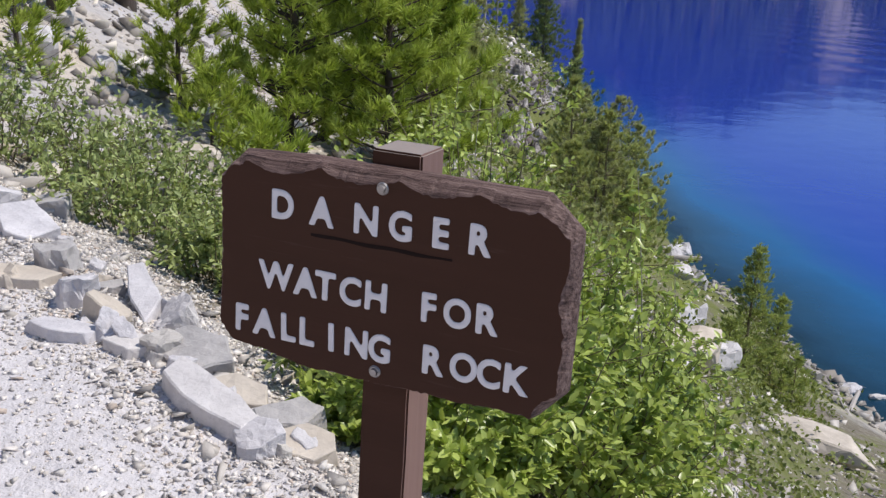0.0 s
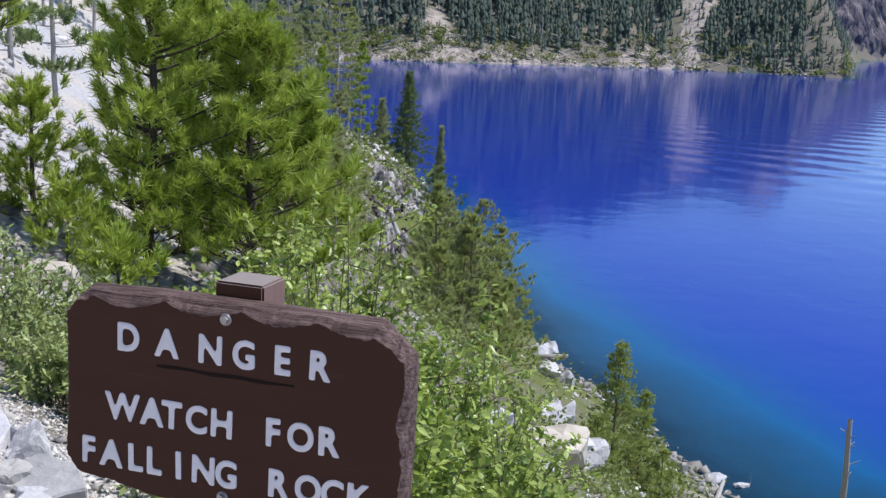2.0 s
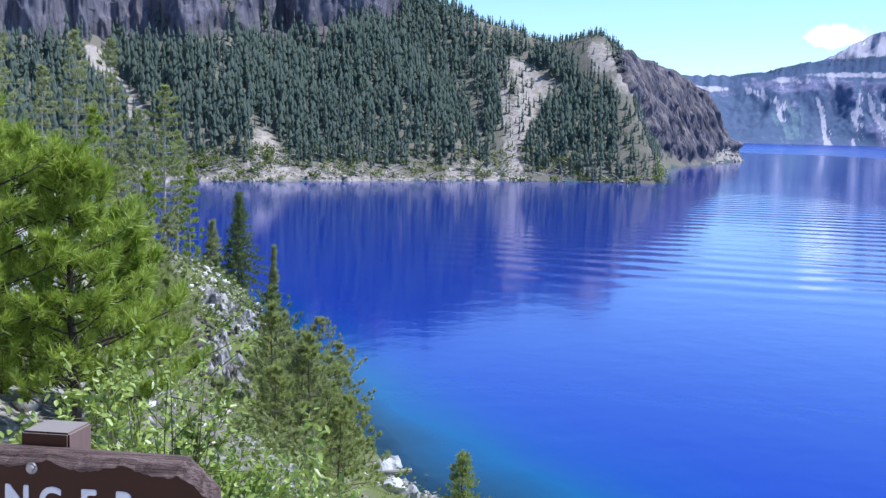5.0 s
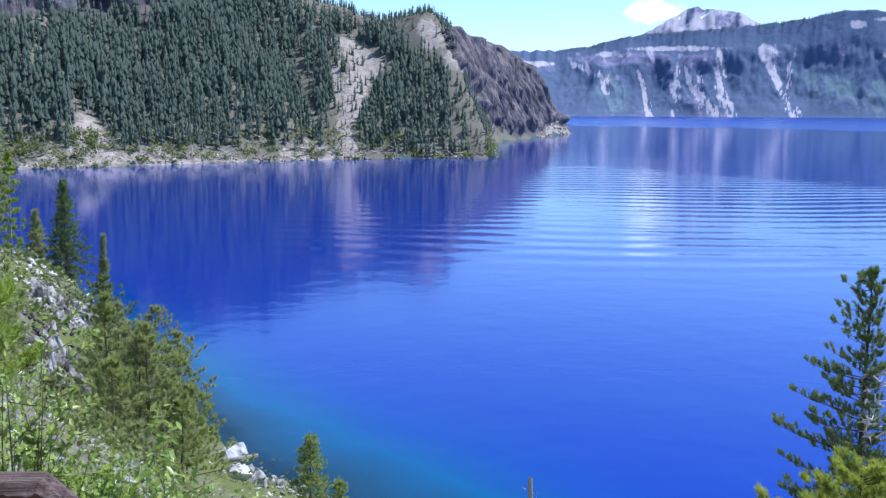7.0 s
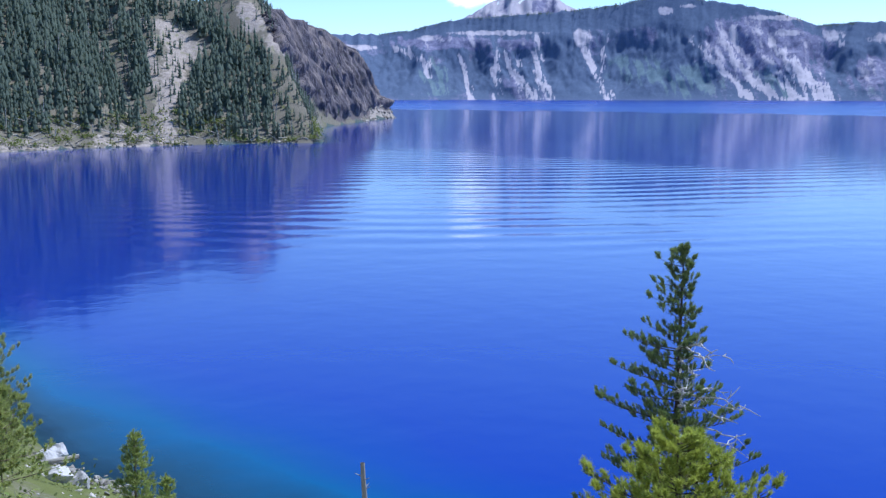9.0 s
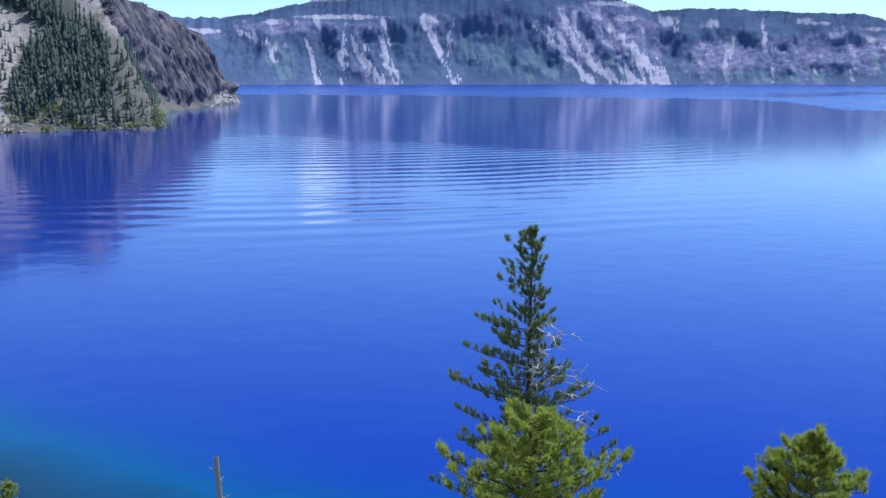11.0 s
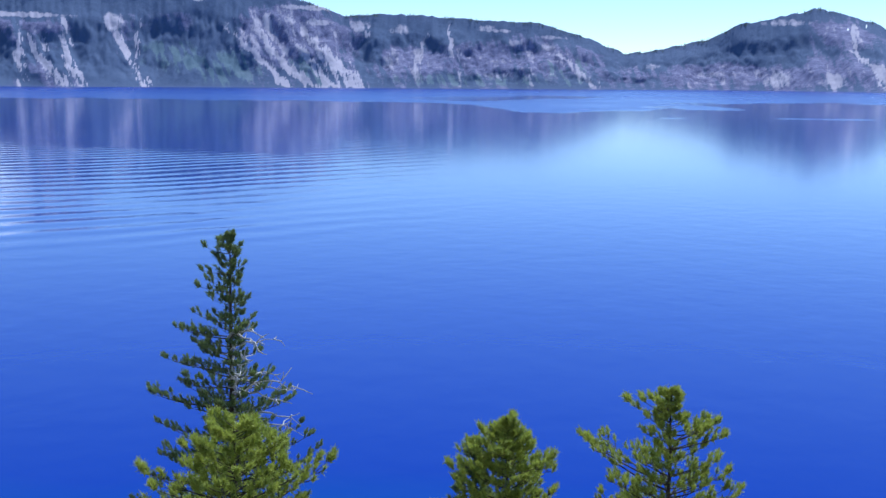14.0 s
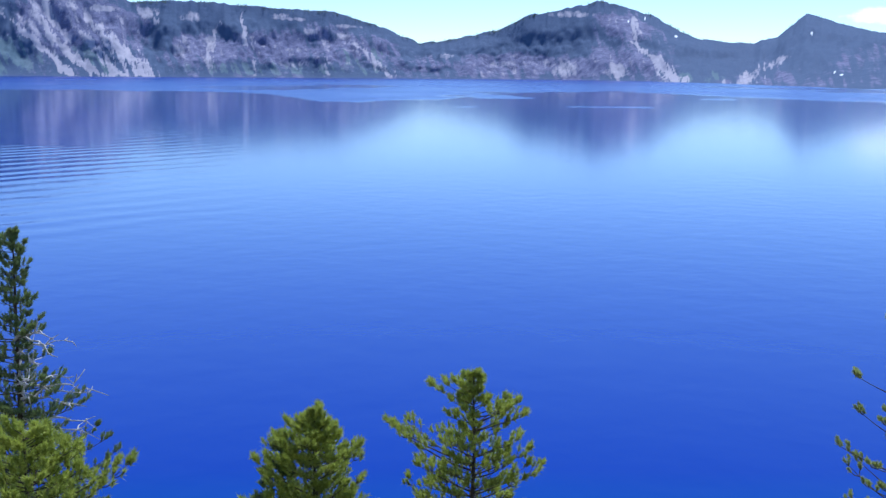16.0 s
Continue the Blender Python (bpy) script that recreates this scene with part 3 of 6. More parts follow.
    bluff = np.maximum.reduce([patch(34.4, 2.68, 2.4, 0.30), patch(38.4, 2.65, 0.95, 0.24), patch(62.0, 1.4, 4.0, 0.9), patch(56.6, 1.0, 1.6, 0.8), patch(51.0, 2.6, 2.6, 1.3), patch(73.0, 0.5, 3.5, 0.5), patch(79.0, 2.6, 2.0, 0.8), patch(78.0, 0.6, 2.6, 0.7)])
    # shade put into the colour: bluffs past azimuth 55 are toned down
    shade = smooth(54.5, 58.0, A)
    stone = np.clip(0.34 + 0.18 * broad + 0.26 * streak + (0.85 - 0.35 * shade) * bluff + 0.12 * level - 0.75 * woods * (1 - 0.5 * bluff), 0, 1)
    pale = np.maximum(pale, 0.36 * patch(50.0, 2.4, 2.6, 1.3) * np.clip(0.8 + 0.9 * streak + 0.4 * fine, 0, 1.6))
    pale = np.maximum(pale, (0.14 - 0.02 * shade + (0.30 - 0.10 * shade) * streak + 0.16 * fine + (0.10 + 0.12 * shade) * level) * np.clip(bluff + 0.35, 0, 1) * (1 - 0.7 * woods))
    meadow = np.maximum.reduce([run(0.5, 0.9, (33.6, 2.0), (34.0, 0.9), (34.2, 0.0)), run(0.2, 0.5, (64.0, 1.2), (65.2, -0.1)), run(0.2, 0.4, (65.5, 1.6), (66.0, 0.0)), patch(51.6, 0.6, 0.8, 0.8, -0.8), patch(47.6, 0.7, 1.6, 0.8), patch(44.5, 1.3, 1.5, 0.7), patch(82.6, -0.1, 1.2, 0.3), 0.8 * patch(60.0, 0.2, 5.0, 0.35)]) * np.clip(0.6 + 0.8 * streak, 0, 1)
    snow = np.maximum.reduce([patch(78.93, 2.74, 0.05, 0.06), patch(79.76, 2.88, 0.035, 0.13), patch(81.38, 1.98, 0.08, 0.06), patch(88.0, 2.1, 0.06, 0.12), patch(89.2, 0.22, 0.05, 0.10, 0.4), patch(89.5, 0.12, 0.09, 0.04)])
    n, m = A.shape
    i = np.arange(n * m).reshape(n, m)
    f = np.stack([i[:-1, :-1], i[1:, :-1], i[1:, 1:], i[:-1, 1:]], -1).reshape(-1, 4)
    v = np.stack([x, y, z - 1], -1).reshape(-1, 3)
    me = mesh_of("far_rim", v, f, M_HAZED_RIM, True, pale=pale.ravel(), stone=stone.ravel(), snow=snow.ravel(), meadow=meadow.ravel())
    return tagged(new("backdrop_rim", me), "distant crater rim with cliffs, scree fans and dark woods", "mountains", kind="structure")


rim = build_rim()


def build_peak():
    """The bare summit behind the rim."""
    u = np.linspace(-1, 1, 81)
    U, V = np.meshgrid(u, np.linspace(0, 1, 24), indexing="ij")
    az = 38.9 + U * 4.6
    crest = np.interp(38.9 + u * 4.6, [34, 35.88, 36.96, 37.76, 38.16, 38.72, 39.2, 39.66, 40.2, 41.0, 41.56, 42.1, 44], [3.2, 4.15, 4.76, 5.23, 5.31, 5.11, 5.17, 5.11, 4.99, 4.6, 4.25, 4.1, 3.5])
    crest = crest + 0.05 * fbm(u * 22, u * 0, 3, 97)
    el = crest[:, None] * V + (1 - V) * 3.0
    R = 4540 + 330 * V + fbm(az * 3, V * 2, 4, 91) * 40
    z = 20 + R * np.tan(np.radians(el))
    a = np.radians(az)
    snow = np.clip(1.4 - np.hypot((az - 38.6 - 0.2 * np.sin(el * 9)) / 0.10, (el - 4.85) / 0.22), 0, 1) + np.clip(1.4 - np.hypot((az - 37.3) / 0.10, (el - 4.75) / 0.10), 0, 1) + np.clip(1.4 - np.hypot((az - 41.75) / 0.16, (el - 4.5) / 0.07), 0, 1)
    i = np.arange(U.size).reshape(U.shape)
    f = np.stack([i[:-1, :-1], i[1:, :-1], i[1:, 1:], i[:-1, 1:]], -1).reshape(-1, 4)
    pale = 0.58 + 0.5 * fbm(az * 2.5, el * 1.5, 4, 95)
    me = mesh_of("far_peak", np.stack([np.sin(a) * R, np.cos(a) * R, z], -1).reshape(-1, 3), f, M_HAZED_RIM, True, pale=pale.ravel(), stone=np.ones(U.size), snow=snow.ravel(), meadow=np.zeros(U.size))
    return tagged(new("backdrop_peak", me), "bare grey volcanic summit with snow streaks", "mountain", kind="structure")


peak = build_peak()


# ---- builders of things ----
def unit(v):
    return v / np.maximum(np.linalg.norm(v, axis=-1, keepdims=True), 1e-9)


def tubes(paths, sides=5):
    """One mesh of tapered tubes; paths: lists of (points, radii)."""
    vs, fs, at = [], [], 0
    ang = np.linspace(0, 2 * np.pi, sides, endpoint=False)
    for pts, rad in paths:
        pts, rad = np.asarray(pts, float), np.asarray(rad, float)
        t = unit(np.gradient(pts, axis=0))
        ref = np.where(np.abs(t[:, 2:3]) < 0.9, [[0, 0, 1.0]], [[1.0, 0, 0]])
        a = unit(np.cross(t, ref))
        b = np.cross(t, a)
        ring = pts[:, None] + rad[:, None, None] * (np.cos(ang)[None, :, None] * a[:, None] + np.sin(ang)[None, :, None] * b[:, None])
        n = len(pts)
        i = np.arange(n * sides).reshape(n, sides) + at
        j = np.roll(i, -1, 1)
        fs.append(np.stack([i[:-1], j[:-1], j[1:], i[1:]], -1).reshape(-1, 4))
        vs.append(ring.reshape(-1, 3))
        at += n * sides
    return np.concatenate(vs), np.concatenate(fs)


def tufts(pos, way, length, width, count, spread, rng):
    """Needle blades round shoots: arrays of thin triangles."""
    n = len(pos)
    P, W = np.repeat(pos, count, 0), np.repeat(way, count, 0)
    k = n * count
    d = unit(W + rng.normal(0, spread, (k, 3)))
    L = np.repeat(length if np.ndim(length) else np.full(n, length), count) * rng.uniform(0.65, 1.15, k)
    start = P - W * (rng.uniform(0, 0.8, k) * L)[:, None]
    side = unit(np.cross(d, rng.normal(0, 1, (k, 3)))) * (width * rng.uniform(0.7, 1.3, k))[:, None]
    tip = start + d * L[:, None]
    v = np.stack([start - side, start + side, tip], 1).reshape(-1, 3)
    return v, np.arange(3 * k).reshape(-1, 3)


def thing(name, x, y, z, label, category, group=""):
    ob = new(name)
    ob.empty_display_size = 0.2
    ob.location = (x, y, z)
    return tagged(ob, label, category, group)


def conifer(name, x, y, top, spread, seed, needles, label, group="", bark=None, step=0.2, per=5, blade=(0.16, 0.006), blades=22, cone=0.9,
            crown_from=0.12, rise=0.35, ragged=0.35, thick=0.016, gaps=0.0, brush=0.5, clump=(0.2, 0.05, 5), sides=4, wave=0.0):
    """A conifer from its foot on the ground to its top: trunk, limbs and a crown of needle tufts."""
    rng = np.random.default_rng(seed)
    foot = ground_z(x, y) - 0.15
    h = top - foot
    ob = thing(name, x, y, foot, label, "tree", group)
    zs = np.linspace(0, h, 12)
    bend = np.cumsum(rng.normal(0, h * 0.004, (12, 2)), 0) * 0.6
    trunk = np.column_stack([bend[:, 0], bend[:, 1], zs])
    rad = h * thick * (1 - zs / h) ** 0.8 + 0.006
    v, f = tubes([(trunk, rad)], 9)
    part("trunk", mesh_of("trunk", v, f, bark or M_BARK, True), None, ob)
    limbs, pos, way = [], [], []
    z = crown_from * h
    while z < h * 0.985:
        t = (z / h - crown_from) / (1 - crown_from)
        reach = spread * ((1 - t) ** cone + 0.05) * (0.55 + 0.45 * min(1, (t + 0.06) / 0.16))
        reach *= 1 + wave * (math.sin(z * 2.1 + seed) + 0.6 * math.sin(z * 4.7 + 2 * seed)) * (1 - t)
        a0 = rng.uniform(0, 6.28)
        for k in range(per):
            if rng.random() < gaps:
                continue
            a = a0 + k * 6.283 / per + rng.normal(0, 0.35)
            L = reach * rng.uniform(1 - ragged, 1 + ragged * 0.6)
            zz = z + rng.uniform(-0.4, 0.4) * step
            c = np.array([np.interp(zz, zs, trunk[:, 0]), np.interp(zz, zs, trunk[:, 1]), zz])
            up = rise * (0.4 + 1.1 * t) + rng.normal(0, 0.1)
            s = np.linspace(0, 1, 5)
            out = np.array([math.cos(a), math.sin(a), 0])
            bow = L * (up * s + (0.30 if rise > 0 else -0.06) * s * s)
            pts = c + out * (L * s)[:, None] + np.array([0, 0, 1]) * bow[:, None] + rng.normal(0, 0.03 * L, (5, 3)) * s[:, None]
            r0 = max(0.012 * h * thick / 0.016 * 0.35 * (1 - 0.7 * t), 0.004)
            limbs.append((pts, r0 * (1 - 0.85 * s)))
            gap, ball, m = clump
            side = np.array([-out[1], out[0], 0])
            K = max(1, int(L / gap))
            for q in range(K + 1):
                u = 1.0 if q == K else max(0.25, (q + rng.uniform(0.4, 1.2)) / (K + 0.6))
                lat = 0.0 if q == K else rng.choice([-1, 1]) * 0.375 * L * max(0.15, 1.05 - u) * rng.uniform(0.5, 1.1)
                p0 = c + out * (L * u * 0.86) + np.array([0, 0, np.interp(u * 0.86, s, bow)])
                p = c + out * (L * u) + side * lat + np.array([0, 0, np.interp(u, s, bow) + abs(lat) * 0.3 + rng.uniform(0, 0.6) * ball])
                limbs.append((np.stack([p0, p0 * 0.4 + p * 0.6 - np.array([0, 0, 0.04]), p]), np.array([0.45, 0.35, 0.2]) * r0 * 0.6))
                w = rng.normal(0, 1, (m, 3)) * ball * np.array([0.6, 0.6, 0.45]) * rng.uniform(0.7, 1.25)
                pos.append(p + w)
                way.append(out * 0.5 + side * (np.sign(lat) * 0.3) + np.array([0, 0, 0.75]) + w / ball * 0.28)
        z += step * rng.uniform(0.8, 1.2) * (1 - 0.35 * t)
    for w in range(3):
        pos.append(trunk[-1:] - np.array([0, 0, 0.12 * w * blade[0] / 0.16]))
        way.append(np.array([[0.05 * w, 0.02, 1.0]]))
    v, f = tubes(limbs, sides)
    tagged(part("branchwork", mesh_of("branchwork", v, f, bark or M_BARK, True), None, ob), kind="stuff")
    pos, way = np.concatenate(pos), np.concatenate(way)
    v, f = tufts(pos, unit(way), blade[0], blade[1], blades, brush, rng)
    part("crown", mesh_of("crown", v, f, needles), None, ob)
    return ob


def leaf_arrays(pos, way, length, width, rng, droop=0.25):
    """Pointed oval leaves, folded a little along the midrib."""
    n = len(pos)
    L = length * rng.uniform(0.6, 1.2, n)
    W = width * rng.uniform(0.7, 1.2, n)
    d = unit(way + rng.normal(0, 0.55, (n, 3)) - np.array([0, 0, droop]))
    s = unit(np.cross(d, rng.normal(0, 0.5, (n, 3)) + np.array([0, 0, 1.0])))
    u = np.cross(s, d)
    p = pos
    v = np.stack([p, p + d * (L * 0.35)[:, None] + s * W[:, None] + u * (W * 0.25)[:, None], p + d * (L * 0.75)[:, None] + s * (W * 0.7)[:, None] + u * (W * 0.2)[:, None], p + d * L[:, None],
                  p + d * (L * 0.75)[:, None] - s * (W * 0.7)[:, None] + u * (W * 0.2)[:, None], p + d * (L * 0.35)[:, None] - s * W[:, None] + u * (W * 0.25)[:, None]], 1)
    b = (np.arange(n) * 6)[:, None]
    f = np.concatenate([b + [0, 1, 2, 3], b + [0, 3, 4, 5]])
    return v.reshape(-1, 3), f


def shrub(name, x, y, height, radius, seed, leaves, label, leaf=(0.045, 0.012), stems=40, per_stem=70, group=""):
    rng = np.random.default_rng(seed)
    z0 = ground_z(x, y) - 0.06
    ob = thing(name, x, y, z0, label, "shrub", group)
    paths, pos, way = [], [], []
    for k in range(stems):
        a, rr = rng.uniform(0, 6.283), radius * math.sqrt(rng.random())
        b = np.array([math.cos(a) * rr * 0.45, math.sin(a) * rr * 0.45, 0])
        b[2] = ground_z(x + b[0], y + b[1]) - z0 - 0.05
        H = height * rng.uniform(0.45, 1.05) * (1 - 0.35 * (rr / radius) ** 2)
        end = np.array([math.cos(a) * rr, math.sin(a) * rr, H + b[2] * 0.6]) + rng.normal(0, 0.06 * radius, 3)
        s = np.linspace(0, 1, 6)[:, None]
        mid = (b + end) / 2 + np.array([0, 0, H * 0.144]) + rng.normal(0, 0.07 * radius, 3)
        pts = b * (1 - s) ** 2 + 2 * mid * s * (1 - s) + end * s * s
        r = 0.0045 * (0.6 + height * 0.6)
        paths.append((pts, r * (1.1 - s[:, 0])))
        for q in range(5):
            u = rng.uniform(0.25, 0.95)
            p = b * (1 - u) ** 2 + 2 * mid * u * (1 - u) + end * u * u
            tw = unit(rng.normal(0, 1, 3) + np.array([math.cos(a), math.sin(a), 0.9]))
            Lt = height * rng.uniform(0.10, 0.26)
            paths.append((np.stack([p, p + tw * Lt * 0.5 + rng.normal(0, 0.01, 3), p + tw * Lt]), np.array([0.5, 0.35, 0.15]) * r))
            uu = rng.uniform(0.1, 1, max(2, per_stem // 7))
            pos.append(p + tw * (Lt * uu)[:, None])
            way.append(np.repeat(tw[None], len(uu), 0) + rng.normal(0, 0.4, (len(uu), 3)))
        uu = rng.uniform(0.25, 1, max(2, per_stem // 4))
        pos.append(b * ((1 - uu) ** 2)[:, None] + 2 * mid * (uu * (1 - uu))[:, None] + end * (uu * uu)[:, None])
        way.append(rng.normal(0, 1, (len(uu), 3)) + np.array([0, 0, 0.4]))
    v, f = tubes(paths, 4)
    tagged(part("stemwork", mesh_of("stemwork", v, f, M_TWIG, True), None, ob), kind="stuff")
    v, f = leaf_arrays(np.concatenate(pos), unit(np.concatenate(way)), leaf[0], leaf[1], rng)
    part("foliage", mesh_of("foliage", v, f, leaves), None, ob)
    return ob


def hull(rng, size=(1, 1, 1), n=13):
    """An angular stone as a convex hull."""
    bm = bmesh.new()
    for _ in range(n):
        p = unit(rng.normal(0, 1, 3)) * rng.uniform(0.75, 1.0)
        p = np.clip(p * 1.25, -0.85, 0.85)
        bm.verts.new(tuple(p * np.array(size) / 2 / 0.85))
    res = bmesh.ops.convex_hull(bm, input=bm.verts)
    junk = {g for key in ("geom_interior", "geom_unused") for g in res[key] if isinstance(g, bmesh.types.BMVert)}
    bmesh.ops.delete(bm, geom=list(junk), context="VERTS")
    bmesh.ops.recalc_face_normals(bm, faces=bm.faces)
    return bm


def split_block(rng, size, corners):
    """A block broken out of layered rock: an uneven outline with a flat top and split sides."""
    bm = bmesh.new()
    a = (np.arange(corners) + rng.uniform(-0.28, 0.28, corners)) * 6.283 / corners + rng.uniform(0, 6.28)
    r = rng.uniform(0.80, 1.12, corners)
    x, y = np.clip(np.cos(a) * r * 0.62, -0.5, 0.5) * size[0], np.clip(np.sin(a) * r * 0.62, -0.5, 0.5) * size[1]
    slope = rng.normal(0, 0.16, 2)
    low, top = [], []
    for u, w in zip(x, y):
        out = rng.uniform(0.90, 1.12)
        low.append(bm.verts.new((u * out, w * out, -size[2] / 2)))
        top.append(bm.verts.new((u * 0.95, w * 0.95, size[2] * (0.5 + slope[0] * u / size[0] * 2 + slope[1] * w / size[1] * 2))))
    for k in range(corners):
        q = (k + 1) % corners
        bm.faces.new((low[k], low[q], top[q], top[k]))
    bm.faces.new(top)
    bm.faces.new(low[::-1])
    return bm


def stone(name, x, y, size, seed, material, label, group, turn=0.0, tilt=(0, 0), sink=0.25, z=None, n=13, corners=0):
    rng = np.random.default_rng(seed)
    bm = split_block(rng, size, corners) if corners else hull(rng, size, n)
    least = min(size)
    bmesh.ops.bevel(bm, geom=list(bm.edges), offset=least * 0.05, segments=1, affect="EDGES")
    bmesh.ops.triangulate(bm, faces=bm.faces)
    for _ in range(2):
        bmesh.ops.subdivide_edges(bm, edges=[e for e in bm.edges if e.calc_length() > 0.22 * max(size)], cuts=1)
        bmesh.ops.triangulate(bm, faces=[f for f in bm.faces if len(f.verts) > 3])
    off = Vector((seed * 1.7, seed * 0.3, 0))
    for v in bm.verts:
        q = v.co / max(size) * 4.0 + off
        v.co += Vector((noise.noise(q), noise.noise(q + Vector((9, 0, 0))), noise.noise(q + Vector((0, 9, 0))))) * least * (0.09 if corners else 0.13) + v.co.normalized() * (noise.noise(q * 2.6) * least * 0.07)
    me = bpy.data.meshes.new(name)
    bm.to_mesh(me)
    bm.free()
    me.materials.append(material)
    ob = new(name, me)
    zz = (ground_z(x, y) if z is None else z) + size[2] * (0.5 - sink)
    ob.matrix_world = pose(x, y, zz, tilt[0], tilt[1], turn)
    return tagged(ob, label, "rock", group)


def scatter(name, pts, sizes, seed, material, label, category, flat=0.6, corners=7):
    """Many small stones in one mesh of kind stuff."""
    rng = np.random.default_rng(seed)
    temps = []
    for _ in range(9):
        bm = hull(rng, (1, rng.uniform(0.5, 0.95), rng.uniform(0.25, 0.65) * flat / 0.6), corners)
        bmesh.ops.triangulate(bm, faces=bm.faces)
        bm.verts.index_update()
        temps.append((np.array([v.co[:] for v in bm.verts]), np.array([[v.index for v in f.verts] for f in bm.faces])))
        bm.free()
    vs, fs, at = [], [], 0
    for p, s in zip(pts, sizes):
        v, f = temps[rng.integers(9)]
        m = np.array(Euler((rng.normal(0, 0.35), rng.normal(0, 0.35), rng.uniform(0, 6.28))).to_matrix())
        vs.append((v * s) @ m.T + p)
        fs.append(f + at)
        at += len(v)
    ob = new(name, mesh_of(name, np.concatenate(vs), np.concatenate(fs), material))
    return tagged(ob, label, category, kind="stuff")


def stuff_material(name, k):
    n = Nodes(name, 0.88, 0.2)
    c = n.ramp(n.island(), (0.0, (0.28, 0.265, 0.25)), (0.25, (0.50, 0.46, 0.41)), (0.55, (0.66, 0.61, 0.54)), (0.85, (0.82, 0.78, 0.72)), (1.0, (0.46, 0.36, 0.28)))
    g = n.noise(40.0, 4, 0.7)
    n.bump(g, 0.4, 0.01)
    return n.done(n.mix(1.0, n.mix(n.math("MULTIPLY", g, 0.3), c, (0.3, 0.28, 0.26)), (k, k, k * 1.03), "MULTIPLY"))


M_STONES, M_STONES_GREY = stuff_material("mixed_stones", 1.1), stuff_material("grey_mixed_stones", 0.58)
M_STONES_LILAC = stuff_material("lilac_mixed_stones", 0.86)


def lava_material():
    n = Nodes("mixed_lava", 0.9, 0.2)
    c = n.ramp(n.island(), (0.0, (0.045, 0.037, 0.043)), (0.4, (0.088, 0.074, 0.084)), (0.8, (0.15, 0.125, 0.132)), (1.0, (0.28, 0.235, 0.22)))
    g = n.noise(4.0, 5, 0.7)
    n.bump(g, 0.5, 0.08)
    return n.done(n.mix(n.math("MULTIPLY", g, 0.4), c, (0.15, 0.13, 0.13)))


M_LAVA = lava_material()


# ---- the warning sign ----
def resample(points, n):
    p = np.array(points + points[:1], float)
    seg = np.hypot(*np.diff(p, axis=0).T)
    s = np.concatenate([[0], np.cumsum(seg)])
    q = np.linspace(0, s[-1], n, endpoint=False)
    return np.column_stack([np.interp(q, s, p[:, 0]), np.interp(q, s, p[:, 1])])


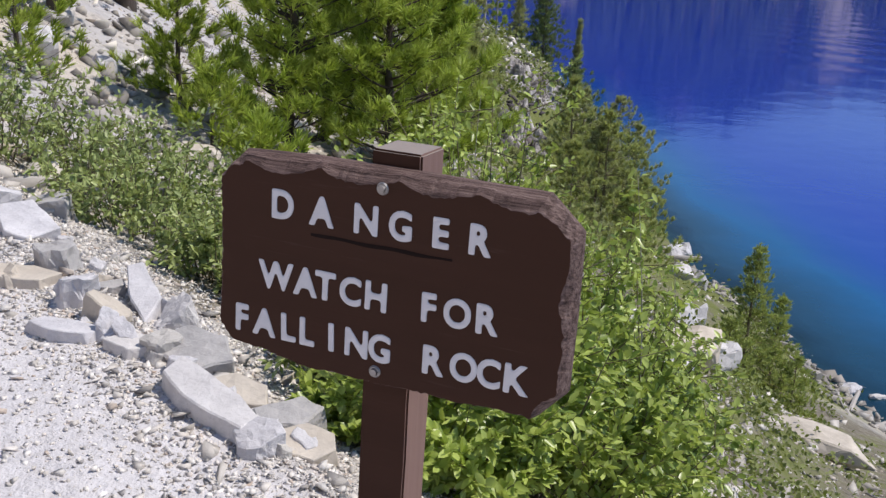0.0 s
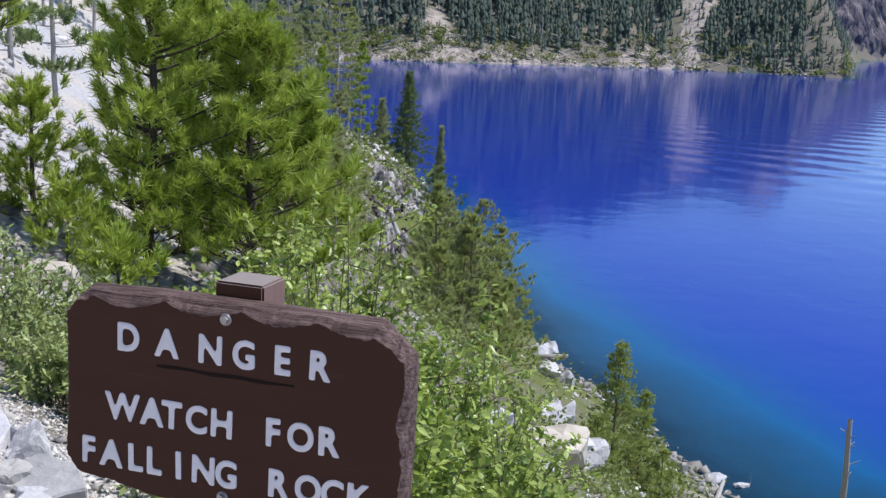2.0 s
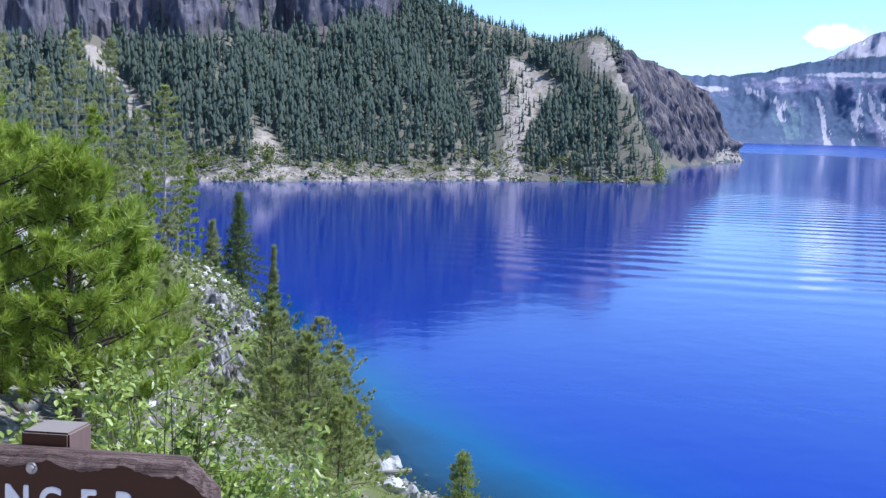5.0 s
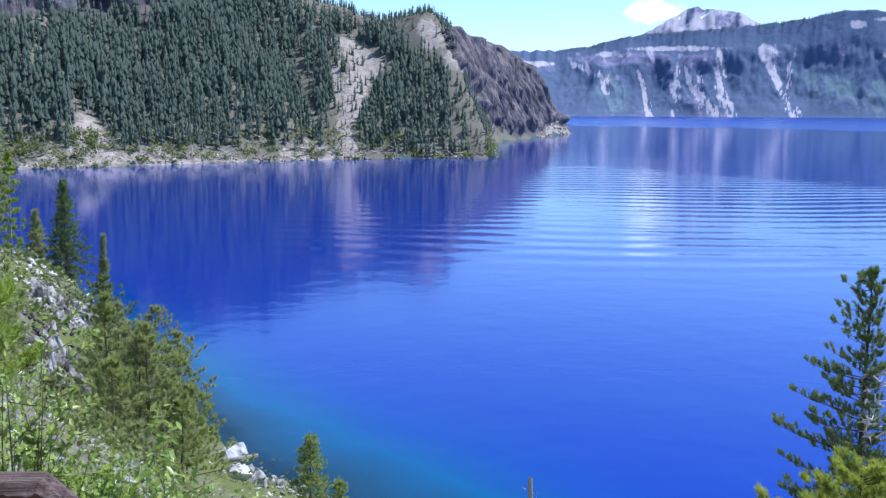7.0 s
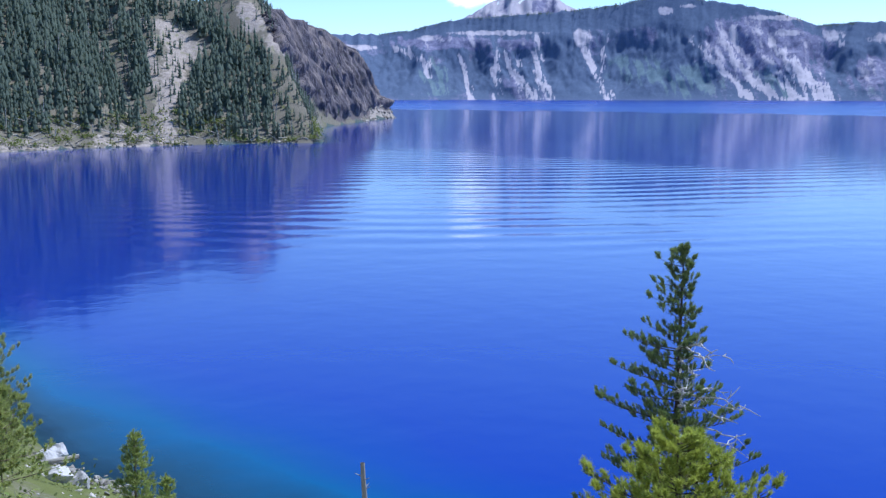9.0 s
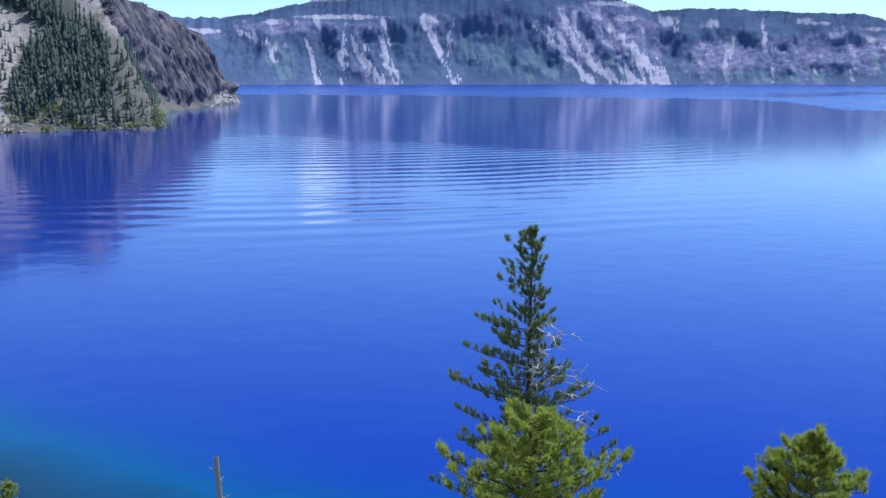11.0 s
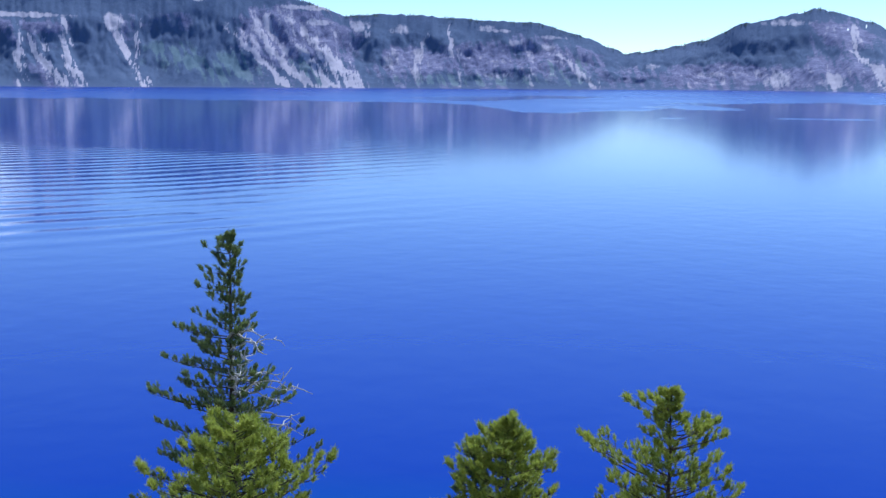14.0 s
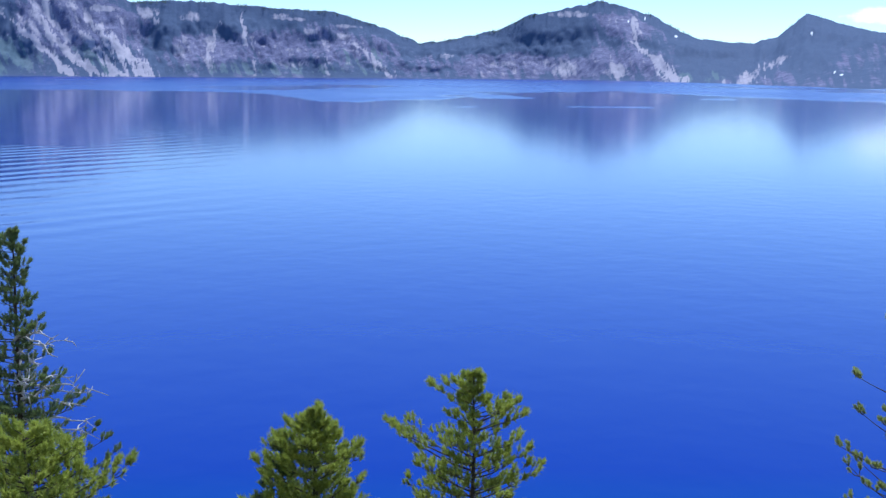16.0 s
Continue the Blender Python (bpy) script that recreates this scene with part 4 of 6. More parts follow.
def warning_sign():
    at = Matrix.Translation((-0.0854, 1.8759, 19.4743)) @ Euler((0, 0, radians(-23.57))).to_matrix().to_4x4() @ Euler((radians(-1.99), radians(-0.04), 0)).to_matrix().to_4x4()
    sign = new("warning_sign")
    sign.matrix_world = at
    tagged(sign, "brown wooden warning sign with white routed letters on a square post", "sign")
    rng = np.random.default_rng(3)
    outer = resample([(-0.364, -0.028), (-0.312, 0.026), (-0.15, 0.034), (0.06, 0.034), (0.309, 0.033), (0.375, -0.026), (0.377, -0.18), (0.375, -0.328), (0.322, -0.388), (0.10, -0.392), (-0.15, -0.394), (-0.322, -0.370), (-0.366, -0.335), (-0.362, -0.18)], 260)
    c = np.array([0.0, -0.18])
    t = unit(np.roll(outer, -2, 0) - np.roll(outer, 2, 0))
    inward = np.column_stack([t[:, 1], -t[:, 0]])
    inward *= np.sign(((c - outer) * inward).sum(1))[:, None]
    u, w = outer[:, 0], outer[:, 1]
    topm, rightm = smooth(0.0, 0.02, w), smooth(0.315, 0.345, u)
    inset = 0.007 + 0.004 * np.abs(np.sin(u * 19)) + 0.003 * rng.normal(0, 0.4, len(u))
    inset += topm * (0.004 + 0.020 * np.abs(np.sin((u + 0.29) * 19.5)) ** 0.8)
    inset += rightm * (0.002 + 0.012 * np.clip(np.sin((w + 0.09) * -26), 0, 1) + 0.008 * smooth(-0.06, -0.01, w))
    inset += 0.006 * smooth(-0.33, -0.36, u)
    jag = np.convolve(np.tile(rng.normal(0, 0.0012, len(u)), 3), np.ones(3) / 3, "same")[len(u):2 * len(u)]
    inner = outer + inward * (inset + jag)[:, None]
    bm = bmesh.new()
    rings = []
    for ring, y in ((inner, 0.0), (inner + (outer - inner) * 0.12, 0.0015), (inner * 0.42 + outer * 0.58, 0.013), (outer + inward * 0.002, 0.027), (outer, 0.034), (outer, 0.044)):
        rings.append([bm.verts.new((p[0], y + (rng.normal(0, 0.0009) if 0.002 < y < 0.03 else 0), p[1])) for p in ring])
    n = len(outer)
    front = bm.faces.new(rings[0])
    back = bm.faces.new(rings[-1][::-1])
    for a, b in zip(rings, rings[1:]):
        for i in range(n):
            f = bm.faces.new((a[i], b[i], b[(i + 1) % n], a[(i + 1) % n]))
            f.material_index = 1
    bmesh.ops.recalc_face_normals(bm, faces=bm.faces)
    board = part("board", bm, M_BROWN, sign, "dark brown painted board with chipped carved edges")
    board.data.materials.append(M_BROWN_WORN)
    # post
    bm = bmesh.new()
    bmesh.ops.create_cube(bm, size=1)
    bmesh.ops.scale(bm, vec=(0.102, 0.102, 1.55), verts=bm.verts)
    bmesh.ops.translate(bm, vec=(0.004, 0.0955, 0.062 - 0.775), verts=bm.verts)
    bmesh.ops.bevel(bm, geom=list(bm.edges), offset=0.004, segments=2, affect="EDGES")
    bmesh.ops.subdivide_edges(bm, edges=[e for e in bm.edges if e.calc_length() > 0.3], cuts=24)
    for v in bm.verts:
        v.co += Vector((noise.noise(v.co * 9), noise.noise(v.co * 9 + Vector((5, 0, 0))), 0)) * 0.0016
    bm.normal_update()
    for f in bm.faces:
        if f.normal.z > 0.9:
            f.material_index = 1
        elif f.normal.x > 0.7:
            f.material_index = 2
    post = part("post", bm, M_BROWN, sign, "square brown post with weathered top")
    post.data.materials.append(M_POST_TOP)
    # right face: the lighter copy that has the sun in its colour
    post.data.materials.append(M_POST_SUNNY)
    # bolts with washers
    for i, (bx, bz) in enumerate(((0.0, 0.0), (0.001, -0.3605))):
        bm = bmesh.new()
        for r, d, z in ((0.0125, 0.003, 0.0015), (0.0085, 0.007, 0.005)):
            g = bmesh.ops.create_cone(bm, cap_ends=True, segments=20 if r > 0.01 else 10, radius1=r, radius2=r * 0.82, depth=d)
            bmesh.ops.rotate(bm, verts=g["verts"], matrix=Euler((radians(90), 0, 0)).to_matrix())
            bmesh.ops.translate(bm, verts=g["verts"], vec=(bx, -z, bz))
        part("bolt", bm, M_STEEL, board, "galvanised bolt head")
    # a split along the grain under the first line
    # the hollow's shade is painted: a flat dark strip just proud of the board
    bm = bmesh.new()
    xs = np.linspace(-0.147, 0.146, 40)
    lo = [bm.verts.new((x, -0.0006, -0.1135 + 0.0012 * math.sin(x * 60) - 0.0022 * math.cos(x * 10))) for x in xs]
    hi = [bm.verts.new((x, -0.0006, -0.1085 + 0.0009 * math.sin(x * 47) + 0.0008 * math.cos(x * 10))) for x in xs]
    for i in range(39):
        bm.faces.new((lo[i], lo[i + 1], hi[i + 1], hi[i]))
    part("groove", bm, M_GROOVE, board, "dark strip painting the shade in a routed groove")
    # letters
    lines = (("DANGER", -0.0929, (-0.210, -0.125, -0.031, 0.041, 0.122, 0.196)),
             ("WATCHFOR", -0.2382, (-0.221, -0.157, -0.112, -0.058, -0.004, 0.106, 0.163, 0.221)),
             ("FALLINGROCK", -0.3403, (-0.299, -0.249, -0.192, -0.149, -0.095, -0.041, 0.009, 0.120, 0.181, 0.232, 0.286)))
    made = {}
    for word, base, us in lines:
        for ch, u0 in zip(word, us):
            if ch not in made:
                made[ch] = letter_mesh(ch)
            ob = part("letter", made[ch], M_WHITE, board, "white routed letter " + ch)
            ob.matrix_basis = Matrix.Translation((u0 + rng.normal(0, 0.0006), -0.0004, base)) @ Euler((radians(90), radians(rng.normal(0, 0.8)), 0)).to_matrix().to_4x4()
    return sign


def letter_mesh(ch, cap=0.0585):
    cu = bpy.data.curves.new("letter", "FONT")
    cu.body, cu.align_x, cu.size = ch, "CENTER", 0.082
    cu.offset, cu.extrude, cu.resolution_u = 0.0036, 0.004, 4
    draft = new("letter_draft", cu)
    bpy.context.view_layer.update()
    ob = new("letter_draft", bpy.data.meshes.new_from_object(draft.evaluated_get(bpy.context.evaluated_depsgraph_get())))
    rm = ob.modifiers.new("round", "REMESH")
    rm.mode, rm.voxel_size = "VOXEL", 0.0024
    sm = ob.modifiers.new("soften", "SMOOTH")
    sm.factor, sm.iterations = 0.5, 16
    bpy.context.view_layer.update()
    me = bpy.data.meshes.new_from_object(ob.evaluated_get(bpy.context.evaluated_depsgraph_get()))
    me.polygons.foreach_set("use_smooth", np.ones(len(me.polygons), bool))
    old = ob.data
    bpy.data.objects.remove(ob)
    bpy.data.objects.remove(draft)
    bpy.data.curves.remove(cu)
    bpy.data.meshes.remove(old)
    co = np.empty(len(me.vertices) * 3, np.float32)
    me.vertices.foreach_get("co", co)
    co = co.reshape(-1, 3)
    mid = (co[:, 0].min() + co[:, 0].max()) / 2
    tall = co[:, 1].max() - co[:, 1].min()
    co[:, 0] = (co[:, 0] - mid) * cap / tall * 0.90
    co[:, 1] = (co[:, 1] - co[:, 1].min()) * cap / tall
    co[:, 2] = co[:, 2] * 0.45
    me.vertices.foreach_set("co", co.ravel())
    me.materials.clear()
    me.materials.append(M_WHITE)
    return me


M_GROOVE = paint_material("groove_shade", (0.008, 0.004, 0.003), (0.014, 0.007, 0.006), 0.0, spec=0.1)
sign = warning_sign()


# ---- rocks by the trail ----
def trail_rocks():
    g = "angular rocks along the trail edge"
    flat, block = "flat angular pale grey rock lying at the trail edge", "blocky pale grey rock standing at the trail edge"
    buff, long_slab = "flat buff rock slab lying in gravel", "long pale slab of rock pointing along the trail"
    rows = [(-1.86, 4.70, (0.36, 0.26, 0.09), -40, (4, 6), 0, flat), (-1.55, 4.24, (0.20, 0.17, 0.15), -50, (10, -8), 1, block), (-1.66, 4.05, (0.36, 0.18, 0.07), -8, (-3, 4), 2, flat), (-1.36, 3.87, (0.16, 0.15, 0.16), 20, (6, 8), 0, block),
            (-1.10, 3.95, (0.46, 0.12, 0.14), -70, (12, 6), 0, long_slab), (-0.96, 3.79, (0.18, 0.15, 0.13), 30, (4, -14), 0, block), (-0.85, 3.63, (0.16, 0.13, 0.09), 10, (-6, 10), 0, block), (-0.78, 3.40, (0.33, 0.18, 0.13), -28, (10, 4), 1, "grey block of rock with a flat lit top"),
            (-0.92, 3.42, (0.14, 0.13, 0.12), 50, (14, 0), 1, block), (-0.68, 3.03, (0.58, 0.15, 0.10), -50, (-4, 4), 0, long_slab), (-0.60, 3.16, (0.27, 0.13, 0.07), -25, (4, 0), 2, buff), (-1.19, 3.71, (0.20, 0.12, 0.11), -20, (0, 12), 2, block),
            (-1.14, 3.53, (0.09, 0.08, 0.10), 15, (4, 8), 0, block), (-1.29, 3.54, (0.30, 0.13, 0.07), -6, (3, 3), 0, flat), (-0.41, 3.03, (0.23, 0.14, 0.12), 15, (8, -6), 1, "dark grey rock half under the shrub leaves"), (-0.36, 2.86, (0.24, 0.18, 0.06), -10, (4, 6), 2, buff),
            (-1.02, 3.44, (0.24, 0.15, 0.06), -20, (0, 5), 0, flat), (-0.48, 2.80, (0.15, 0.14, 0.09), 35, (6, 0), 0, block), (-2.2, 5.1, (0.34, 0.24, 0.14), 34, (4, 8), 0, block), (-2.0, 5.35, (0.26, 0.22, 0.12), 0, (10, 0), 1, flat)]
    mats = (M_ROCK, M_ROCK_GREY, M_ROCK_WARM)
    rng = np.random.default_rng(91)
    for i in range(34):
        k = rng.random()
        x, y = -0.22 - 1.75 * k + rng.normal(0, 0.13), 2.62 + 2.2 * k + rng.normal(0, 0.10)
        w = rng.uniform(0.05, 0.13)
        stone("rock", x, y, (w, w * rng.uniform(0.5, 0.9), w * rng.uniform(0.35, 0.8)), 300 + i, mats[(0, 0, 0, 1, 2)[i % 5]], "small angular pale rock among gravel at the trail edge", g, rng.uniform(0, 180), (rng.normal(0, 14), rng.normal(0, 14)), 0.22, corners=rng.integers(4, 7))
    for i, (x, y, size, turn, tilt, m, label) in enumerate(rows):
        stone("rock", x, y, size, 200 + i, mats[m], label, g, turn, tilt, 0.34, corners=5 + i % 2)


M_ROCK_GREY = stone_material("grey_rock", (0.30, 0.29, 0.285), (0.54, 0.51, 0.50), 5.0)
trail_rocks()


def strew():
    rng = np.random.default_rng(8)
    # gravel along the trail edge
    n = 34000
    s = rng.normal(0.12, 0.36, n)
    along = rng.uniform(-1.4, 4.6, n) ** 1.0
    x = EDGE_P[0] + EDGE_N[0] * s - EDGE_N[1] * along
    y = EDGE_P[1] + EDGE_N[1] * s + EDGE_N[0] * along
    keep = (y > 1.6) & (np.hypot(x, y) > 1.5)
    x, y = x[keep], y[keep]
    z, _ = land_height(x, y)
    size = np.clip(rng.lognormal(-4.1, 0.46, len(x)), 0.008, 0.06)
    scatter("gravel", np.column_stack([x, y, z + size * 0.08]), size, 1, M_STONES, "loose pale gravel and stone chips along the trail", "gravel", 0.6, 6)
    n = 330
    s = rng.normal(0.04, 0.22, n)
    along = rng.uniform(-1.0, 3.4, n)
    x, y = EDGE_P[0] + EDGE_N[0] * s - EDGE_N[1] * along, EDGE_P[1] + EDGE_N[1] * s + EDGE_N[0] * along
    keep = np.hypot(x, y) > 2.1
    x, y = x[keep], y[keep]
    size = np.clip(rng.lognormal(-2.95, 0.4, len(x)), 0.03, 0.13)
    scatter("rock_pieces", np.column_stack([x, y, land_height(x, y)[0] + size * 0.08]), size, 11, M_STONES_LILAC, "broken lilac-grey rock pieces along the trail edge", "rocks", 0.55, 6)
    n = 2600
    s = rng.normal(-0.6, 1.5, n)
    along = np.where(rng.random(n) < 0.5, rng.uniform(-9, -1.4, n), rng.uniform(4.6, 9, n))
    x, y = EDGE_P[0] + EDGE_N[0] * s - EDGE_N[1] * along, EDGE_P[1] + EDGE_N[1] * s + EDGE_N[0] * along
    keep = np.hypot(x, y) > 1.2
    x, y = x[keep], y[keep]
    size = np.clip(rng.lognormal(-3.6, 0.55, len(x)), 0.01, 0.12)
    scatter("trailside_stones", np.column_stack([x, y, land_height(x, y)[0] + size * 0.05]), size, 12, M_STONES, "loose pale stones along the rest of the trail", "gravel")
    # grit worn into the path
    n = 7000
    x, y = rng.uniform(-3.2, 0.6, n), rng.uniform(1.8, 5.6, n)
    s = (x - EDGE_P[0]) * EDGE_N[0] + (y - EDGE_P[1]) * EDGE_N[1]
    keep = (s < 0.1) & (s > -2.4)
    x, y = x[keep], y[keep]
    z, _ = land_height(x, y)
    size = np.clip(rng.lognormal(-5.2, 0.42, len(x)), 0.003, 0.018)
    scatter("path_grit", np.column_stack([x, y, z]), size, 2, M_STONES, "fine grit on the trodden path", "gravel", 0.4)
    # scree on the bank
    n = 5200
    r = 6 + 60 * rng.random(n) ** 1.3
    a = np.radians(rng.uniform(-26, 24, n))
    x, y = np.sin(a) * r, np.cos(a) * r
    z, d = land_height(x, y)
    keep = (d > 0.5) & ((x < 3) | (rng.random(n) < 0.45))
    x, y, z, r = x[keep], y[keep], z[keep], r[keep]
    size = np.clip(rng.lognormal(-2.3, 0.7, len(x)), 0.03, 0.7) * (0.6 + r / 60)
    scatter("scree_stones", np.column_stack([x, y, z + size * 0.05]), size, 3, M_STONES, "pale broken stones strewn over the steep bank", "scree")
    n = 3600
    r, a = rng.uniform(7.5, 26, n), np.radians(rng.uniform(-28, -2, n))
    x, y = np.sin(a) * r, np.cos(a) * r
    size = np.clip(rng.lognormal(-2.45, 0.65, n), 0.03, 0.5)
    scatter("scree_debris", np.column_stack([x, y, land_height(x, y)[0] + size * 0.05]), size, 13, M_STONES_GREY, "grey broken debris on the pale scree slope", "scree", 0.7)
    n = 1900
    r, a = rng.uniform(9, 31, n), np.radians(rng.uniform(12, 30, n))
    x, y = np.sin(a) * r, np.cos(a) * r
    z, d = land_height(x, y)
    ok = d > 1
    size = np.clip(rng.lognormal(-2.3, 0.6, n), 0.03, 0.6)
    scatter("slope_stones", np.column_stack([x, y, z + size * 0.05])[ok], size[ok], 14, M_STONES_LILAC, "grey and pale stones lying on the grassy slope", "scree", 0.6)
    # the shore's stones, and the dark outcrop on the spur
    pts, size = [], []
    for i in range(640):
        k = rng.uniform(6, 11.2)
        q, w = SHORE[int(k)], SHORE[int(k) + 1]
        f = k - int(k)
        x, y = q[0] + (w[0] - q[0]) * f - abs(rng.normal(0, 1.2)) + 0.7, q[1] + (w[1] - q[1]) * f + rng.normal(0, 0.5)
        pts.append((x, y, max(ground_z(x, y), -0.25) + 0.05))
        size.append(np.clip(rng.lognormal(-1.15, 0.5), 0.12, 1.1))
    scatter("shore_stones", np.array(pts), size, 4, M_STONES_GREY, "grey and white boulders along the waterline", "rocks")
    pts, size = [], []
    for i in range(120):
        y = rng.normal(61, 4)
        x = y * math.tan(radians(rng.normal(4.7, 0.8)))
        pts.append((x, y, ground_z(x, y) + 0.1))
        size.append(np.clip(rng.lognormal(-0.95, 0.55), 0.15, 1.5))
    for i in range(200):
        y = rng.uniform(66, 118)
        x = np.interp(y, [66, 82, 100, 120], [14.6, 15.2, 13.2, 9.5]) - abs(rng.normal(0, 3.2)) - 0.4
        pts.append((x, y, ground_z(x, y) + 0.1))
        size.append(np.clip(rng.lognormal(-0.7, 0.5), 0.2, 1.5))
    white = []
    for i in range(420):
        y = rng.uniform(68, 96)
        x = y * math.tan(radians(rng.normal(4.3, 1.1)))
        white.append((x, y, ground_z(x, y) + 0.1))
    scatter("crest_stones", np.array(white), np.clip(rng.lognormal(-1.2, 0.55, 420), 0.12, 1.1), 6, M_STONES, "white broken rocks on the spur's crest", "rocks", 0.8)
    scatter("outcrop_stones", np.array(pts), size, 5, M_LAVA, "dark broken lava blocks on the spur", "rocks", 0.9)


strew()


def boulders():
    g = "large rocks on the bank"
    rows = [(14.3, 58.4, (1.7, 1.5, 1.5), 0, M_ROCK, "rounded white boulder at the waterline"), (4.44, 17.5, (2.1, 1.5, 0.9), 20, M_ROCK_WARM, "large pale buff slab on the steep bank"), (4.9, 19.1, (1.3, 1.1, 0.6), 60, M_ROCK, "pale slab on the steep bank"),
            (5.7, 21.2, (1.6, 0.9, 0.6), -20, M_ROCK, "pale slab on the steep bank"), (9.5, 22.7, (3.2, 1.3, 0.6), -50, M_ROCK_WARM, "smooth buff rock face on the bank"),
            (4.0, 13.2, (0.35, 0.3, 0.25), 0, M_ROCK_WARM, "small buff rock on the bank"), (4.05, 16.2, (1.1, 0.8, 0.5), 15, M_ROCK, "pale slab on the steep bank"), (5.3, 20.0, (1.4, 0.8, 0.5), 40, M_ROCK, "pale slab on the steep bank"), (6.6, 22.6, (1.5, 0.9, 0.5), 30, M_ROCK, "pale slab on the steep bank"), (3.37, 17.1, (0.9, 0.6, 0.5), 35, M_ROCK, "pale slab on the steep bank"), (10.1, 39.3, (1.8, 1.2, 0.9), 50, M_ROCK, "white slab above the shore"), (11.0, 40.8, (1.6, 1.0, 0.8), 20, M_ROCK, "white slab above the shore"),
            (12.6, 50.5, (1.3, 1.6, 0.9), 0, M_ROCK, "white slab above the shore"), (13.8, 50.9, (1.5, 1.1, 1.0), 70, M_ROCK_GREY, "grey block at the shore"), (13.2, 73.8, (1.6, 1.4, 1.3), 0, M_ROCK, "white block on the spur's edge"),
            (18.6, 42.2, (1.1, 0.7, 0.5), 20, M_ROCK, "white stone standing in shallow water"), (19.6, 41.6, (0.8, 0.5, 0.4), 0, M_ROCK, "white stone standing in shallow water"), (20.4, 38.2, (0.7, 0.6, 0.4), 0, M_ROCK_GREY, "stone standing in shallow water"),
            (-4.4, 11.8, (0.55, 0.4, 0.4), 0, M_ROCK, "white rock on the scree"), (-3.9, 12.6, (0.4, 0.35, 0.25), 40, M_ROCK, "white rock on the scree"), (-4.9, 13.6, (0.6, 0.5, 0.3), 10, M_ROCK_GREY, "grey rock on the scree"), (-2.4, 10.4, (0.7, 0.5, 0.3), 30, M_ROCK_WARM, "pale rock on the scree"), (-1.8, 8.5, (0.5, 0.45, 0.3), 70, M_ROCK_WARM, "pale rock on the scree")]
    for i, (x, y, size, turn, m, label) in enumerate(rows):
        rng = np.random.default_rng(500 + i)
        stone("boulder", x, y, size, 600 + i, m, label, g, turn, (rng.normal(0, 8), rng.normal(0, 8)), 0.3, z=max(ground_z(x, y), -0.1), n=18)


boulders()


def crag_material():
    n = Nodes("spur_lava", 0.9, 0.2)
    a, b = n.noise(0.9, 6, 0.7), n.noise(4.0, 6, 0.72)
    c = n.mix(n.ramp(n.cells(1.5, "Color"), (0.2, 0.0), (0.8, 1.0)), (0.075, 0.066, 0.066), (0.30, 0.28, 0.275))
    c = n.mix(n.ramp(a, (0.47, 0.0), (0.57, 0.9)), c, (0.60, 0.565, 0.54))
    n.bump(b, 0.8, 0.12)
    return n.done(n.mix(n.math("MULTIPLY", b, 0.35), c, (0.20, 0.18, 0.17)))


def spur_crag(az, dist, wide, long, tall, seed, label):
    """A broken outcrop of stepped lava blocks standing out of the bank."""
    u, v = np.linspace(-1, 1, 64), np.linspace(-1, 1, 64)
    U, V = np.meshgrid(u, v, indexing="ij")
    a = radians(az)
    x = math.sin(a) * dist + U * wide * math.cos(a) + V * long * math.sin(a)
    y = math.cos(a) * dist - U * wide * math.sin(a) + V * long * math.cos(a)
    z, _ = land_height(x, y)
    cell = value_noise(U * 4 + 0.5 * V, V * 5, seed) + 0.6 * value_noise(U * 9, V * 10, seed + 1)
    lift = np.floor(2.4 * cell + 3) / 5.4 + 0.16 * value_noise(U * 19, V * 19, seed + 2)
    lift = lift * smooth(1.0, 0.55, np.hypot(U, V) + 0.25 * value_noise(U * 3, V * 3, seed + 3)) * tall
    x = x - math.sin(a) * lift * 0.5 + 0.25 * value_noise(U * 9, V * 8, seed + 4)
    n, m = U.shape
    i = np.arange(n * m).reshape(n, m)
    f = np.stack([i[:-1, :-1], i[1:, :-1], i[1:, 1:], i[:-1, 1:]], -1).reshape(-1, 4)
    me = mesh_of("outcrop", np.stack([x, y - math.cos(a) * lift * 0.5, z - 0.35 + lift], -1).reshape(-1, 3), f, M_CRAG)
    tagged(new("outcrop", me), label, "rock outcrop", "outcrops on the spur")


M_CRAG = crag_material()
spur_crag(4.7, 60, 2.3, 5.0, 1.5, 71, "dark broken lava outcrop with pale ledges")
spur_crag(5.4, 74, 2.8, 7.0, 1.3, 81, "broken grey outcrop on the spur's crest")
spur_crag(9.9, 78, 1.6, 6.0, 1.6, 91, "grey rock edge of the spur above the water")


# ---- trees ----
def at(az, dist):
    a = radians(az)
    return math.sin(a) * dist, math.cos(a) * dist


def top_z(el, dist):
    return 20.05 + dist * math.tan(radians(el))


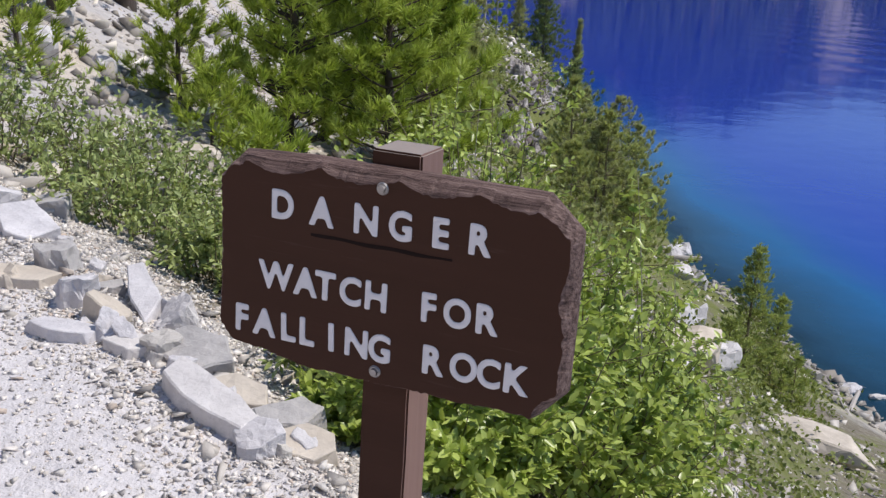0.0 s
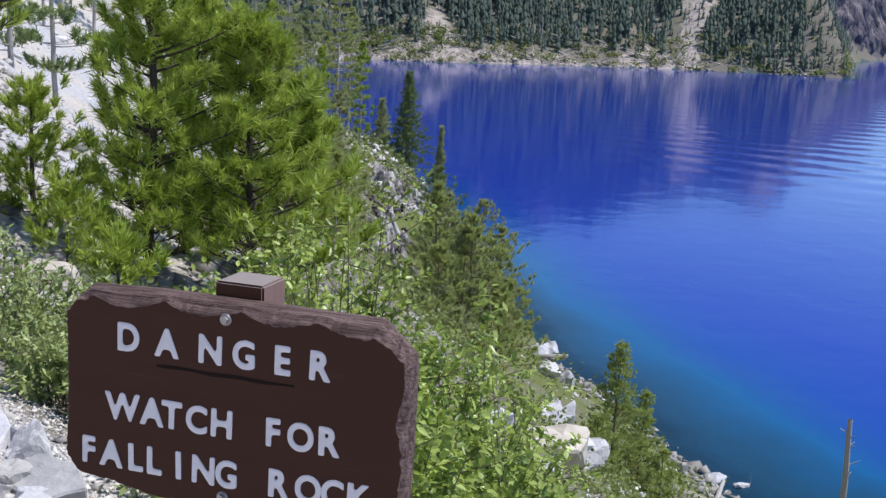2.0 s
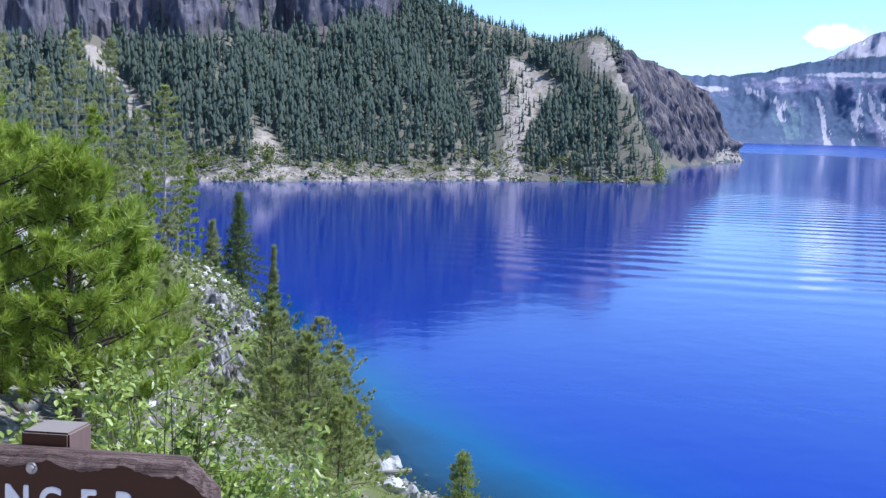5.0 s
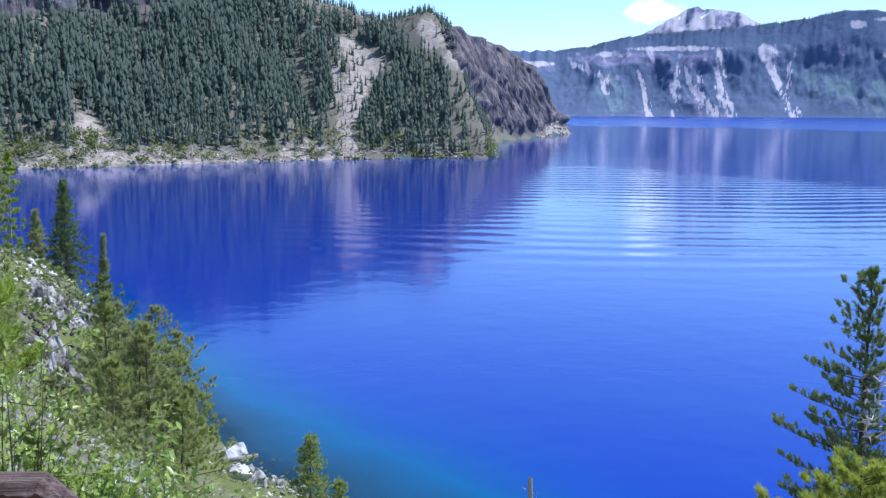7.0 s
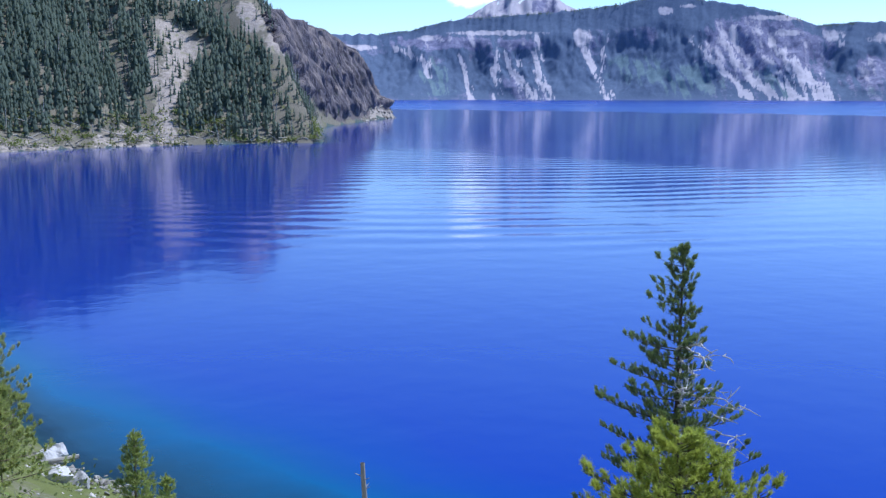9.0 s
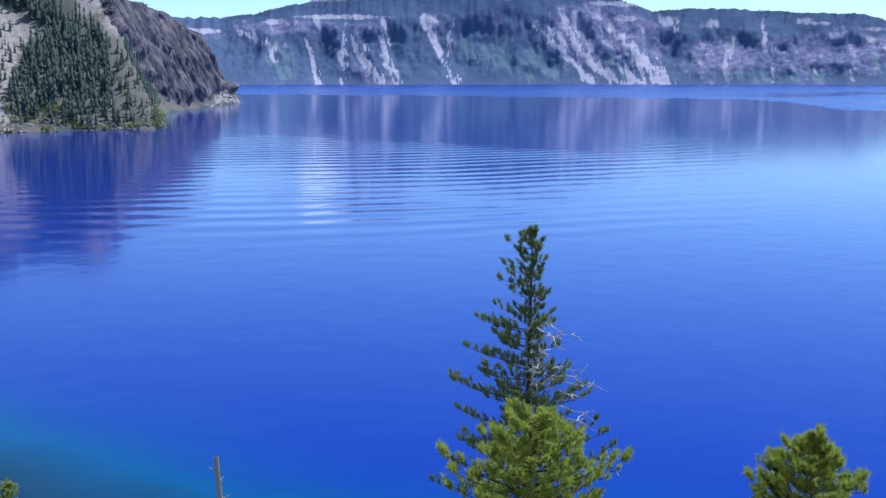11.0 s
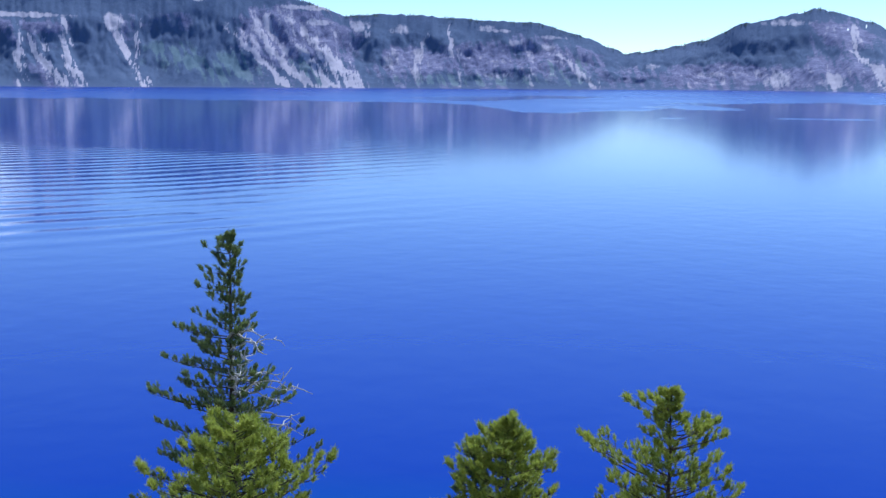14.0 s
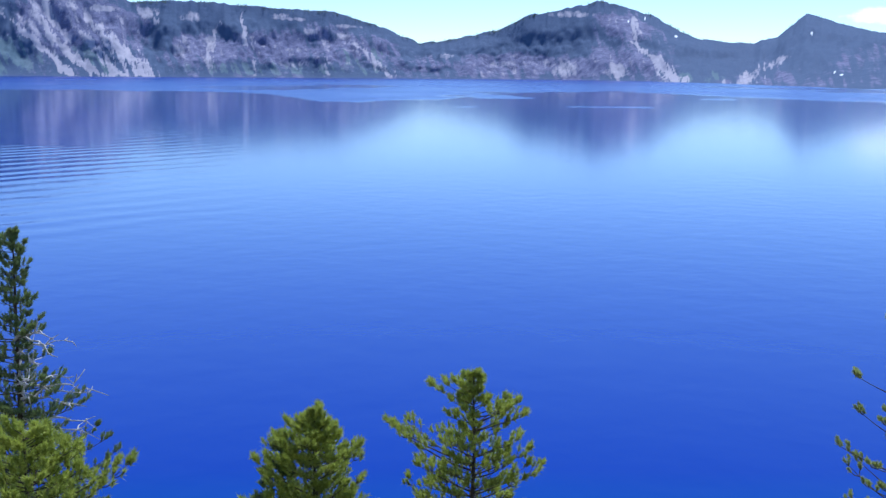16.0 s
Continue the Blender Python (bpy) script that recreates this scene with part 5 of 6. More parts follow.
def tuft_pine(name, az, dist, el, seed, needles, label, depth, near, far, step=0.42, per=5, gap=0.22, brush=(0.17, 0.010, 18), inner=0.3, lift=0.22, tall=None, bark=None, thick=0.012, group="pines below the trail", wander=0.25, arms=()):
    """A pine with upright brushes of needles along open limbs; near and far give the crown's reach to its two sides at each depth below the top."""
    rng = np.random.default_rng(seed)
    x, y = at(az, dist)
    foot = ground_z(x, y) - 0.15
    top = top_z(el, dist)
    h = top - foot
    ob = thing(name, x, y, foot, label, "tree", group)
    right, away = np.array([math.cos(radians(az)), -math.sin(radians(az)), 0]), np.array([math.sin(radians(az)), math.cos(radians(az)), 0])
    zs = np.linspace(0, h, 14)
    sway = np.cumsum(rng.normal(0, 0.02, (14, 2)), 0)
    trunk = np.column_stack([sway - sway[-1], zs])
    v, f = tubes([(trunk, h * thick * (1 - zs / h) ** 0.85 + 0.012)], 9)
    part("trunk", mesh_of("trunk", v, f, bark or M_BARK, True), None, ob)
    limbs, pos, way, size = [], [np.array([[trunk[-1, 0], trunk[-1, 1], h - k * 0.10] for k in range(3)])], [np.tile([0, 0, 1.0], (3, 1))], [np.ones(3)]
    below, end = 0.12, min(h * 0.9, tall or h)
    plan = list(arms)
    while below < end:
        a0 = rng.uniform(0, 6.28)
        for k in range(per):
            a = a0 + k * 6.283 / per + rng.normal(0, 0.3)
            lo, hi = np.interp(below, depth, near), np.interp(below, depth, far)
            c = abs(math.cos(a))
            L = (hi if math.cos(a) > 0 else lo) * c + 0.75 * (lo + hi) / 2 * (1 - c)
            plan.append((below, a, L * rng.uniform(1 - wander * 1.3, 1 + wander * 0.5)))
        below += step * rng.uniform(0.75, 1.25) * (0.55 + 0.45 * min(1.0, below / 1.5))
    for below, a, L in plan:
        z = h - below - 0.12 * L + rng.normal(0, 0.08)
        root = np.array([np.interp(z, zs, trunk[:, 0]), np.interp(z, zs, trunk[:, 1]), z])
        out = right * math.cos(a) + away * math.sin(a)
        side = np.array([-out[1], out[0], 0])
        s = np.linspace(0, 1, 6)
        bow = L * ((lift - 0.1) * s + rng.uniform(0.05, 0.3) * s * s)
        pts = root + out * (L * s)[:, None] + np.array([0, 0, 1.0]) * bow[:, None] + side * (L * rng.normal(0, 0.08) * s * s)[:, None]
        r0 = 0.010 + 0.008 * L
        limbs.append((pts, r0 * (1.05 - 0.85 * s)))
        n = max(1, int(L * (1 - inner) / gap))
        for q in range(n + 1):
            u = 1.0 if q == n else inner + (1 - inner) * (q + rng.uniform(0.1, 0.9)) / n
            b = np.array([np.interp(u, s, pts[:, j]) for j in range(3)])
            for w in ((0, 0.4, -0.4) if u > 0.92 else rng.choice([-1, 1, -0.6, 0.6], 3)):
                lat = w * rng.uniform(0.3, 1.0) * min(0.45 * L, 0.5) * (1.2 - u * 0.6)
                p = b + side * lat + out * abs(lat) * 0.5 + np.array([0, 0, 0.06 + 0.35 * abs(lat)])
                if abs(lat) > 0.05:
                    limbs.append((np.stack([b, (b + p) / 2 - np.array([0, 0, 0.03]), p]), np.array([0.5, 0.4, 0.25]) * r0))
                d = unit(np.array([0, 0, 1.0]) + out * 0.45 + side * w * 0.3 + rng.normal(0, 0.15, 3))
                m = 3
                pos.append(p + d * (np.arange(m) * brush[0] * 0.32)[:, None])
                way.append(np.tile(d, (m, 1)))
                size.append(np.full(m, rng.uniform(0.75, 1.2)))
    v, f = tubes(limbs, 4)
    tagged(part("branchwork", mesh_of("branchwork", v, f, bark or M_BARK, True), None, ob), kind="stuff")
    v, f = tufts(np.concatenate(pos), np.concatenate(way), brush[0] * np.concatenate(size), brush[1], brush[2], 0.62, rng)
    part("crown", mesh_of("crown", v, f, needles), None, ob)
    return ob


NEAR_PINE = dict(step=0.25, per=6, blade=(0.145, 0.0085), blades=12, cone=0.6, crown_from=0.12, rise=0.28, ragged=0.6, thick=0.019, brush=0.36, gaps=0.16, clump=(0.26, 0.06, 6), wave=0.16, sides=3)
SMALL_PINE = dict(NEAR_PINE, step=0.16, blade=(0.12, 0.008), crown_from=0.04, cone=0.7, clump=(0.22, 0.05, 5), gaps=0.25)
BUSHY = (0, 0.4, 1.0, 1.8, 2.8, 4.2, 6.0)
for az, dist, el, spread, seed, crown in ((-7.9, 12.2, 2.2, 1.25, 11, 3.7), (-2.7, 12.4, -1.4, 1.15, 12, 2.9), (-5.4, 14.2, -0.6, 1.0, 13, 3.2), (-0.2, 14.0, -4.9, 1.05, 14, 2.5)):
    reach = [spread * k for k in (0.12, 0.34, 0.58, 0.80, 0.95, 1.0, 0.95)]
    tuft_pine("pine_tree", az, dist, el, seed, M_PINE, "bushy young green pine on the scree bank", BUSHY, [k * (0.72 if seed == 11 else 1) for k in reach], reach, step=0.27, per=7, gap=0.27, brush=(0.165, 0.0070, 18), inner=0.25, lift=0.34, thick=0.016, group="young pines on the bank", wander=0.42, tall=crown)
for az, dist, tall, spread, seed in ((-13.6, 13.2, 1.6, 0.85, 15), (-12.0, 11.2, 1.0, 0.65, 18), (-21.4, 11.6, 1.2, 0.7, 19), (-9.4, 9.4, 0.8, 0.6, 20)):
    x, y = at(az, dist)
    conifer("pine_tree", x, y, ground_z(x, y) + tall, spread, seed, M_PINE, "small bushy pine on the pale scree", "young pines on the bank", **SMALL_PINE)
for az, dist, tall, spread, seed in ((-16.2, 17.4, 8.5, 2.0, 21), (-19.3, 14.4, 5.5, 1.7, 22), (-22.5, 17.0, 7.0, 2.1, 24), (-18.2, 21.0, 9.5, 2.3, 26)):
    x, y = at(az, dist)
    conifer("pine_tree", x, y, ground_z(x, y) + tall, spread, seed, M_PINE, "tall pine with a bare dark trunk above the trail", "young pines on the bank", **dict(NEAR_PINE, step=0.40, per=6, blades=8, blade=(0.17, 0.013), crown_from=0.13 if seed != 21 else 0.20, thick=0.020))

# the lone pine over the water and the ones below the trail
lone = tuft_pine("lakeside_pine", 47.6, 38, -7.72, 31, M_PINE_BLUE, "slender dark pine above the lake with bleached lower twigs", (0, 0.6, 1.4, 2.4, 2.9, 3.4, 3.9, 4.6, 5.2, 5.8, 6.4, 7.2, 9.0), (0.10, 0.5, 0.75, 0.85, 0.8, 1.35, 1.1, 1.7, 1.6, 2.3, 2.2, 2.8, 3.2), (0.10, 0.4, 0.5, 0.55, 0.75, 0.75, 1.0, 1.1, 1.4, 1.5, 1.9, 2.2, 2.8), step=0.36, per=6, gap=0.26, brush=(0.15, 0.013, 13), inner=0.2, lift=0.16, wander=0.5,
                 arms=((0.7, 3.1, 0.9), (1.2, 3.3, 1.0), (1.9, 3.0, 1.15), (3.3, 3.2, 1.9), (3.5, 2.9, 1.75), (4.7, 3.1, 2.35), (6.0, 3.0, 3.0), (6.1, 3.4, 2.9), (6.3, 0.1, 2.1), (5.2, 0.2, 1.45)))
rng = np.random.default_rng(66)
for k in range(16):
    z = 20.0 - 38 * math.tan(radians(12.6 + 0.36 * k)) - lone.location.z
    a = rng.uniform(-2.3, -0.7)
    L = rng.uniform(1.0, 1.6) + 0.08 * k
    s = np.linspace(0, 1, 8)
    pts = np.column_stack([math.cos(a) * L * s, math.sin(a) * L * s, z + L * (0.35 * np.sin(s * 2.6) * rng.uniform(-1, 1) - 0.1 * s)]) + rng.normal(0, 0.05, (8, 3))
    side = [(pts, 0.048 * (1.15 - s))]
    for q in range(6):
        b = pts[rng.integers(2, 8)]
        tip = b + rng.normal(0, 0.26, 3) + np.array([0.05, -0.1, 0.06])
        side.append((np.stack([b, (b + tip) / 2 + rng.normal(0, 0.04, 3), tip]), np.array([0.024, 0.018, 0.010])))
    v, f = tubes(side, 5)
    part("dead_limb", mesh_of("dead_limb", v, f, M_BLEACHED, True), None, lone, "bleached bare dead limb")
tuft_pine("young_pine", 47.9, 22, -17.5, 32, M_PINE_FRESH, "bright yellow-green bushy pine crown", (0, 0.3, 0.6, 1.0, 1.7, 3.0, 5.0), (0.3, 0.6, 0.85, 1.15, 1.7, 2.0, 2.1), (0.3, 0.6, 0.9, 1.25, 1.85, 2.2, 2.3), step=0.29, per=8, gap=0.26, brush=(0.15, 0.011, 16), inner=0.4, lift=0.34, tall=5.0, wander=0.4, arms=((0.1, 2.6, 0.55), (0.15, 0.4, 0.5)))
tuft_pine("young_pine", 62.8, 25, -17.55, 33, M_PINE_FRESH, "soft green bushy pine crown", (0, 0.37, 0.7, 1.37, 2.1, 3.2), (0.12, 0.45, 0.7, 1.1, 1.5, 2.0), (0.12, 0.45, 0.55, 0.9, 1.1, 1.6), step=0.25, per=8, gap=0.22, brush=(0.15, 0.011, 16), inner=0.25, lift=0.5, tall=4.5, wander=0.42)
tuft_pine("young_pine", 61.1, 26, -18.7, 36, M_PINE_BLUE, "small dark pine crown", (0, 0.4, 1.0, 2.0), (0.06, 0.12, 0.45, 0.9), (0.06, 0.12, 0.3, 0.5), step=0.3, per=6, gap=0.22, brush=(0.14, 0.012, 14), lift=0.45, tall=3.0)
tuft_pine("young_pine", 71.6, 24, -15.5, 34, M_PINE_FRESH, "open-crowned green pine with visible limbs", (0, 0.3, 0.6, 0.8, 1.05, 1.3, 1.6, 1.85, 2.1, 2.4, 2.9, 4.0), (0.10, 0.45, 0.5, 0.7, 0.7, 0.5, 0.6, 1.0, 1.2, 1.2, 1.3, 1.8), (0.10, 0.2, 0.4, 0.6, 0.8, 0.9, 0.7, 0.9, 1.1, 1.2, 1.6, 1.9), step=0.27, per=6, gap=0.18, brush=(0.13, 0.011, 15), inner=0.48, lift=0.40, tall=4.5, wander=0.45,
          arms=((1.95, 3.1, 2.0), (2.05, 3.3, 1.85), (2.0, 2.85, 1.7), (0.65, 3.0, 0.95), (0.35, 3.2, 0.65), (1.0, 0.1, 1.0), (1.25, 0.0, 1.15), (1.1, 0.4, 0.9), (2.3, 0.1, 1.3), (2.9, 0.0, 1.6)))
tuft_pine("young_pine", 95.1, 20, -10.5, 35, M_PINE_OLIVE, "sparse olive pine with tufted twig ends", (0, 0.6, 1.4, 2.4, 3.5), (0.1, 0.7, 1.0, 1.1, 1.5), (0.1, 0.9, 1.2, 1.3, 1.9), step=0.42, per=5, gap=0.6, brush=(0.075, 0.009, 26), inner=0.8, lift=0.3, tall=5.0)

# firs along the shore
FIR = dict(step=0.25, per=6, blade=(0.14, 0.016), blades=8, cone=1.05, crown_from=0.05, rise=-0.04, ragged=0.5, thick=0.014, brush=0.4, clump=(0.24, 0.08, 4), wave=0.1, sides=3)
for az, dist, el, spread, seed, m, label in ((18.15, 32.5, -17.0, 1.75, 41, M_FIR, "pointed green fir beside the shore"), (19.6, 33.5, -19.3, 1.2, 42, M_FIR, "small fir beside a taller one"), (17.2, 31.0, -21.0, 1.7, 43, M_FIR, "dark spreading fir low on the bank"), (20.9, 33.0, -22.4, 1.6, 44, M_FIR, "low bushy fir by the shore"),
                                             (16.3, 29.0, -22.2, 1.1, 45, M_FIR, "dark spreading fir low on the bank")):
    x, y = at(az, dist)
    conifer("fir_tree", x, y, top_z(el, dist), spread, seed, m, label, "firs by the shore", bark=M_TWIG, **FIR)
SPIRE = dict(step=0.40, per=7, blade=(0.26, 0.026), blades=8, cone=1.05, crown_from=0.10, rise=-0.02, ragged=0.6, thick=0.012, brush=0.36, clump=(0.34, 0.14, 5), wave=0.08, sides=3)


def bank_pine(az, dist, el, spread, seed, needles, label):
    """A broad open pine on the steep bank."""
    reach = [spread * k for k in (0.08, 0.42, 0.75, 1.05, 1.25, 1.3)]
    k = dist / 55
    tuft_pine("bank_pine", az, dist, el, seed, needles, label, (0, 0.6, 1.4, 2.4, 3.8, 7.0), reach, reach, step=0.42 + 0.16 * k, per=6, gap=0.42 + 0.14 * k, brush=(0.15 + 0.05 * k, 0.011 + 0.009 * k, 10), inner=0.25, lift=0.22, bark=M_TWIG, group="trees on the rocky spur", wander=0.45)


for az, dist, el, spread, seed, m, label in ((5.55, 97, -3.5, 2.3, 51, M_PINE_BLUE, "dark slender fir on the rocky spur"), (7.35, 101, -6.3, 0.8, 52, M_PINE_GREY, "thin grey dead-topped fir on the spur"), (4.1, 103, -5.0, 1.3, 53, M_PINE_GREY, "thin grey fir on the spur"),
                                             (7.3, 72, -8.6, 2.0, 54, M_PINE_BLUE, "dark pine on the spur's edge"), (9.2, 62, -11.6, 2.2, 55, M_PINE_OLIVE, "olive-green pine on the steep bank"), (8.0, 55, -11.8, 2.1, 56, M_PINE_OLIVE, "olive-green pine on the steep bank"), (10.4, 56, -13.6, 1.9, 57, M_PINE_OLIVE, "olive-green pine on the steep bank"),
                                             (6.6, 50, -12.8, 1.9, 58, M_PINE_GREY, "grey-green pine on the steep bank"), (9.0, 46, -14.2, 1.9, 59, M_PINE_OLIVE, "olive-green pine on the steep bank"), (11.3, 50, -15.4, 1.7, 60, M_PINE_OLIVE, "olive-green pine on the steep bank"), (7.4, 41, -15.5, 1.6, 61, M_PINE_GREY, "grey-green pine on the steep bank"),
                                             (4.6, 45, -13.4, 1.5, 62, M_PINE_GREY, "grey-green pine on the steep bank"), (1.9, 52, -9.6, 1.6, 63, M_PINE_GREY, "grey-green pine on the steep bank"), (1.2, 60, -6.5, 2.0, 64, M_PINE_OLIVE, "olive-green pine on the steep bank"), (10.0, 38, -17.4, 1.4, 65, M_PINE_OLIVE, "olive-green pine on the steep bank"), (11.0, 62, -12.6, 1.9, 69, M_PINE_OLIVE, "olive-green pine on the spur's edge"), (11.0, 68, -11.6, 2.0, 70, M_PINE_GREY, "grey-green pine on the spur's edge"), (11.6, 56, -14.4, 1.7, 74, M_PINE_OLIVE, "olive-green pine on the spur's edge"), (9.9, 75, -10.2, 1.9, 75, M_PINE_GREY, "grey-green pine on the spur's edge"), (10.8, 52, -15.6, 1.6, 76, M_PINE_OLIVE, "olive-green pine on the spur's edge"), (11.2, 43, -15.0, 2.1, 66, M_PINE_OLIVE, "olive-green pine on the steep bank"), (11.4, 46, -16.8, 1.6, 67, M_PINE_OLIVE, "olive-green pine on the steep bank"), (8.8, 36, -16.2, 1.8, 68, M_PINE_GREY, "grey-green pine on the steep bank")):
    x, y = at(az, dist)
    if seed in (51, 52, 53):
        conifer("bank_fir", x, y, top_z(el, dist), spread, seed, m, label, "trees on the rocky spur", bark=M_TWIG, **SPIRE)
    else:
        bank_pine(az, dist, el, spread, seed, m, label)
for az, dist, el, spread, seed, m in ((-0.9, 84, 4.1, 2.3, 71, M_PINE_GREY), (1.75, 84, 1.85, 3.2, 72, M_PINE_OLIVE), (-2.6, 80, 4.4, 2.2, 73, M_PINE_GREY), (0.4, 95, 0.6, 2.2, 74, M_PINE_GREY), (2.4, 92, -0.6, 2.0, 75, M_PINE_GREY), (-4.2, 78, 2.6, 2.2, 76, M_PINE_GREY), (-6.3, 74, 4.6, 2.4, 77, M_PINE_GREY),
                                      (-1.8, 70, 0.6, 1.9, 78, M_PINE), (3.0, 86, -2.2, 1.6, 79, M_PINE), (-8.5, 68, 5.0, 2.4, 80, M_PINE_GREY), (-10.5, 64, 5.5, 2.4, 81, M_PINE_GREY), (-13.0, 56, 5.0, 2.2, 82, M_PINE_GREY), (0.9, 74, -2.6, 1.7, 83, M_PINE), (-12.6, 34, 7.0, 2.4, 84, M_PINE_BLUE), (-14.6, 31, 8.0, 2.3, 85, M_PINE_BLUE), (-16.6, 35, 8.0, 2.5, 86, M_PINE_BLUE), (-19.0, 31, 9.0, 2.5, 87, M_PINE_BLUE)):
    reach = [spread * k for k in (0.05, 0.22, 0.36, 0.48, 0.55, 0.58)]
    tuft_pine("tall_pine", az, dist, el, seed, m, "tall thin grey-green pine with an open crown", (0, 0.8, 2.0, 3.5, 6.0, 14.0), reach, reach, step=0.62, per=5, gap=0.45, brush=(0.24, 0.022, 10), inner=0.3, lift=0.10, bark=M_BARK_GREY, thick=0.010, group="tall pines on the bank", wander=0.5)
spot = np.random.default_rng(17)
for k in range(64):
    az, dist = spot.uniform(-1.5, 11.0), spot.uniform(34, 92)
    x, y = at(az, dist)
    tall, wide = spot.uniform(2.6, 6.2), spot.uniform(0.9, 1.7)
    top = math.degrees(math.atan((ground_z(x, y) + tall - 20) / dist))
    if inland(np.array([x]), np.array([y]))[0] > 2.5 and not (2.5 < az < 6.8 and top > -12.3) and top < np.interp(az, [6.8, 7.4, 8.8, 10.2, 11.2], [-9.4, -9.0, -9.4, -12.0, -13.8]) + 20 * (az < 2.5):
        bank_pine(az, dist, top, wide, 900 + k, (M_PINE_GREY, M_PINE_OLIVE, M_PINE_OLIVE)[k % 3], ("grey-green", "olive-green", "olive-green")[k % 3] + " young pine on the steep bank")


# ---- dead wood ----
def snag(x, y, top, seed):
    rng = np.random.default_rng(seed)
    z0 = ground_z(x, y) - 0.2
    ob = thing("dead_snag", x, y, z0, "bare broken grey tree trunk by the shore", "dead tree")
    h = top - z0
    zs = np.linspace(0, h, 10)
    pts = np.column_stack([0.10 * np.sin(zs * 0.9) + 0.03 * zs, 0.06 * np.cos(zs), zs])
    v, f = tubes([(pts, 0.13 - 0.05 * zs / h)], 8)
    part("trunk", mesh_of("trunk", v, f, M_BARK_GREY, True), None, ob)
    for k in range(9):
        z = rng.uniform(0.45, 0.98) * h
        a = rng.uniform(0, 6.28)
        c = np.array([np.interp(z, zs, pts[:, 0]), np.interp(z, zs, pts[:, 1]), z])
        L = rng.uniform(0.15, 0.45)
        v, f = tubes([(np.stack([c, c + L * np.array([math.cos(a), math.sin(a), 0.5])]), np.array([0.025, 0.008]))], 5)
        part("branch_stub", mesh_of("branch_stub", v, f, M_BARK_GREY, True), None, ob)


x, y = at(30.25, 36)
snag(x, y, top_z(-19.35, 36), 5)


def log(x, y, length, radius, turn, tilt, label):
    bm = bmesh.new()
    n = 9
    rings = []
    for i in range(n):
        t = i / (n - 1)
        rings.append([bm.verts.new(((t - 0.5) * length, math.cos(k * 0.785) * radius * (1 - 0.45 * t) * (1 + 0.15 * math.sin(3 * k + i)), math.sin(k * 0.785) * radius * (1 - 0.45 * t))) for k in range(8)])
    for a, b in zip(rings, rings[1:]):
        for k in range(8):
            bm.faces.new((a[k], a[(k + 1) % 8], b[(k + 1) % 8], b[k]))
    bm.faces.new(rings[0][::-1])
    bm.faces.new(rings[-1])
    bmesh.ops.recalc_face_normals(bm, faces=bm.faces)
    me = bpy.data.meshes.new("driftwood_log")
    bm.to_mesh(me)
    bm.free()
    me.materials.append(M_BARK_GREY)
    ob = new("driftwood_log", me)
    ob.matrix_world = pose(x, y, max(ground_z(x, y), 0) + radius * 0.8, 0, tilt, turn)
    tagged(ob, label, "log", "driftwood on the shore")


for row in ((16.6, 43.0, 3.2, 0.16, 100, 6), (13.6, 57.2, 3.6, 0.14, 170, 2), (17.6, 39.4, 4.2, 0.15, 62, 4), (16.9, 38.6, 3.4, 0.12, 78, 8), (17.9, 37.4, 3.0, 0.13, 40, 5), (16.0, 45.2, 2.4, 0.12, 130, 6)):
    log(*row, "bleached driftwood log lying on shore stones")

# ---- shrubs ----
for az, dist, height, radius, seed, label in ((4.5, 3.7, 1.05, 0.75, 91, "leafy green shrub behind the sign"), (9.4, 4.2, 1.15, 0.70, 92, "leafy green shrub below the trail"), (7.5, 5.2, 1.75, 0.80, 93, "tall leafy green shrub below the trail"), (12.6, 5.0, 0.80, 0.40, 94, "leafy green shrub below the trail"),
                                              (3.0, 5.4, 1.75, 0.65, 95, "tall leafy green shrub behind the sign"), (15.5, 4.0, 0.40, 0.5, 96, "low leafy green shrub below the trail"), (11.8, 6.2, 1.75, 0.6, 97, "tall leafy green shrub below the trail"), (-1.0, 4.6, 0.9, 0.5, 98, "leafy green shrub behind the sign"), (0.5, 3.2, 0.45, 0.45, 99, "low leafy shrub at the post's foot"),
                                              (6.2, 6.6, 1.5, 0.8, 110, "leafy green shrub on the bank"), (10.0, 7.4, 1.3, 0.9, 111, "leafy green shrub on the bank"), (1.0, 7.6, 1.2, 0.8, 112, "leafy green shrub on the bank")):
    x, y = at(az, dist)
    shrub("leafy_shrub", x, y, height, radius, seed, M_LEAF, label, (0.052, 0.0135), 60, 122, "leafy shrubs by the sign")
for az, dist, height, radius, seed in ((-7.4, 5.0, 0.70, 0.42, 108), (-3.4, 3.7, 0.45, 0.34, 109), (-18.8, 7.0, 0.80, 0.75, 101), (-14.0, 7.2, 0.85, 0.7, 102), (-22.8, 7.4, 0.8, 0.7, 103), (-10.4, 6.4, 0.7, 0.5, 104), (-16.3, 5.9, 0.6, 0.55, 105), (-11.7, 5.2, 0.5, 0.45, 106), (-26.0, 7.0, 0.8, 0.8, 107)):
    x, y = at(az, dist)
    shrub("willow_shrub", x, y, height, radius, seed, M_LEAF_FINE, "fine-leaved grey-green shrub beside the trail", (0.046, 0.011), 44, 58, "willow shrubs along the trail")


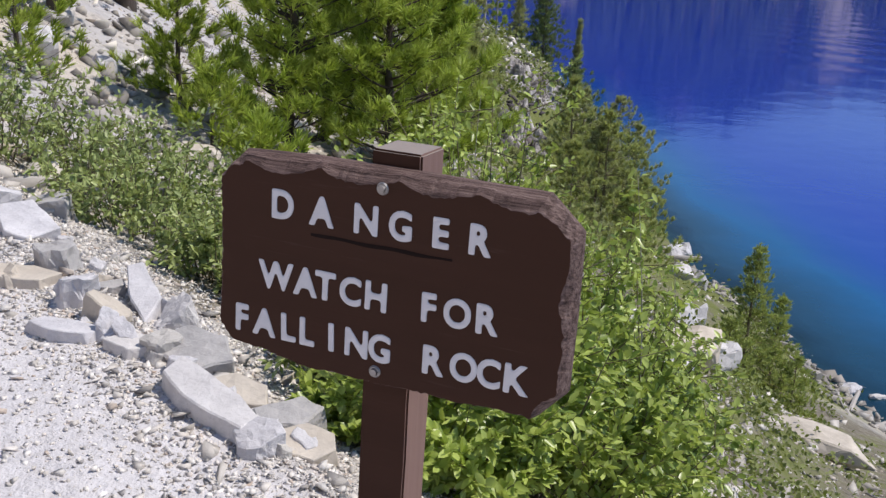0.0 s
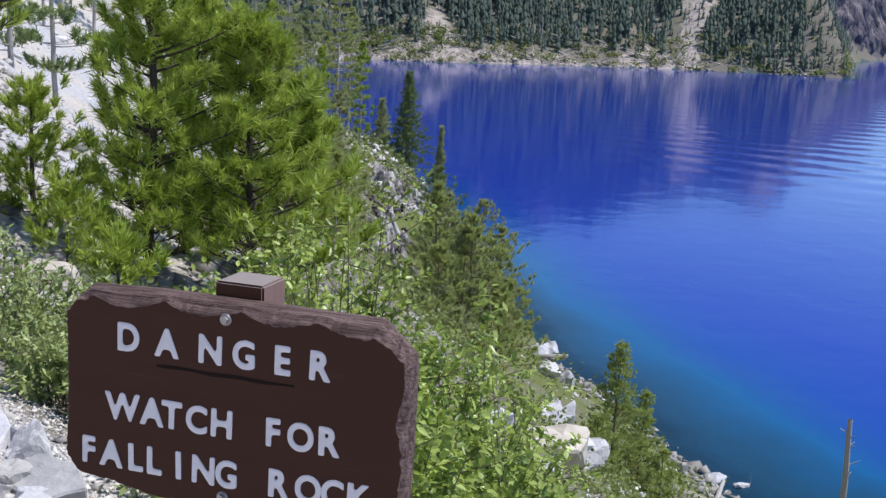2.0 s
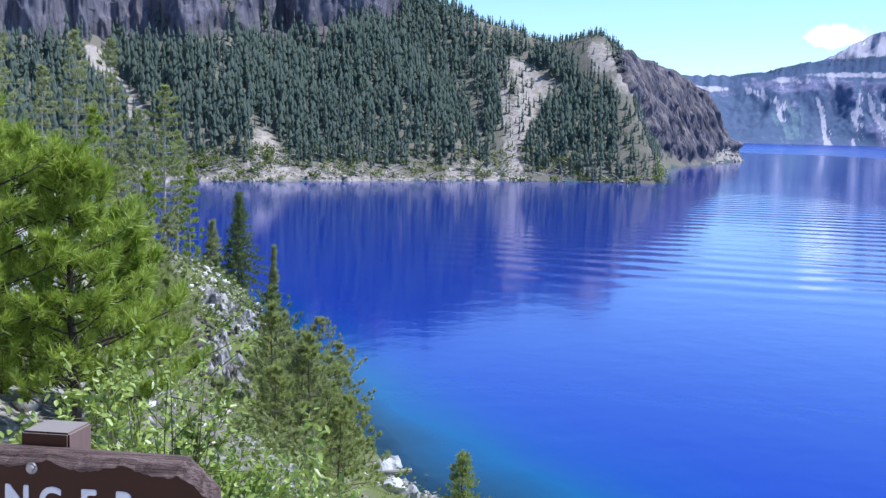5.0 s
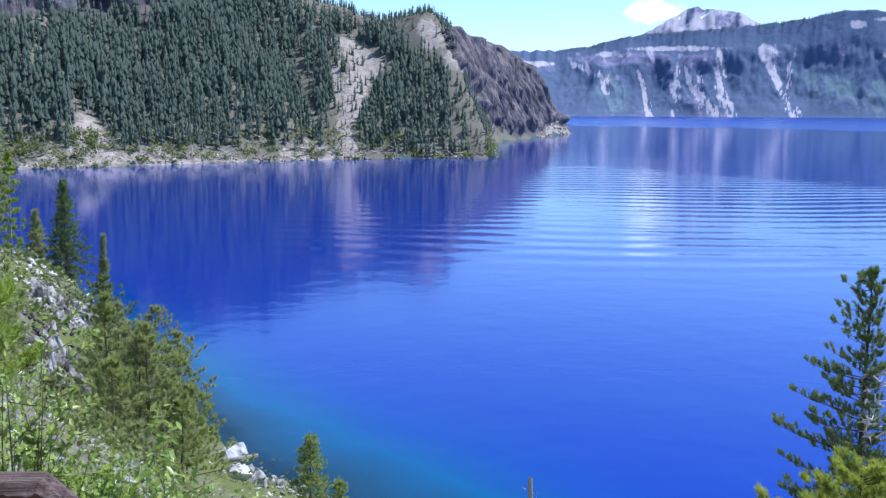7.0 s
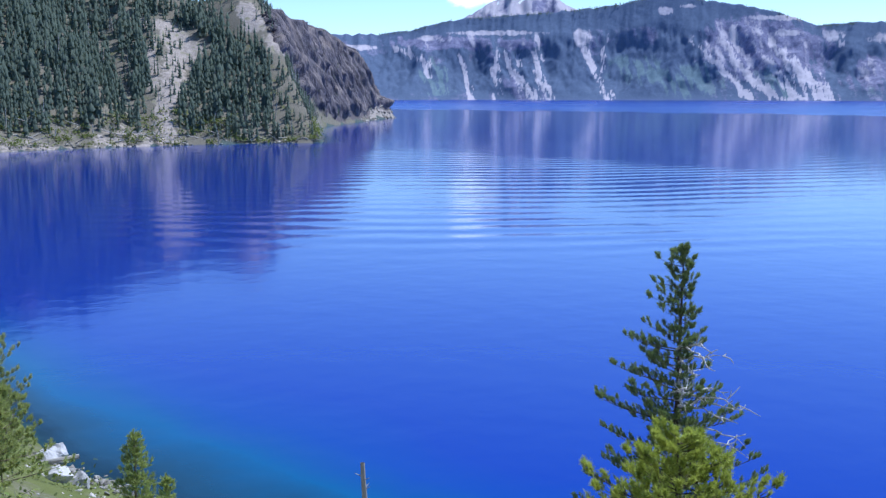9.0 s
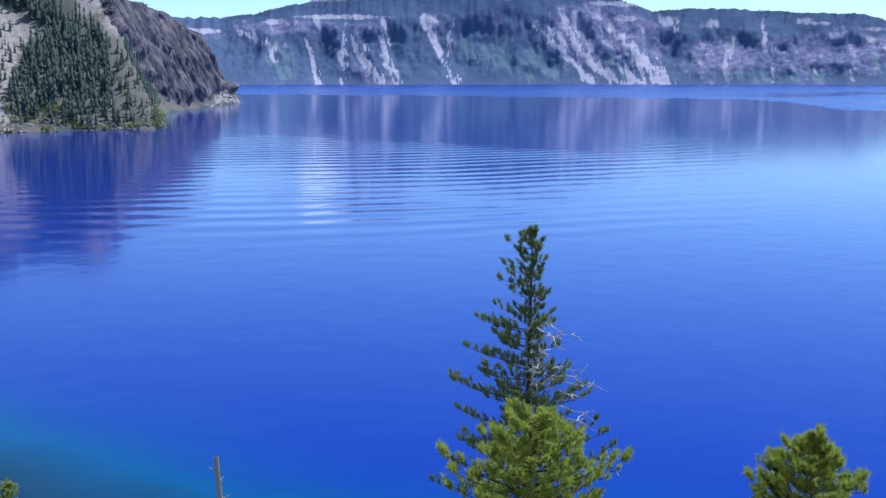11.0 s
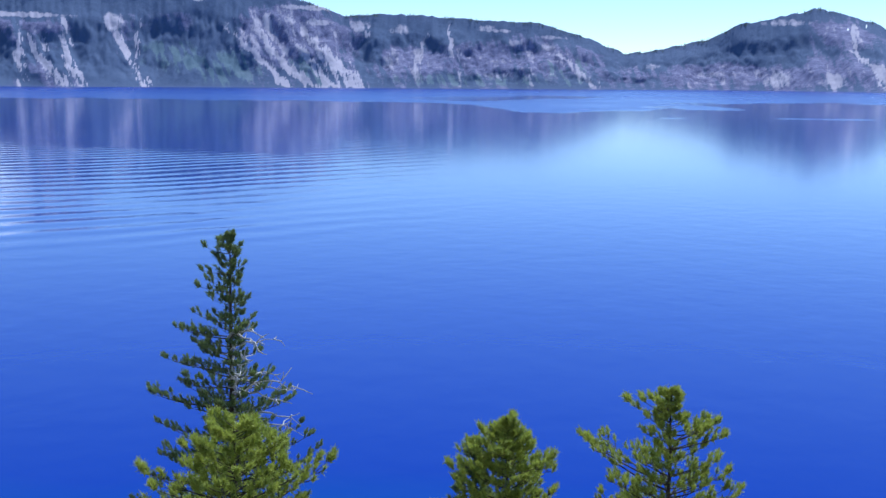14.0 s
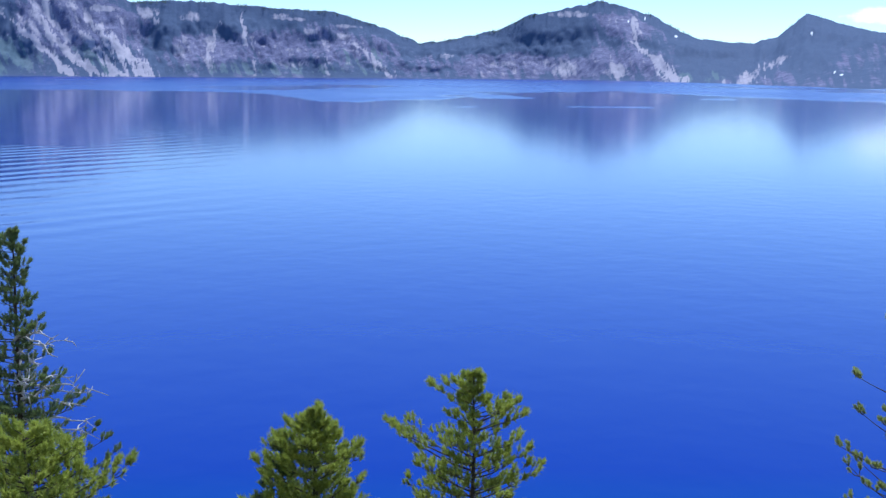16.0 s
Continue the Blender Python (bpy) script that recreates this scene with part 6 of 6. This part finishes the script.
def shoot(az, dist, el, seed):
    """A tall single shoot that stands above the shrubs."""
    rng = np.random.default_rng(seed)
    x, y = at(az, dist)
    z0 = ground_z(x, y)
    h = top_z(el, dist) - z0
    ob = thing("tall_shoot", x, y, z0 - 0.05, "slender leafy shoot above the shrubs", "shrub", "tall shoots by the sign")
    s = np.linspace(0, 1, 9)
    pts = np.column_stack([0.14 * np.sin(s * 2.2 + seed), 0.1 * np.cos(s * 2 + seed) - 0.1, h * s])
    v, f = tubes([(pts, 0.007 * (1.15 - s))], 5)
    part("stem", mesh_of("stem", v, f, M_BARK_GREY if seed % 2 else M_TWIG, True), None, ob)
    n = 95
    u = 1 - 0.65 * rng.random(n) ** 1.3
    p = np.column_stack([np.interp(u, s, pts[:, k]) for k in range(3)]) + rng.normal(0, 0.045, (n, 3))
    v, f = leaf_arrays(p, unit(rng.normal(0, 1, (n, 3)) + np.array([0, 0, 0.5])), 0.058, 0.0125, rng, 0.05)
    part("foliage", mesh_of("foliage", v, f, M_LEAF), None, ob)


for row in ((10.9, 5.0, -13.6, 1), (12.4, 5.2, -16.0, 2), (3.6, 6.0, -10.2, 3), (4.4, 6.2, -11.2, 4), (2.4, 6.0, -11.8, 5), (9.6, 5.4, -14.8, 6), (12.9, 5.6, -17.5, 7), (6.2, 5.6, -13.5, 8), (1.2, 6.4, -11.0, 9)):
    shoot(*row)


def scrub():
    """Low clumps over the steep bank."""
    rng = np.random.default_rng(77)
    pos = []
    for k in range(960):
        r, a = (rng.uniform(67, 96), radians(rng.normal(4.6, 1.5))) if k < 50 else (rng.uniform(8, 75), radians(rng.uniform(-6, 24))) if k < 400 else (rng.uniform(6.5, 28), radians(rng.uniform(0, 36))) if k < 700 else (rng.uniform(4.5, 34), radians(rng.uniform(36, 125)))
        x, y = math.sin(a) * r, math.cos(a) * r
        z, d = land_height(np.array([x]), np.array([y]))
        if d[0] < (0.3 if y > 52 else 1.5):
            continue
        rad = rng.uniform(0.3, 0.9) * (0.7 + r / 80)
        m = 36
        q = rng.normal(0, 0.5, (m, 3)) * rad
        q[:, 2] = np.abs(q[:, 2]) * 0.8
        pos.append(np.column_stack([x + q[:, 0], y + q[:, 1], q[:, 2] - 0.05 + land_height(x + q[:, 0], y + q[:, 1])[0]]))
    pos = np.concatenate(pos)
    dist = np.hypot(pos[:, 0], pos[:, 1])
    v, f = leaf_arrays(pos, unit(rng.normal(0, 1, (len(pos), 3)) + np.array([0, 0, 0.6])), 0.05 + dist * 0.0035, 0.014 + dist * 0.0013, rng)
    tagged(new("scrub", mesh_of("scrub", v, f, M_SCRUB)), "low olive-green scrub over the steep bank", "scrub", kind="stuff")


scrub()


# ---- the woods round the cove ----
def far_tree(rng, layers=6, sides=5):
    vs, fs, at0 = [], [], 0
    for k in range(layers):
        t = k / layers
        z0, z1 = 0.06 + 0.90 * t, min(1.0, 0.06 + 0.90 * t + 0.34 * (1 - 0.35 * t))
        r = 0.125 * (1 - t) ** 0.7 + 0.018
        a = rng.uniform(0, 6.28) + np.arange(sides) * 6.283 / sides
        rr = r * rng.uniform(0.45, 1.3, sides)
        ring = np.column_stack([np.cos(a) * rr, np.sin(a) * rr, z0 - rng.uniform(-0.02, 0.05, sides)])
        vs += [ring, [[0, 0, z1]]]
        i = np.arange(sides) + at0
        fs.append(np.column_stack([i, np.roll(i, -1), np.full(sides, at0 + sides)]))
        at0 += sides + 1
    a = np.arange(4) * 1.571
    vs += [np.column_stack([np.cos(a) * 0.02, np.sin(a) * 0.02, a * 0 - 0.06]), [[0, 0, 0.5]]]
    i = np.arange(4) + at0
    fs.append(np.column_stack([i, np.roll(i, -1), np.full(4, at0 + 4)]))
    return np.concatenate(vs), np.concatenate(fs)


def woods(name, pts, tall, seed, material, label, wide=1.0, lean=0.02):
    rng = np.random.default_rng(seed)
    temps = [far_tree(rng, int(rng.integers(3, 5))) for _ in range(14)]
    vs, fs, at0 = [], [], 0
    for p, h in zip(pts, tall):
        v, f = temps[rng.integers(14)]
        a = rng.uniform(0, 6.28)
        m = np.array([[math.cos(a), -math.sin(a), rng.normal(0, lean)], [math.sin(a), math.cos(a), rng.normal(0, lean)], [0, 0, 1]])
        w = wide * rng.uniform(0.7, 1.3)
        vs.append((v * np.array([w, w, 1]) * h) @ m.T + p)
        fs.append(f + at0)
        at0 += len(v)
    return tagged(new(name, mesh_of(name, np.concatenate(vs), np.concatenate(fs), material, True)), label, "woods", kind="stuff")


def crag_line(az):
    """Foot of the skyline cliffs, as degrees above the trail."""
    return np.interp(az, [-6, 0, 5, 10.4, 14], [4.2, 4.6, 4.9, 5.7, 6.3])


def cove_woods():
    rng = np.random.default_rng(31)
    n = 96000
    x, y = rng.uniform(-140, 500, n), rng.uniform(330, 960, n)
    z, d = land_height(x, y)
    az, r = np.degrees(np.arctan2(x, y)), np.hypot(x, y)
    keep = (d > np.where(az > 22, 3, 9)) & (d < 190) & (az > -14) & (az < 30.6)
    bare = np.where(keep, chute(az, r, z), 0)
    dens = 0.97 - 0.66 * smooth(0.18, 0.45, bare) - 0.25 * smooth(0.76, 0.9, bare)
    dens *= 1 - 0.74 * headland_rock(az, r, z)
    dens *= 0.10 + 0.90 * smooth(8, 17, d + 14 * smooth(19.5, 22, az) + 5 * value_noise(x / 14, y / 14, 45))
    el = np.degrees(np.arctan2(z - 20, r))
    gap_line = np.interp(az, [22.6, 23.0, 24.7, 25.9, 26.3], [4.6, 4.3, 3.9, 2.7, 2.4])
    dens *= 1 - 0.85 * smooth(-1.3, -0.9, el - gap_line) * smooth(0.12, 0.0, el - gap_line) * smooth(22.6, 23.2, az) * smooth(26.3, 25.9, az)
    dens *= 1 - 0.93 * smooth(-1.1, -0.7, el - crag_line(az)) * smooth(15, 13.5, az)
    keep &= rng.random(n) < dens * (0.88 - 0.20 * smooth(12, 17, az) - 0.06 * smooth(21.8, 23.5, az) * smooth(29, 27, az) * smooth(0, 25, z) - 0.16 * smooth(16.0, 17.2, az) * smooth(19.0, 18.0, az))
    x, y, z = x[keep], y[keep], z[keep]
    h = np.clip(rng.normal(9.2, 2.6, len(x)), 3.5, 15.5) * (1 - 0.4 * smooth(25, 27, az[keep])) * (0.72 + 0.28 * smooth(12, 40, d[keep])) * (1 - 0.55 * smooth(0.15, 0.5, bare[keep]))
    h *= 1 - 0.60 * smooth(0.80, 0.96, z / np.interp(az[keep], RIDGE_AZ, RIDGE_Z)) * smooth(15.5, 18.5, az[keep])
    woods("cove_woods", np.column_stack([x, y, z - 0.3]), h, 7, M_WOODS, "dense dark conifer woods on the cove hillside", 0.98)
    pick = rng.choice(len(x), 420, replace=False)
    paths = []
    for k in pick:
        if z[k] > 45 and rng.random() < 0.6:
            continue
        hh = rng.uniform(4, 9)
        lean2 = rng.normal(0, 0.6, 2)
        b = np.array([x[k] + 1.5, y[k] - 2.5, z[k] - 1.5])
        paths.append((np.stack([b, b + np.array([lean2[0], lean2[1], hh])]), np.array([0.22, 0.09])))
    for k in range(90):
        xx = rng.uniform(20, 210)
        yy = np.interp(xx, [20, 97, 150, 214], [378, 402, 413, 402]) + rng.uniform(3, 16)
        zz = float(land_height(np.array([xx]), np.array([yy]))[0][0])
        a = rng.uniform(0, 6.28)
        L2 = rng.uniform(4, 9)
        paths.append((np.stack([[xx, yy, zz + 0.4], [xx + math.cos(a) * L2, yy + math.sin(a) * L2 * 0.6, zz + 0.6 + rng.uniform(0, 2.5)]]), np.array([0.24, 0.10])))
    v, f = tubes(paths, 4)
    tagged(new("dead_trunks", mesh_of("dead_trunks", v, f, M_BARK_GREY)), "bleached dead trunks standing and fallen in the woods", "dead wood", kind="stuff")
    # shrubs and stones on the cove's shore
    m = 760
    k = rng.uniform(20, 27.99, m)
    i = k.astype(int)
    q = np.array(SHORE)
    p = q[i] + (q[i + 1] - q[i]) * (k - i)[:, None]
    off = rng.uniform(2, 22, m)
    x, y = p[:, 0] - off * 0.15 + rng.normal(0, 1, m), p[:, 1] + off
    z, d = land_height(x, y)
    ok = (d > 2) & ((np.degrees(np.arctan2(x, y)) < 23.5) | (d < 5))
    x, y, z = x[ok], y[ok], z[ok]
    c = np.repeat(np.column_stack([x, y, z]), 26, 0) + np.abs(rng.normal(0, 1, (len(x) * 26, 3))) * np.array([1, 1, 0.9]) * np.sign(np.column_stack([rng.normal(size=len(x) * 26), rng.normal(size=len(x) * 26), np.ones(len(x) * 26)]))
    v, f = leaf_arrays(c, unit(rng.normal(0, 1, c.shape) + np.array([0, 0, 0.5])), 0.8, 0.33, rng)
    tagged(new("cove_scrub", mesh_of("cove_scrub", v, f, M_SCRUB)), "olive scrub along the cove's stony shore", "scrub", kind="stuff")
    m = 2600
    k = np.where(rng.random(m) < 0.72, rng.uniform(19, 29, m), rng.uniform(30, 34.99, m))
    i = k.astype(int)
    p = q[i] + (q[i + 1] - q[i]) * (k - i)[:, None] + rng.normal(0, 1.2, (m, 2))
    off = np.abs(rng.normal(0, 5, m))
    x, y = p[:, 0], p[:, 1] + off
    z, d = land_height(x, y)
    ok = d > 0
    size = np.clip(rng.lognormal(-0.2, 0.5, m), 0.4, 2.6)
    size = size * np.where(y > 690, 2.2, 1.0)
    scatter("cove_stones", np.column_stack([x, y, z + 0.1])[ok], size[ok], 9, M_STONES_GREY, "grey boulders along the cove's shore", "rocks", 0.8)


cove_woods()


def cliff_material(name, dark, light, buff):
    n = Nodes(name, 0.92, 0.15)
    tall, fine = n.noise(0.30, 7, 0.72, (1, 1, 0.16)), n.noise(1.1, 6, 0.7, (1, 1, 0.35))
    c = n.mix(n.ramp(tall, (0.36, 0.0), (0.64, 1.0)), dark, light)
    c = n.mix(n.math("MULTIPLY", fine, 0.45), c, (0.14, 0.115, 0.12))
    c = n.mix(n.ramp(n.noise(0.07, 5, 0.65), (0.48, 0.0), (0.62, buff)), c, (0.42, 0.34, 0.30))
    c = n.mix(n.ramp(n.noise(0.16, 6, 0.7), (0.60, 0.0), (0.68, 0.7)), c, (0.085, 0.10, 0.045))
    n.bump(n.math("ADD", tall, fine), 0.9, 0.8)
    return n.done(c)


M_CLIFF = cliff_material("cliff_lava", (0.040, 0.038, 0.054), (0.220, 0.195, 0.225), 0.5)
# skyline copy of the cliff, tinted blue to stand in for distance haze
M_HAZED_CLIFF = cliff_material("hazed_skyline_lava", (0.048, 0.047, 0.072), (0.27, 0.25, 0.30), 0.15)


def ridged(a, b, seed):
    return 1 - 2 * np.abs(value_noise(a, b, seed))


def flutes(s, z, seed):
    """How far buttresses and ribs stand proud of a cliff."""
    return 3.2 * ridged(s / 13, z / 60, seed) + 1.9 * ridged(s / 4.6 + 0.05 * z, z / 26, seed + 1) + 1.0 * ridged(s / 1.9, z / 9, seed + 2) + 0.8 * np.floor(3 * value_noise(s / 8, z / 7, seed + 3)) / 3


def grid_mesh(name, x, y, z, material):
    n, m = x.shape
    i = np.arange(n * m).reshape(n, m)
    f = np.stack([i[:-1, :-1], i[1:, :-1], i[1:, 1:], i[:-1, 1:]], -1).reshape(-1, 4)
    return mesh_of(name, np.stack([x, y, z], -1).reshape(-1, 3), f, material)


def headland_cliff():
    """The dark fluted lava face that falls from the ridge to the lake."""
    q = np.array(SHORE[SHORE.index((214, 402)):SHORE.index((505, 870)) + 1], float)
    arc = np.concatenate([[0], np.cumsum(np.hypot(*np.diff(q, axis=0).T))])
    s = np.arange(0, arc[-1], 1.15)
    p = np.column_stack([np.interp(s, arc, q[:, k]) for k in range(2)])
    t = unit(np.gradient(p, axis=0))
    t = unit(np.column_stack([np.convolve(np.pad(t[:, k], 12, "edge"), np.ones(25) / 25, "valid") for k in range(2)]))
    nrm = np.column_stack([-t[:, 1], t[:, 0]])
    d = np.arange(0.5, 40, 0.75)
    x, y = p[:, :1] + nrm[:, :1] * d, p[:, 1:] + nrm[:, 1:] * d
    z, _ = land_height(x, y)
    S = np.broadcast_to(s[:, None], x.shape)
    mask = headland_rock(np.degrees(np.arctan2(x, y)), np.hypot(x, y), z) * smooth(0.5, 4, z)
    out = mask * (1.35 * flutes(S, z, 301) * smooth(0, 12, z) - 0.6) * smooth(1.0, 0.93, S / arc[-1]) - (1 - mask) * 2.5
    x, y = x - nrm[:, :1] * out, y - nrm[:, 1:] * out
    z = z + mask * 1.2 * ridged(S / 5, z / 8, 311) - (1 - mask) * 4
    tagged(new("headland_cliff", grid_mesh("headland_cliff", x, y, z, M_CLIFF)), "dark purple-grey fluted lava cliff falling to the lake", "cliff", kind="structure")


def skyline_cliff():
    """The dark cliff band along the top of the cove's hill."""
    az = np.arange(-12, 14.6, 0.075)
    rr = np.arange(380, 720, 2.0)
    A, R = np.meshgrid(np.radians(az), rr, indexing="ij")
    z, _ = land_height(np.sin(A) * R, np.cos(A) * R)
    high = np.degrees(np.arctan2(z - 20, R)) > (crag_line(az) - 0.45 + 0.25 * np.sin(az * 1.9))[:, None]
    k = np.where(high.any(1), high.argmax(1), len(rr) - 1)
    r0, z0 = rr[k], z[np.arange(len(az)), k]
    r0 = np.convolve(np.pad(r0, 4, "edge"), np.ones(9) / 9, "valid")
    z0 = np.convolve(np.pad(z0, 4, "edge"), np.ones(9) / 9, "valid")
    top = 24 + 11 * value_noise(az / 2.3, az * 0, 321) + 5 * value_noise(az / 0.7, az * 0, 322)
    top = top * smooth(14.6, 12.5, az)
    v = np.linspace(0, 1, 46)
    s = az * 8.7
    h = np.minimum(v / 0.88, 1)[None] * top[:, None]
    S = np.broadcast_to(s[:, None], h.shape)
    back = 0.30 * h + np.maximum(v - 0.88, 0)[None] * 160
    R = r0[:, None] + back - flutes(S, h, 331) * 1.1
    a = np.radians(az)[:, None]
    z = z0[:, None] - 5 + h + 1.5 * ridged(S / 4, h / 6, 341) * (v > 0.1)
    tagged(new("skyline_cliff", grid_mesh("skyline_cliff", np.sin(a) * R, np.cos(a) * R, z, M_HAZED_CLIFF)), "dark purple-grey cliff band above the cove woods", "cliff", kind="structure")


def crag_blocks():
    """Loose lava blocks where the woods thin out below the headland's ridge."""
    rng = np.random.default_rng(41)
    m = 40000
    px, py = rng.uniform(190, 330, m), rng.uniform(400, 560, m)
    pz, pd = land_height(px, py)
    paz, pr = np.degrees(np.arctan2(px, py)), np.hypot(px, py)
    ok = (pd > 3) & (pd < 70) & (rng.random(m) < 0.12 * headland_rock(paz, pr, pz) * (1 - 0.9 * np.clip(chute(paz, pr, pz), 0, 1)))
    pts = np.column_stack([px, py, pz + 0.3])[ok][:1300]
    scatter("crag_blocks", pts, np.clip(rng.lognormal(0.55, 0.5, len(pts)), 0.6, 5.0), 43, M_LAVA, "dark lava blocks and ribs on the headland's slope", "rocks", 1.2)


headland_cliff()
skyline_cliff()
crag_blocks()


def rim_woods():
    rng = np.random.default_rng(51)
    n = 1500
    az = rng.uniform(31, 95, n)
    keep = (fbm(az * 1.3, az * 0, 3, 9) > -0.25)
    az = az[keep]
    r = 4485 + rng.uniform(-25, 12, len(az))
    z = rim_top(az) - rng.uniform(6, 14, len(az))
    a = np.radians(az)
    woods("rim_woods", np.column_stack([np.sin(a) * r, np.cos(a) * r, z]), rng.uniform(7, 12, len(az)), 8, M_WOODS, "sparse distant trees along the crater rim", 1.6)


rim_woods()


# ---- clouds ----
def cloud_material(seed):
    n = Nodes("cloud", 1.0, 0.0)
    co = n.add("ShaderNodeTexCoord").outputs["Generated"]
    sep = n.add("ShaderNodeSeparateXYZ", Vector=co)
    dx = n.math("MULTIPLY", n.math("SUBTRACT", sep.outputs[0], 0.5), 2.0)
    dz = n.math("MULTIPLY", n.math("SUBTRACT", sep.outputs[2], 0.45), 2.1)
    r = n.math("SQRT", n.math("ADD", n.math("MULTIPLY", dx, dx), n.math("MULTIPLY", dz, dz)))
    mp = n.add("ShaderNodeMapping", Vector=co)
    mp.inputs["Scale"].default_value, mp.inputs["Location"].default_value = (3.2, 1, 1.6), (seed, 0, seed)
    ns = n.add("ShaderNodeTexNoise", Vector=mp.outputs[0], Scale=1.6, Detail=5.0, Roughness=0.6).outputs[0]
    fac = n.ramp(n.math("ADD", n.math("SUBTRACT", 1.0, r), n.math("SUBTRACT", ns, 0.6)), (0.05, 0.0), (0.55, 0.85))
    # the card glows by itself, in place of sunlight on the cloud
    em = n.add("ShaderNodeEmission")
    em.inputs[0].default_value, em.inputs[1].default_value = (0.95, 0.97, 1.0, 1), 1.9
    clear, mixer = n.add("ShaderNodeBsdfTransparent"), n.add("ShaderNodeMixShader")
    n.put(mixer.inputs[0], fac)
    n.t.links.new(clear.outputs[0], mixer.inputs[1])
    n.t.links.new(em.outputs[0], mixer.inputs[2])
    n.t.links.new(mixer.outputs[0], n.t.nodes["Material Output"].inputs[0])
    return n.m


def cloud(az, el, wide, tall, seed):
    r = 4940
    a = radians(az)
    v = [(-wide / 2, 0, -tall / 2), (wide / 2, 0, -tall / 2), (wide / 2, 0, tall / 2), (-wide / 2, 0, tall / 2)]
    ob = new("backdrop_cloud", mesh_of("cloud", v, [[0, 1, 2, 3]], cloud_material(seed)))
    ob.matrix_world = pose(math.sin(a) * r, math.cos(a) * r, 20 + r * math.tan(radians(el)), 0, 0, -az)
    ob.visible_shadow = False
    tagged(ob, "small soft white cloud low in the sky", "cloud", kind="structure")


cloud(36.0, 5.2, 330, 140, 1.3)
cloud(91.6, 3.0, 420, 110, 4.1)
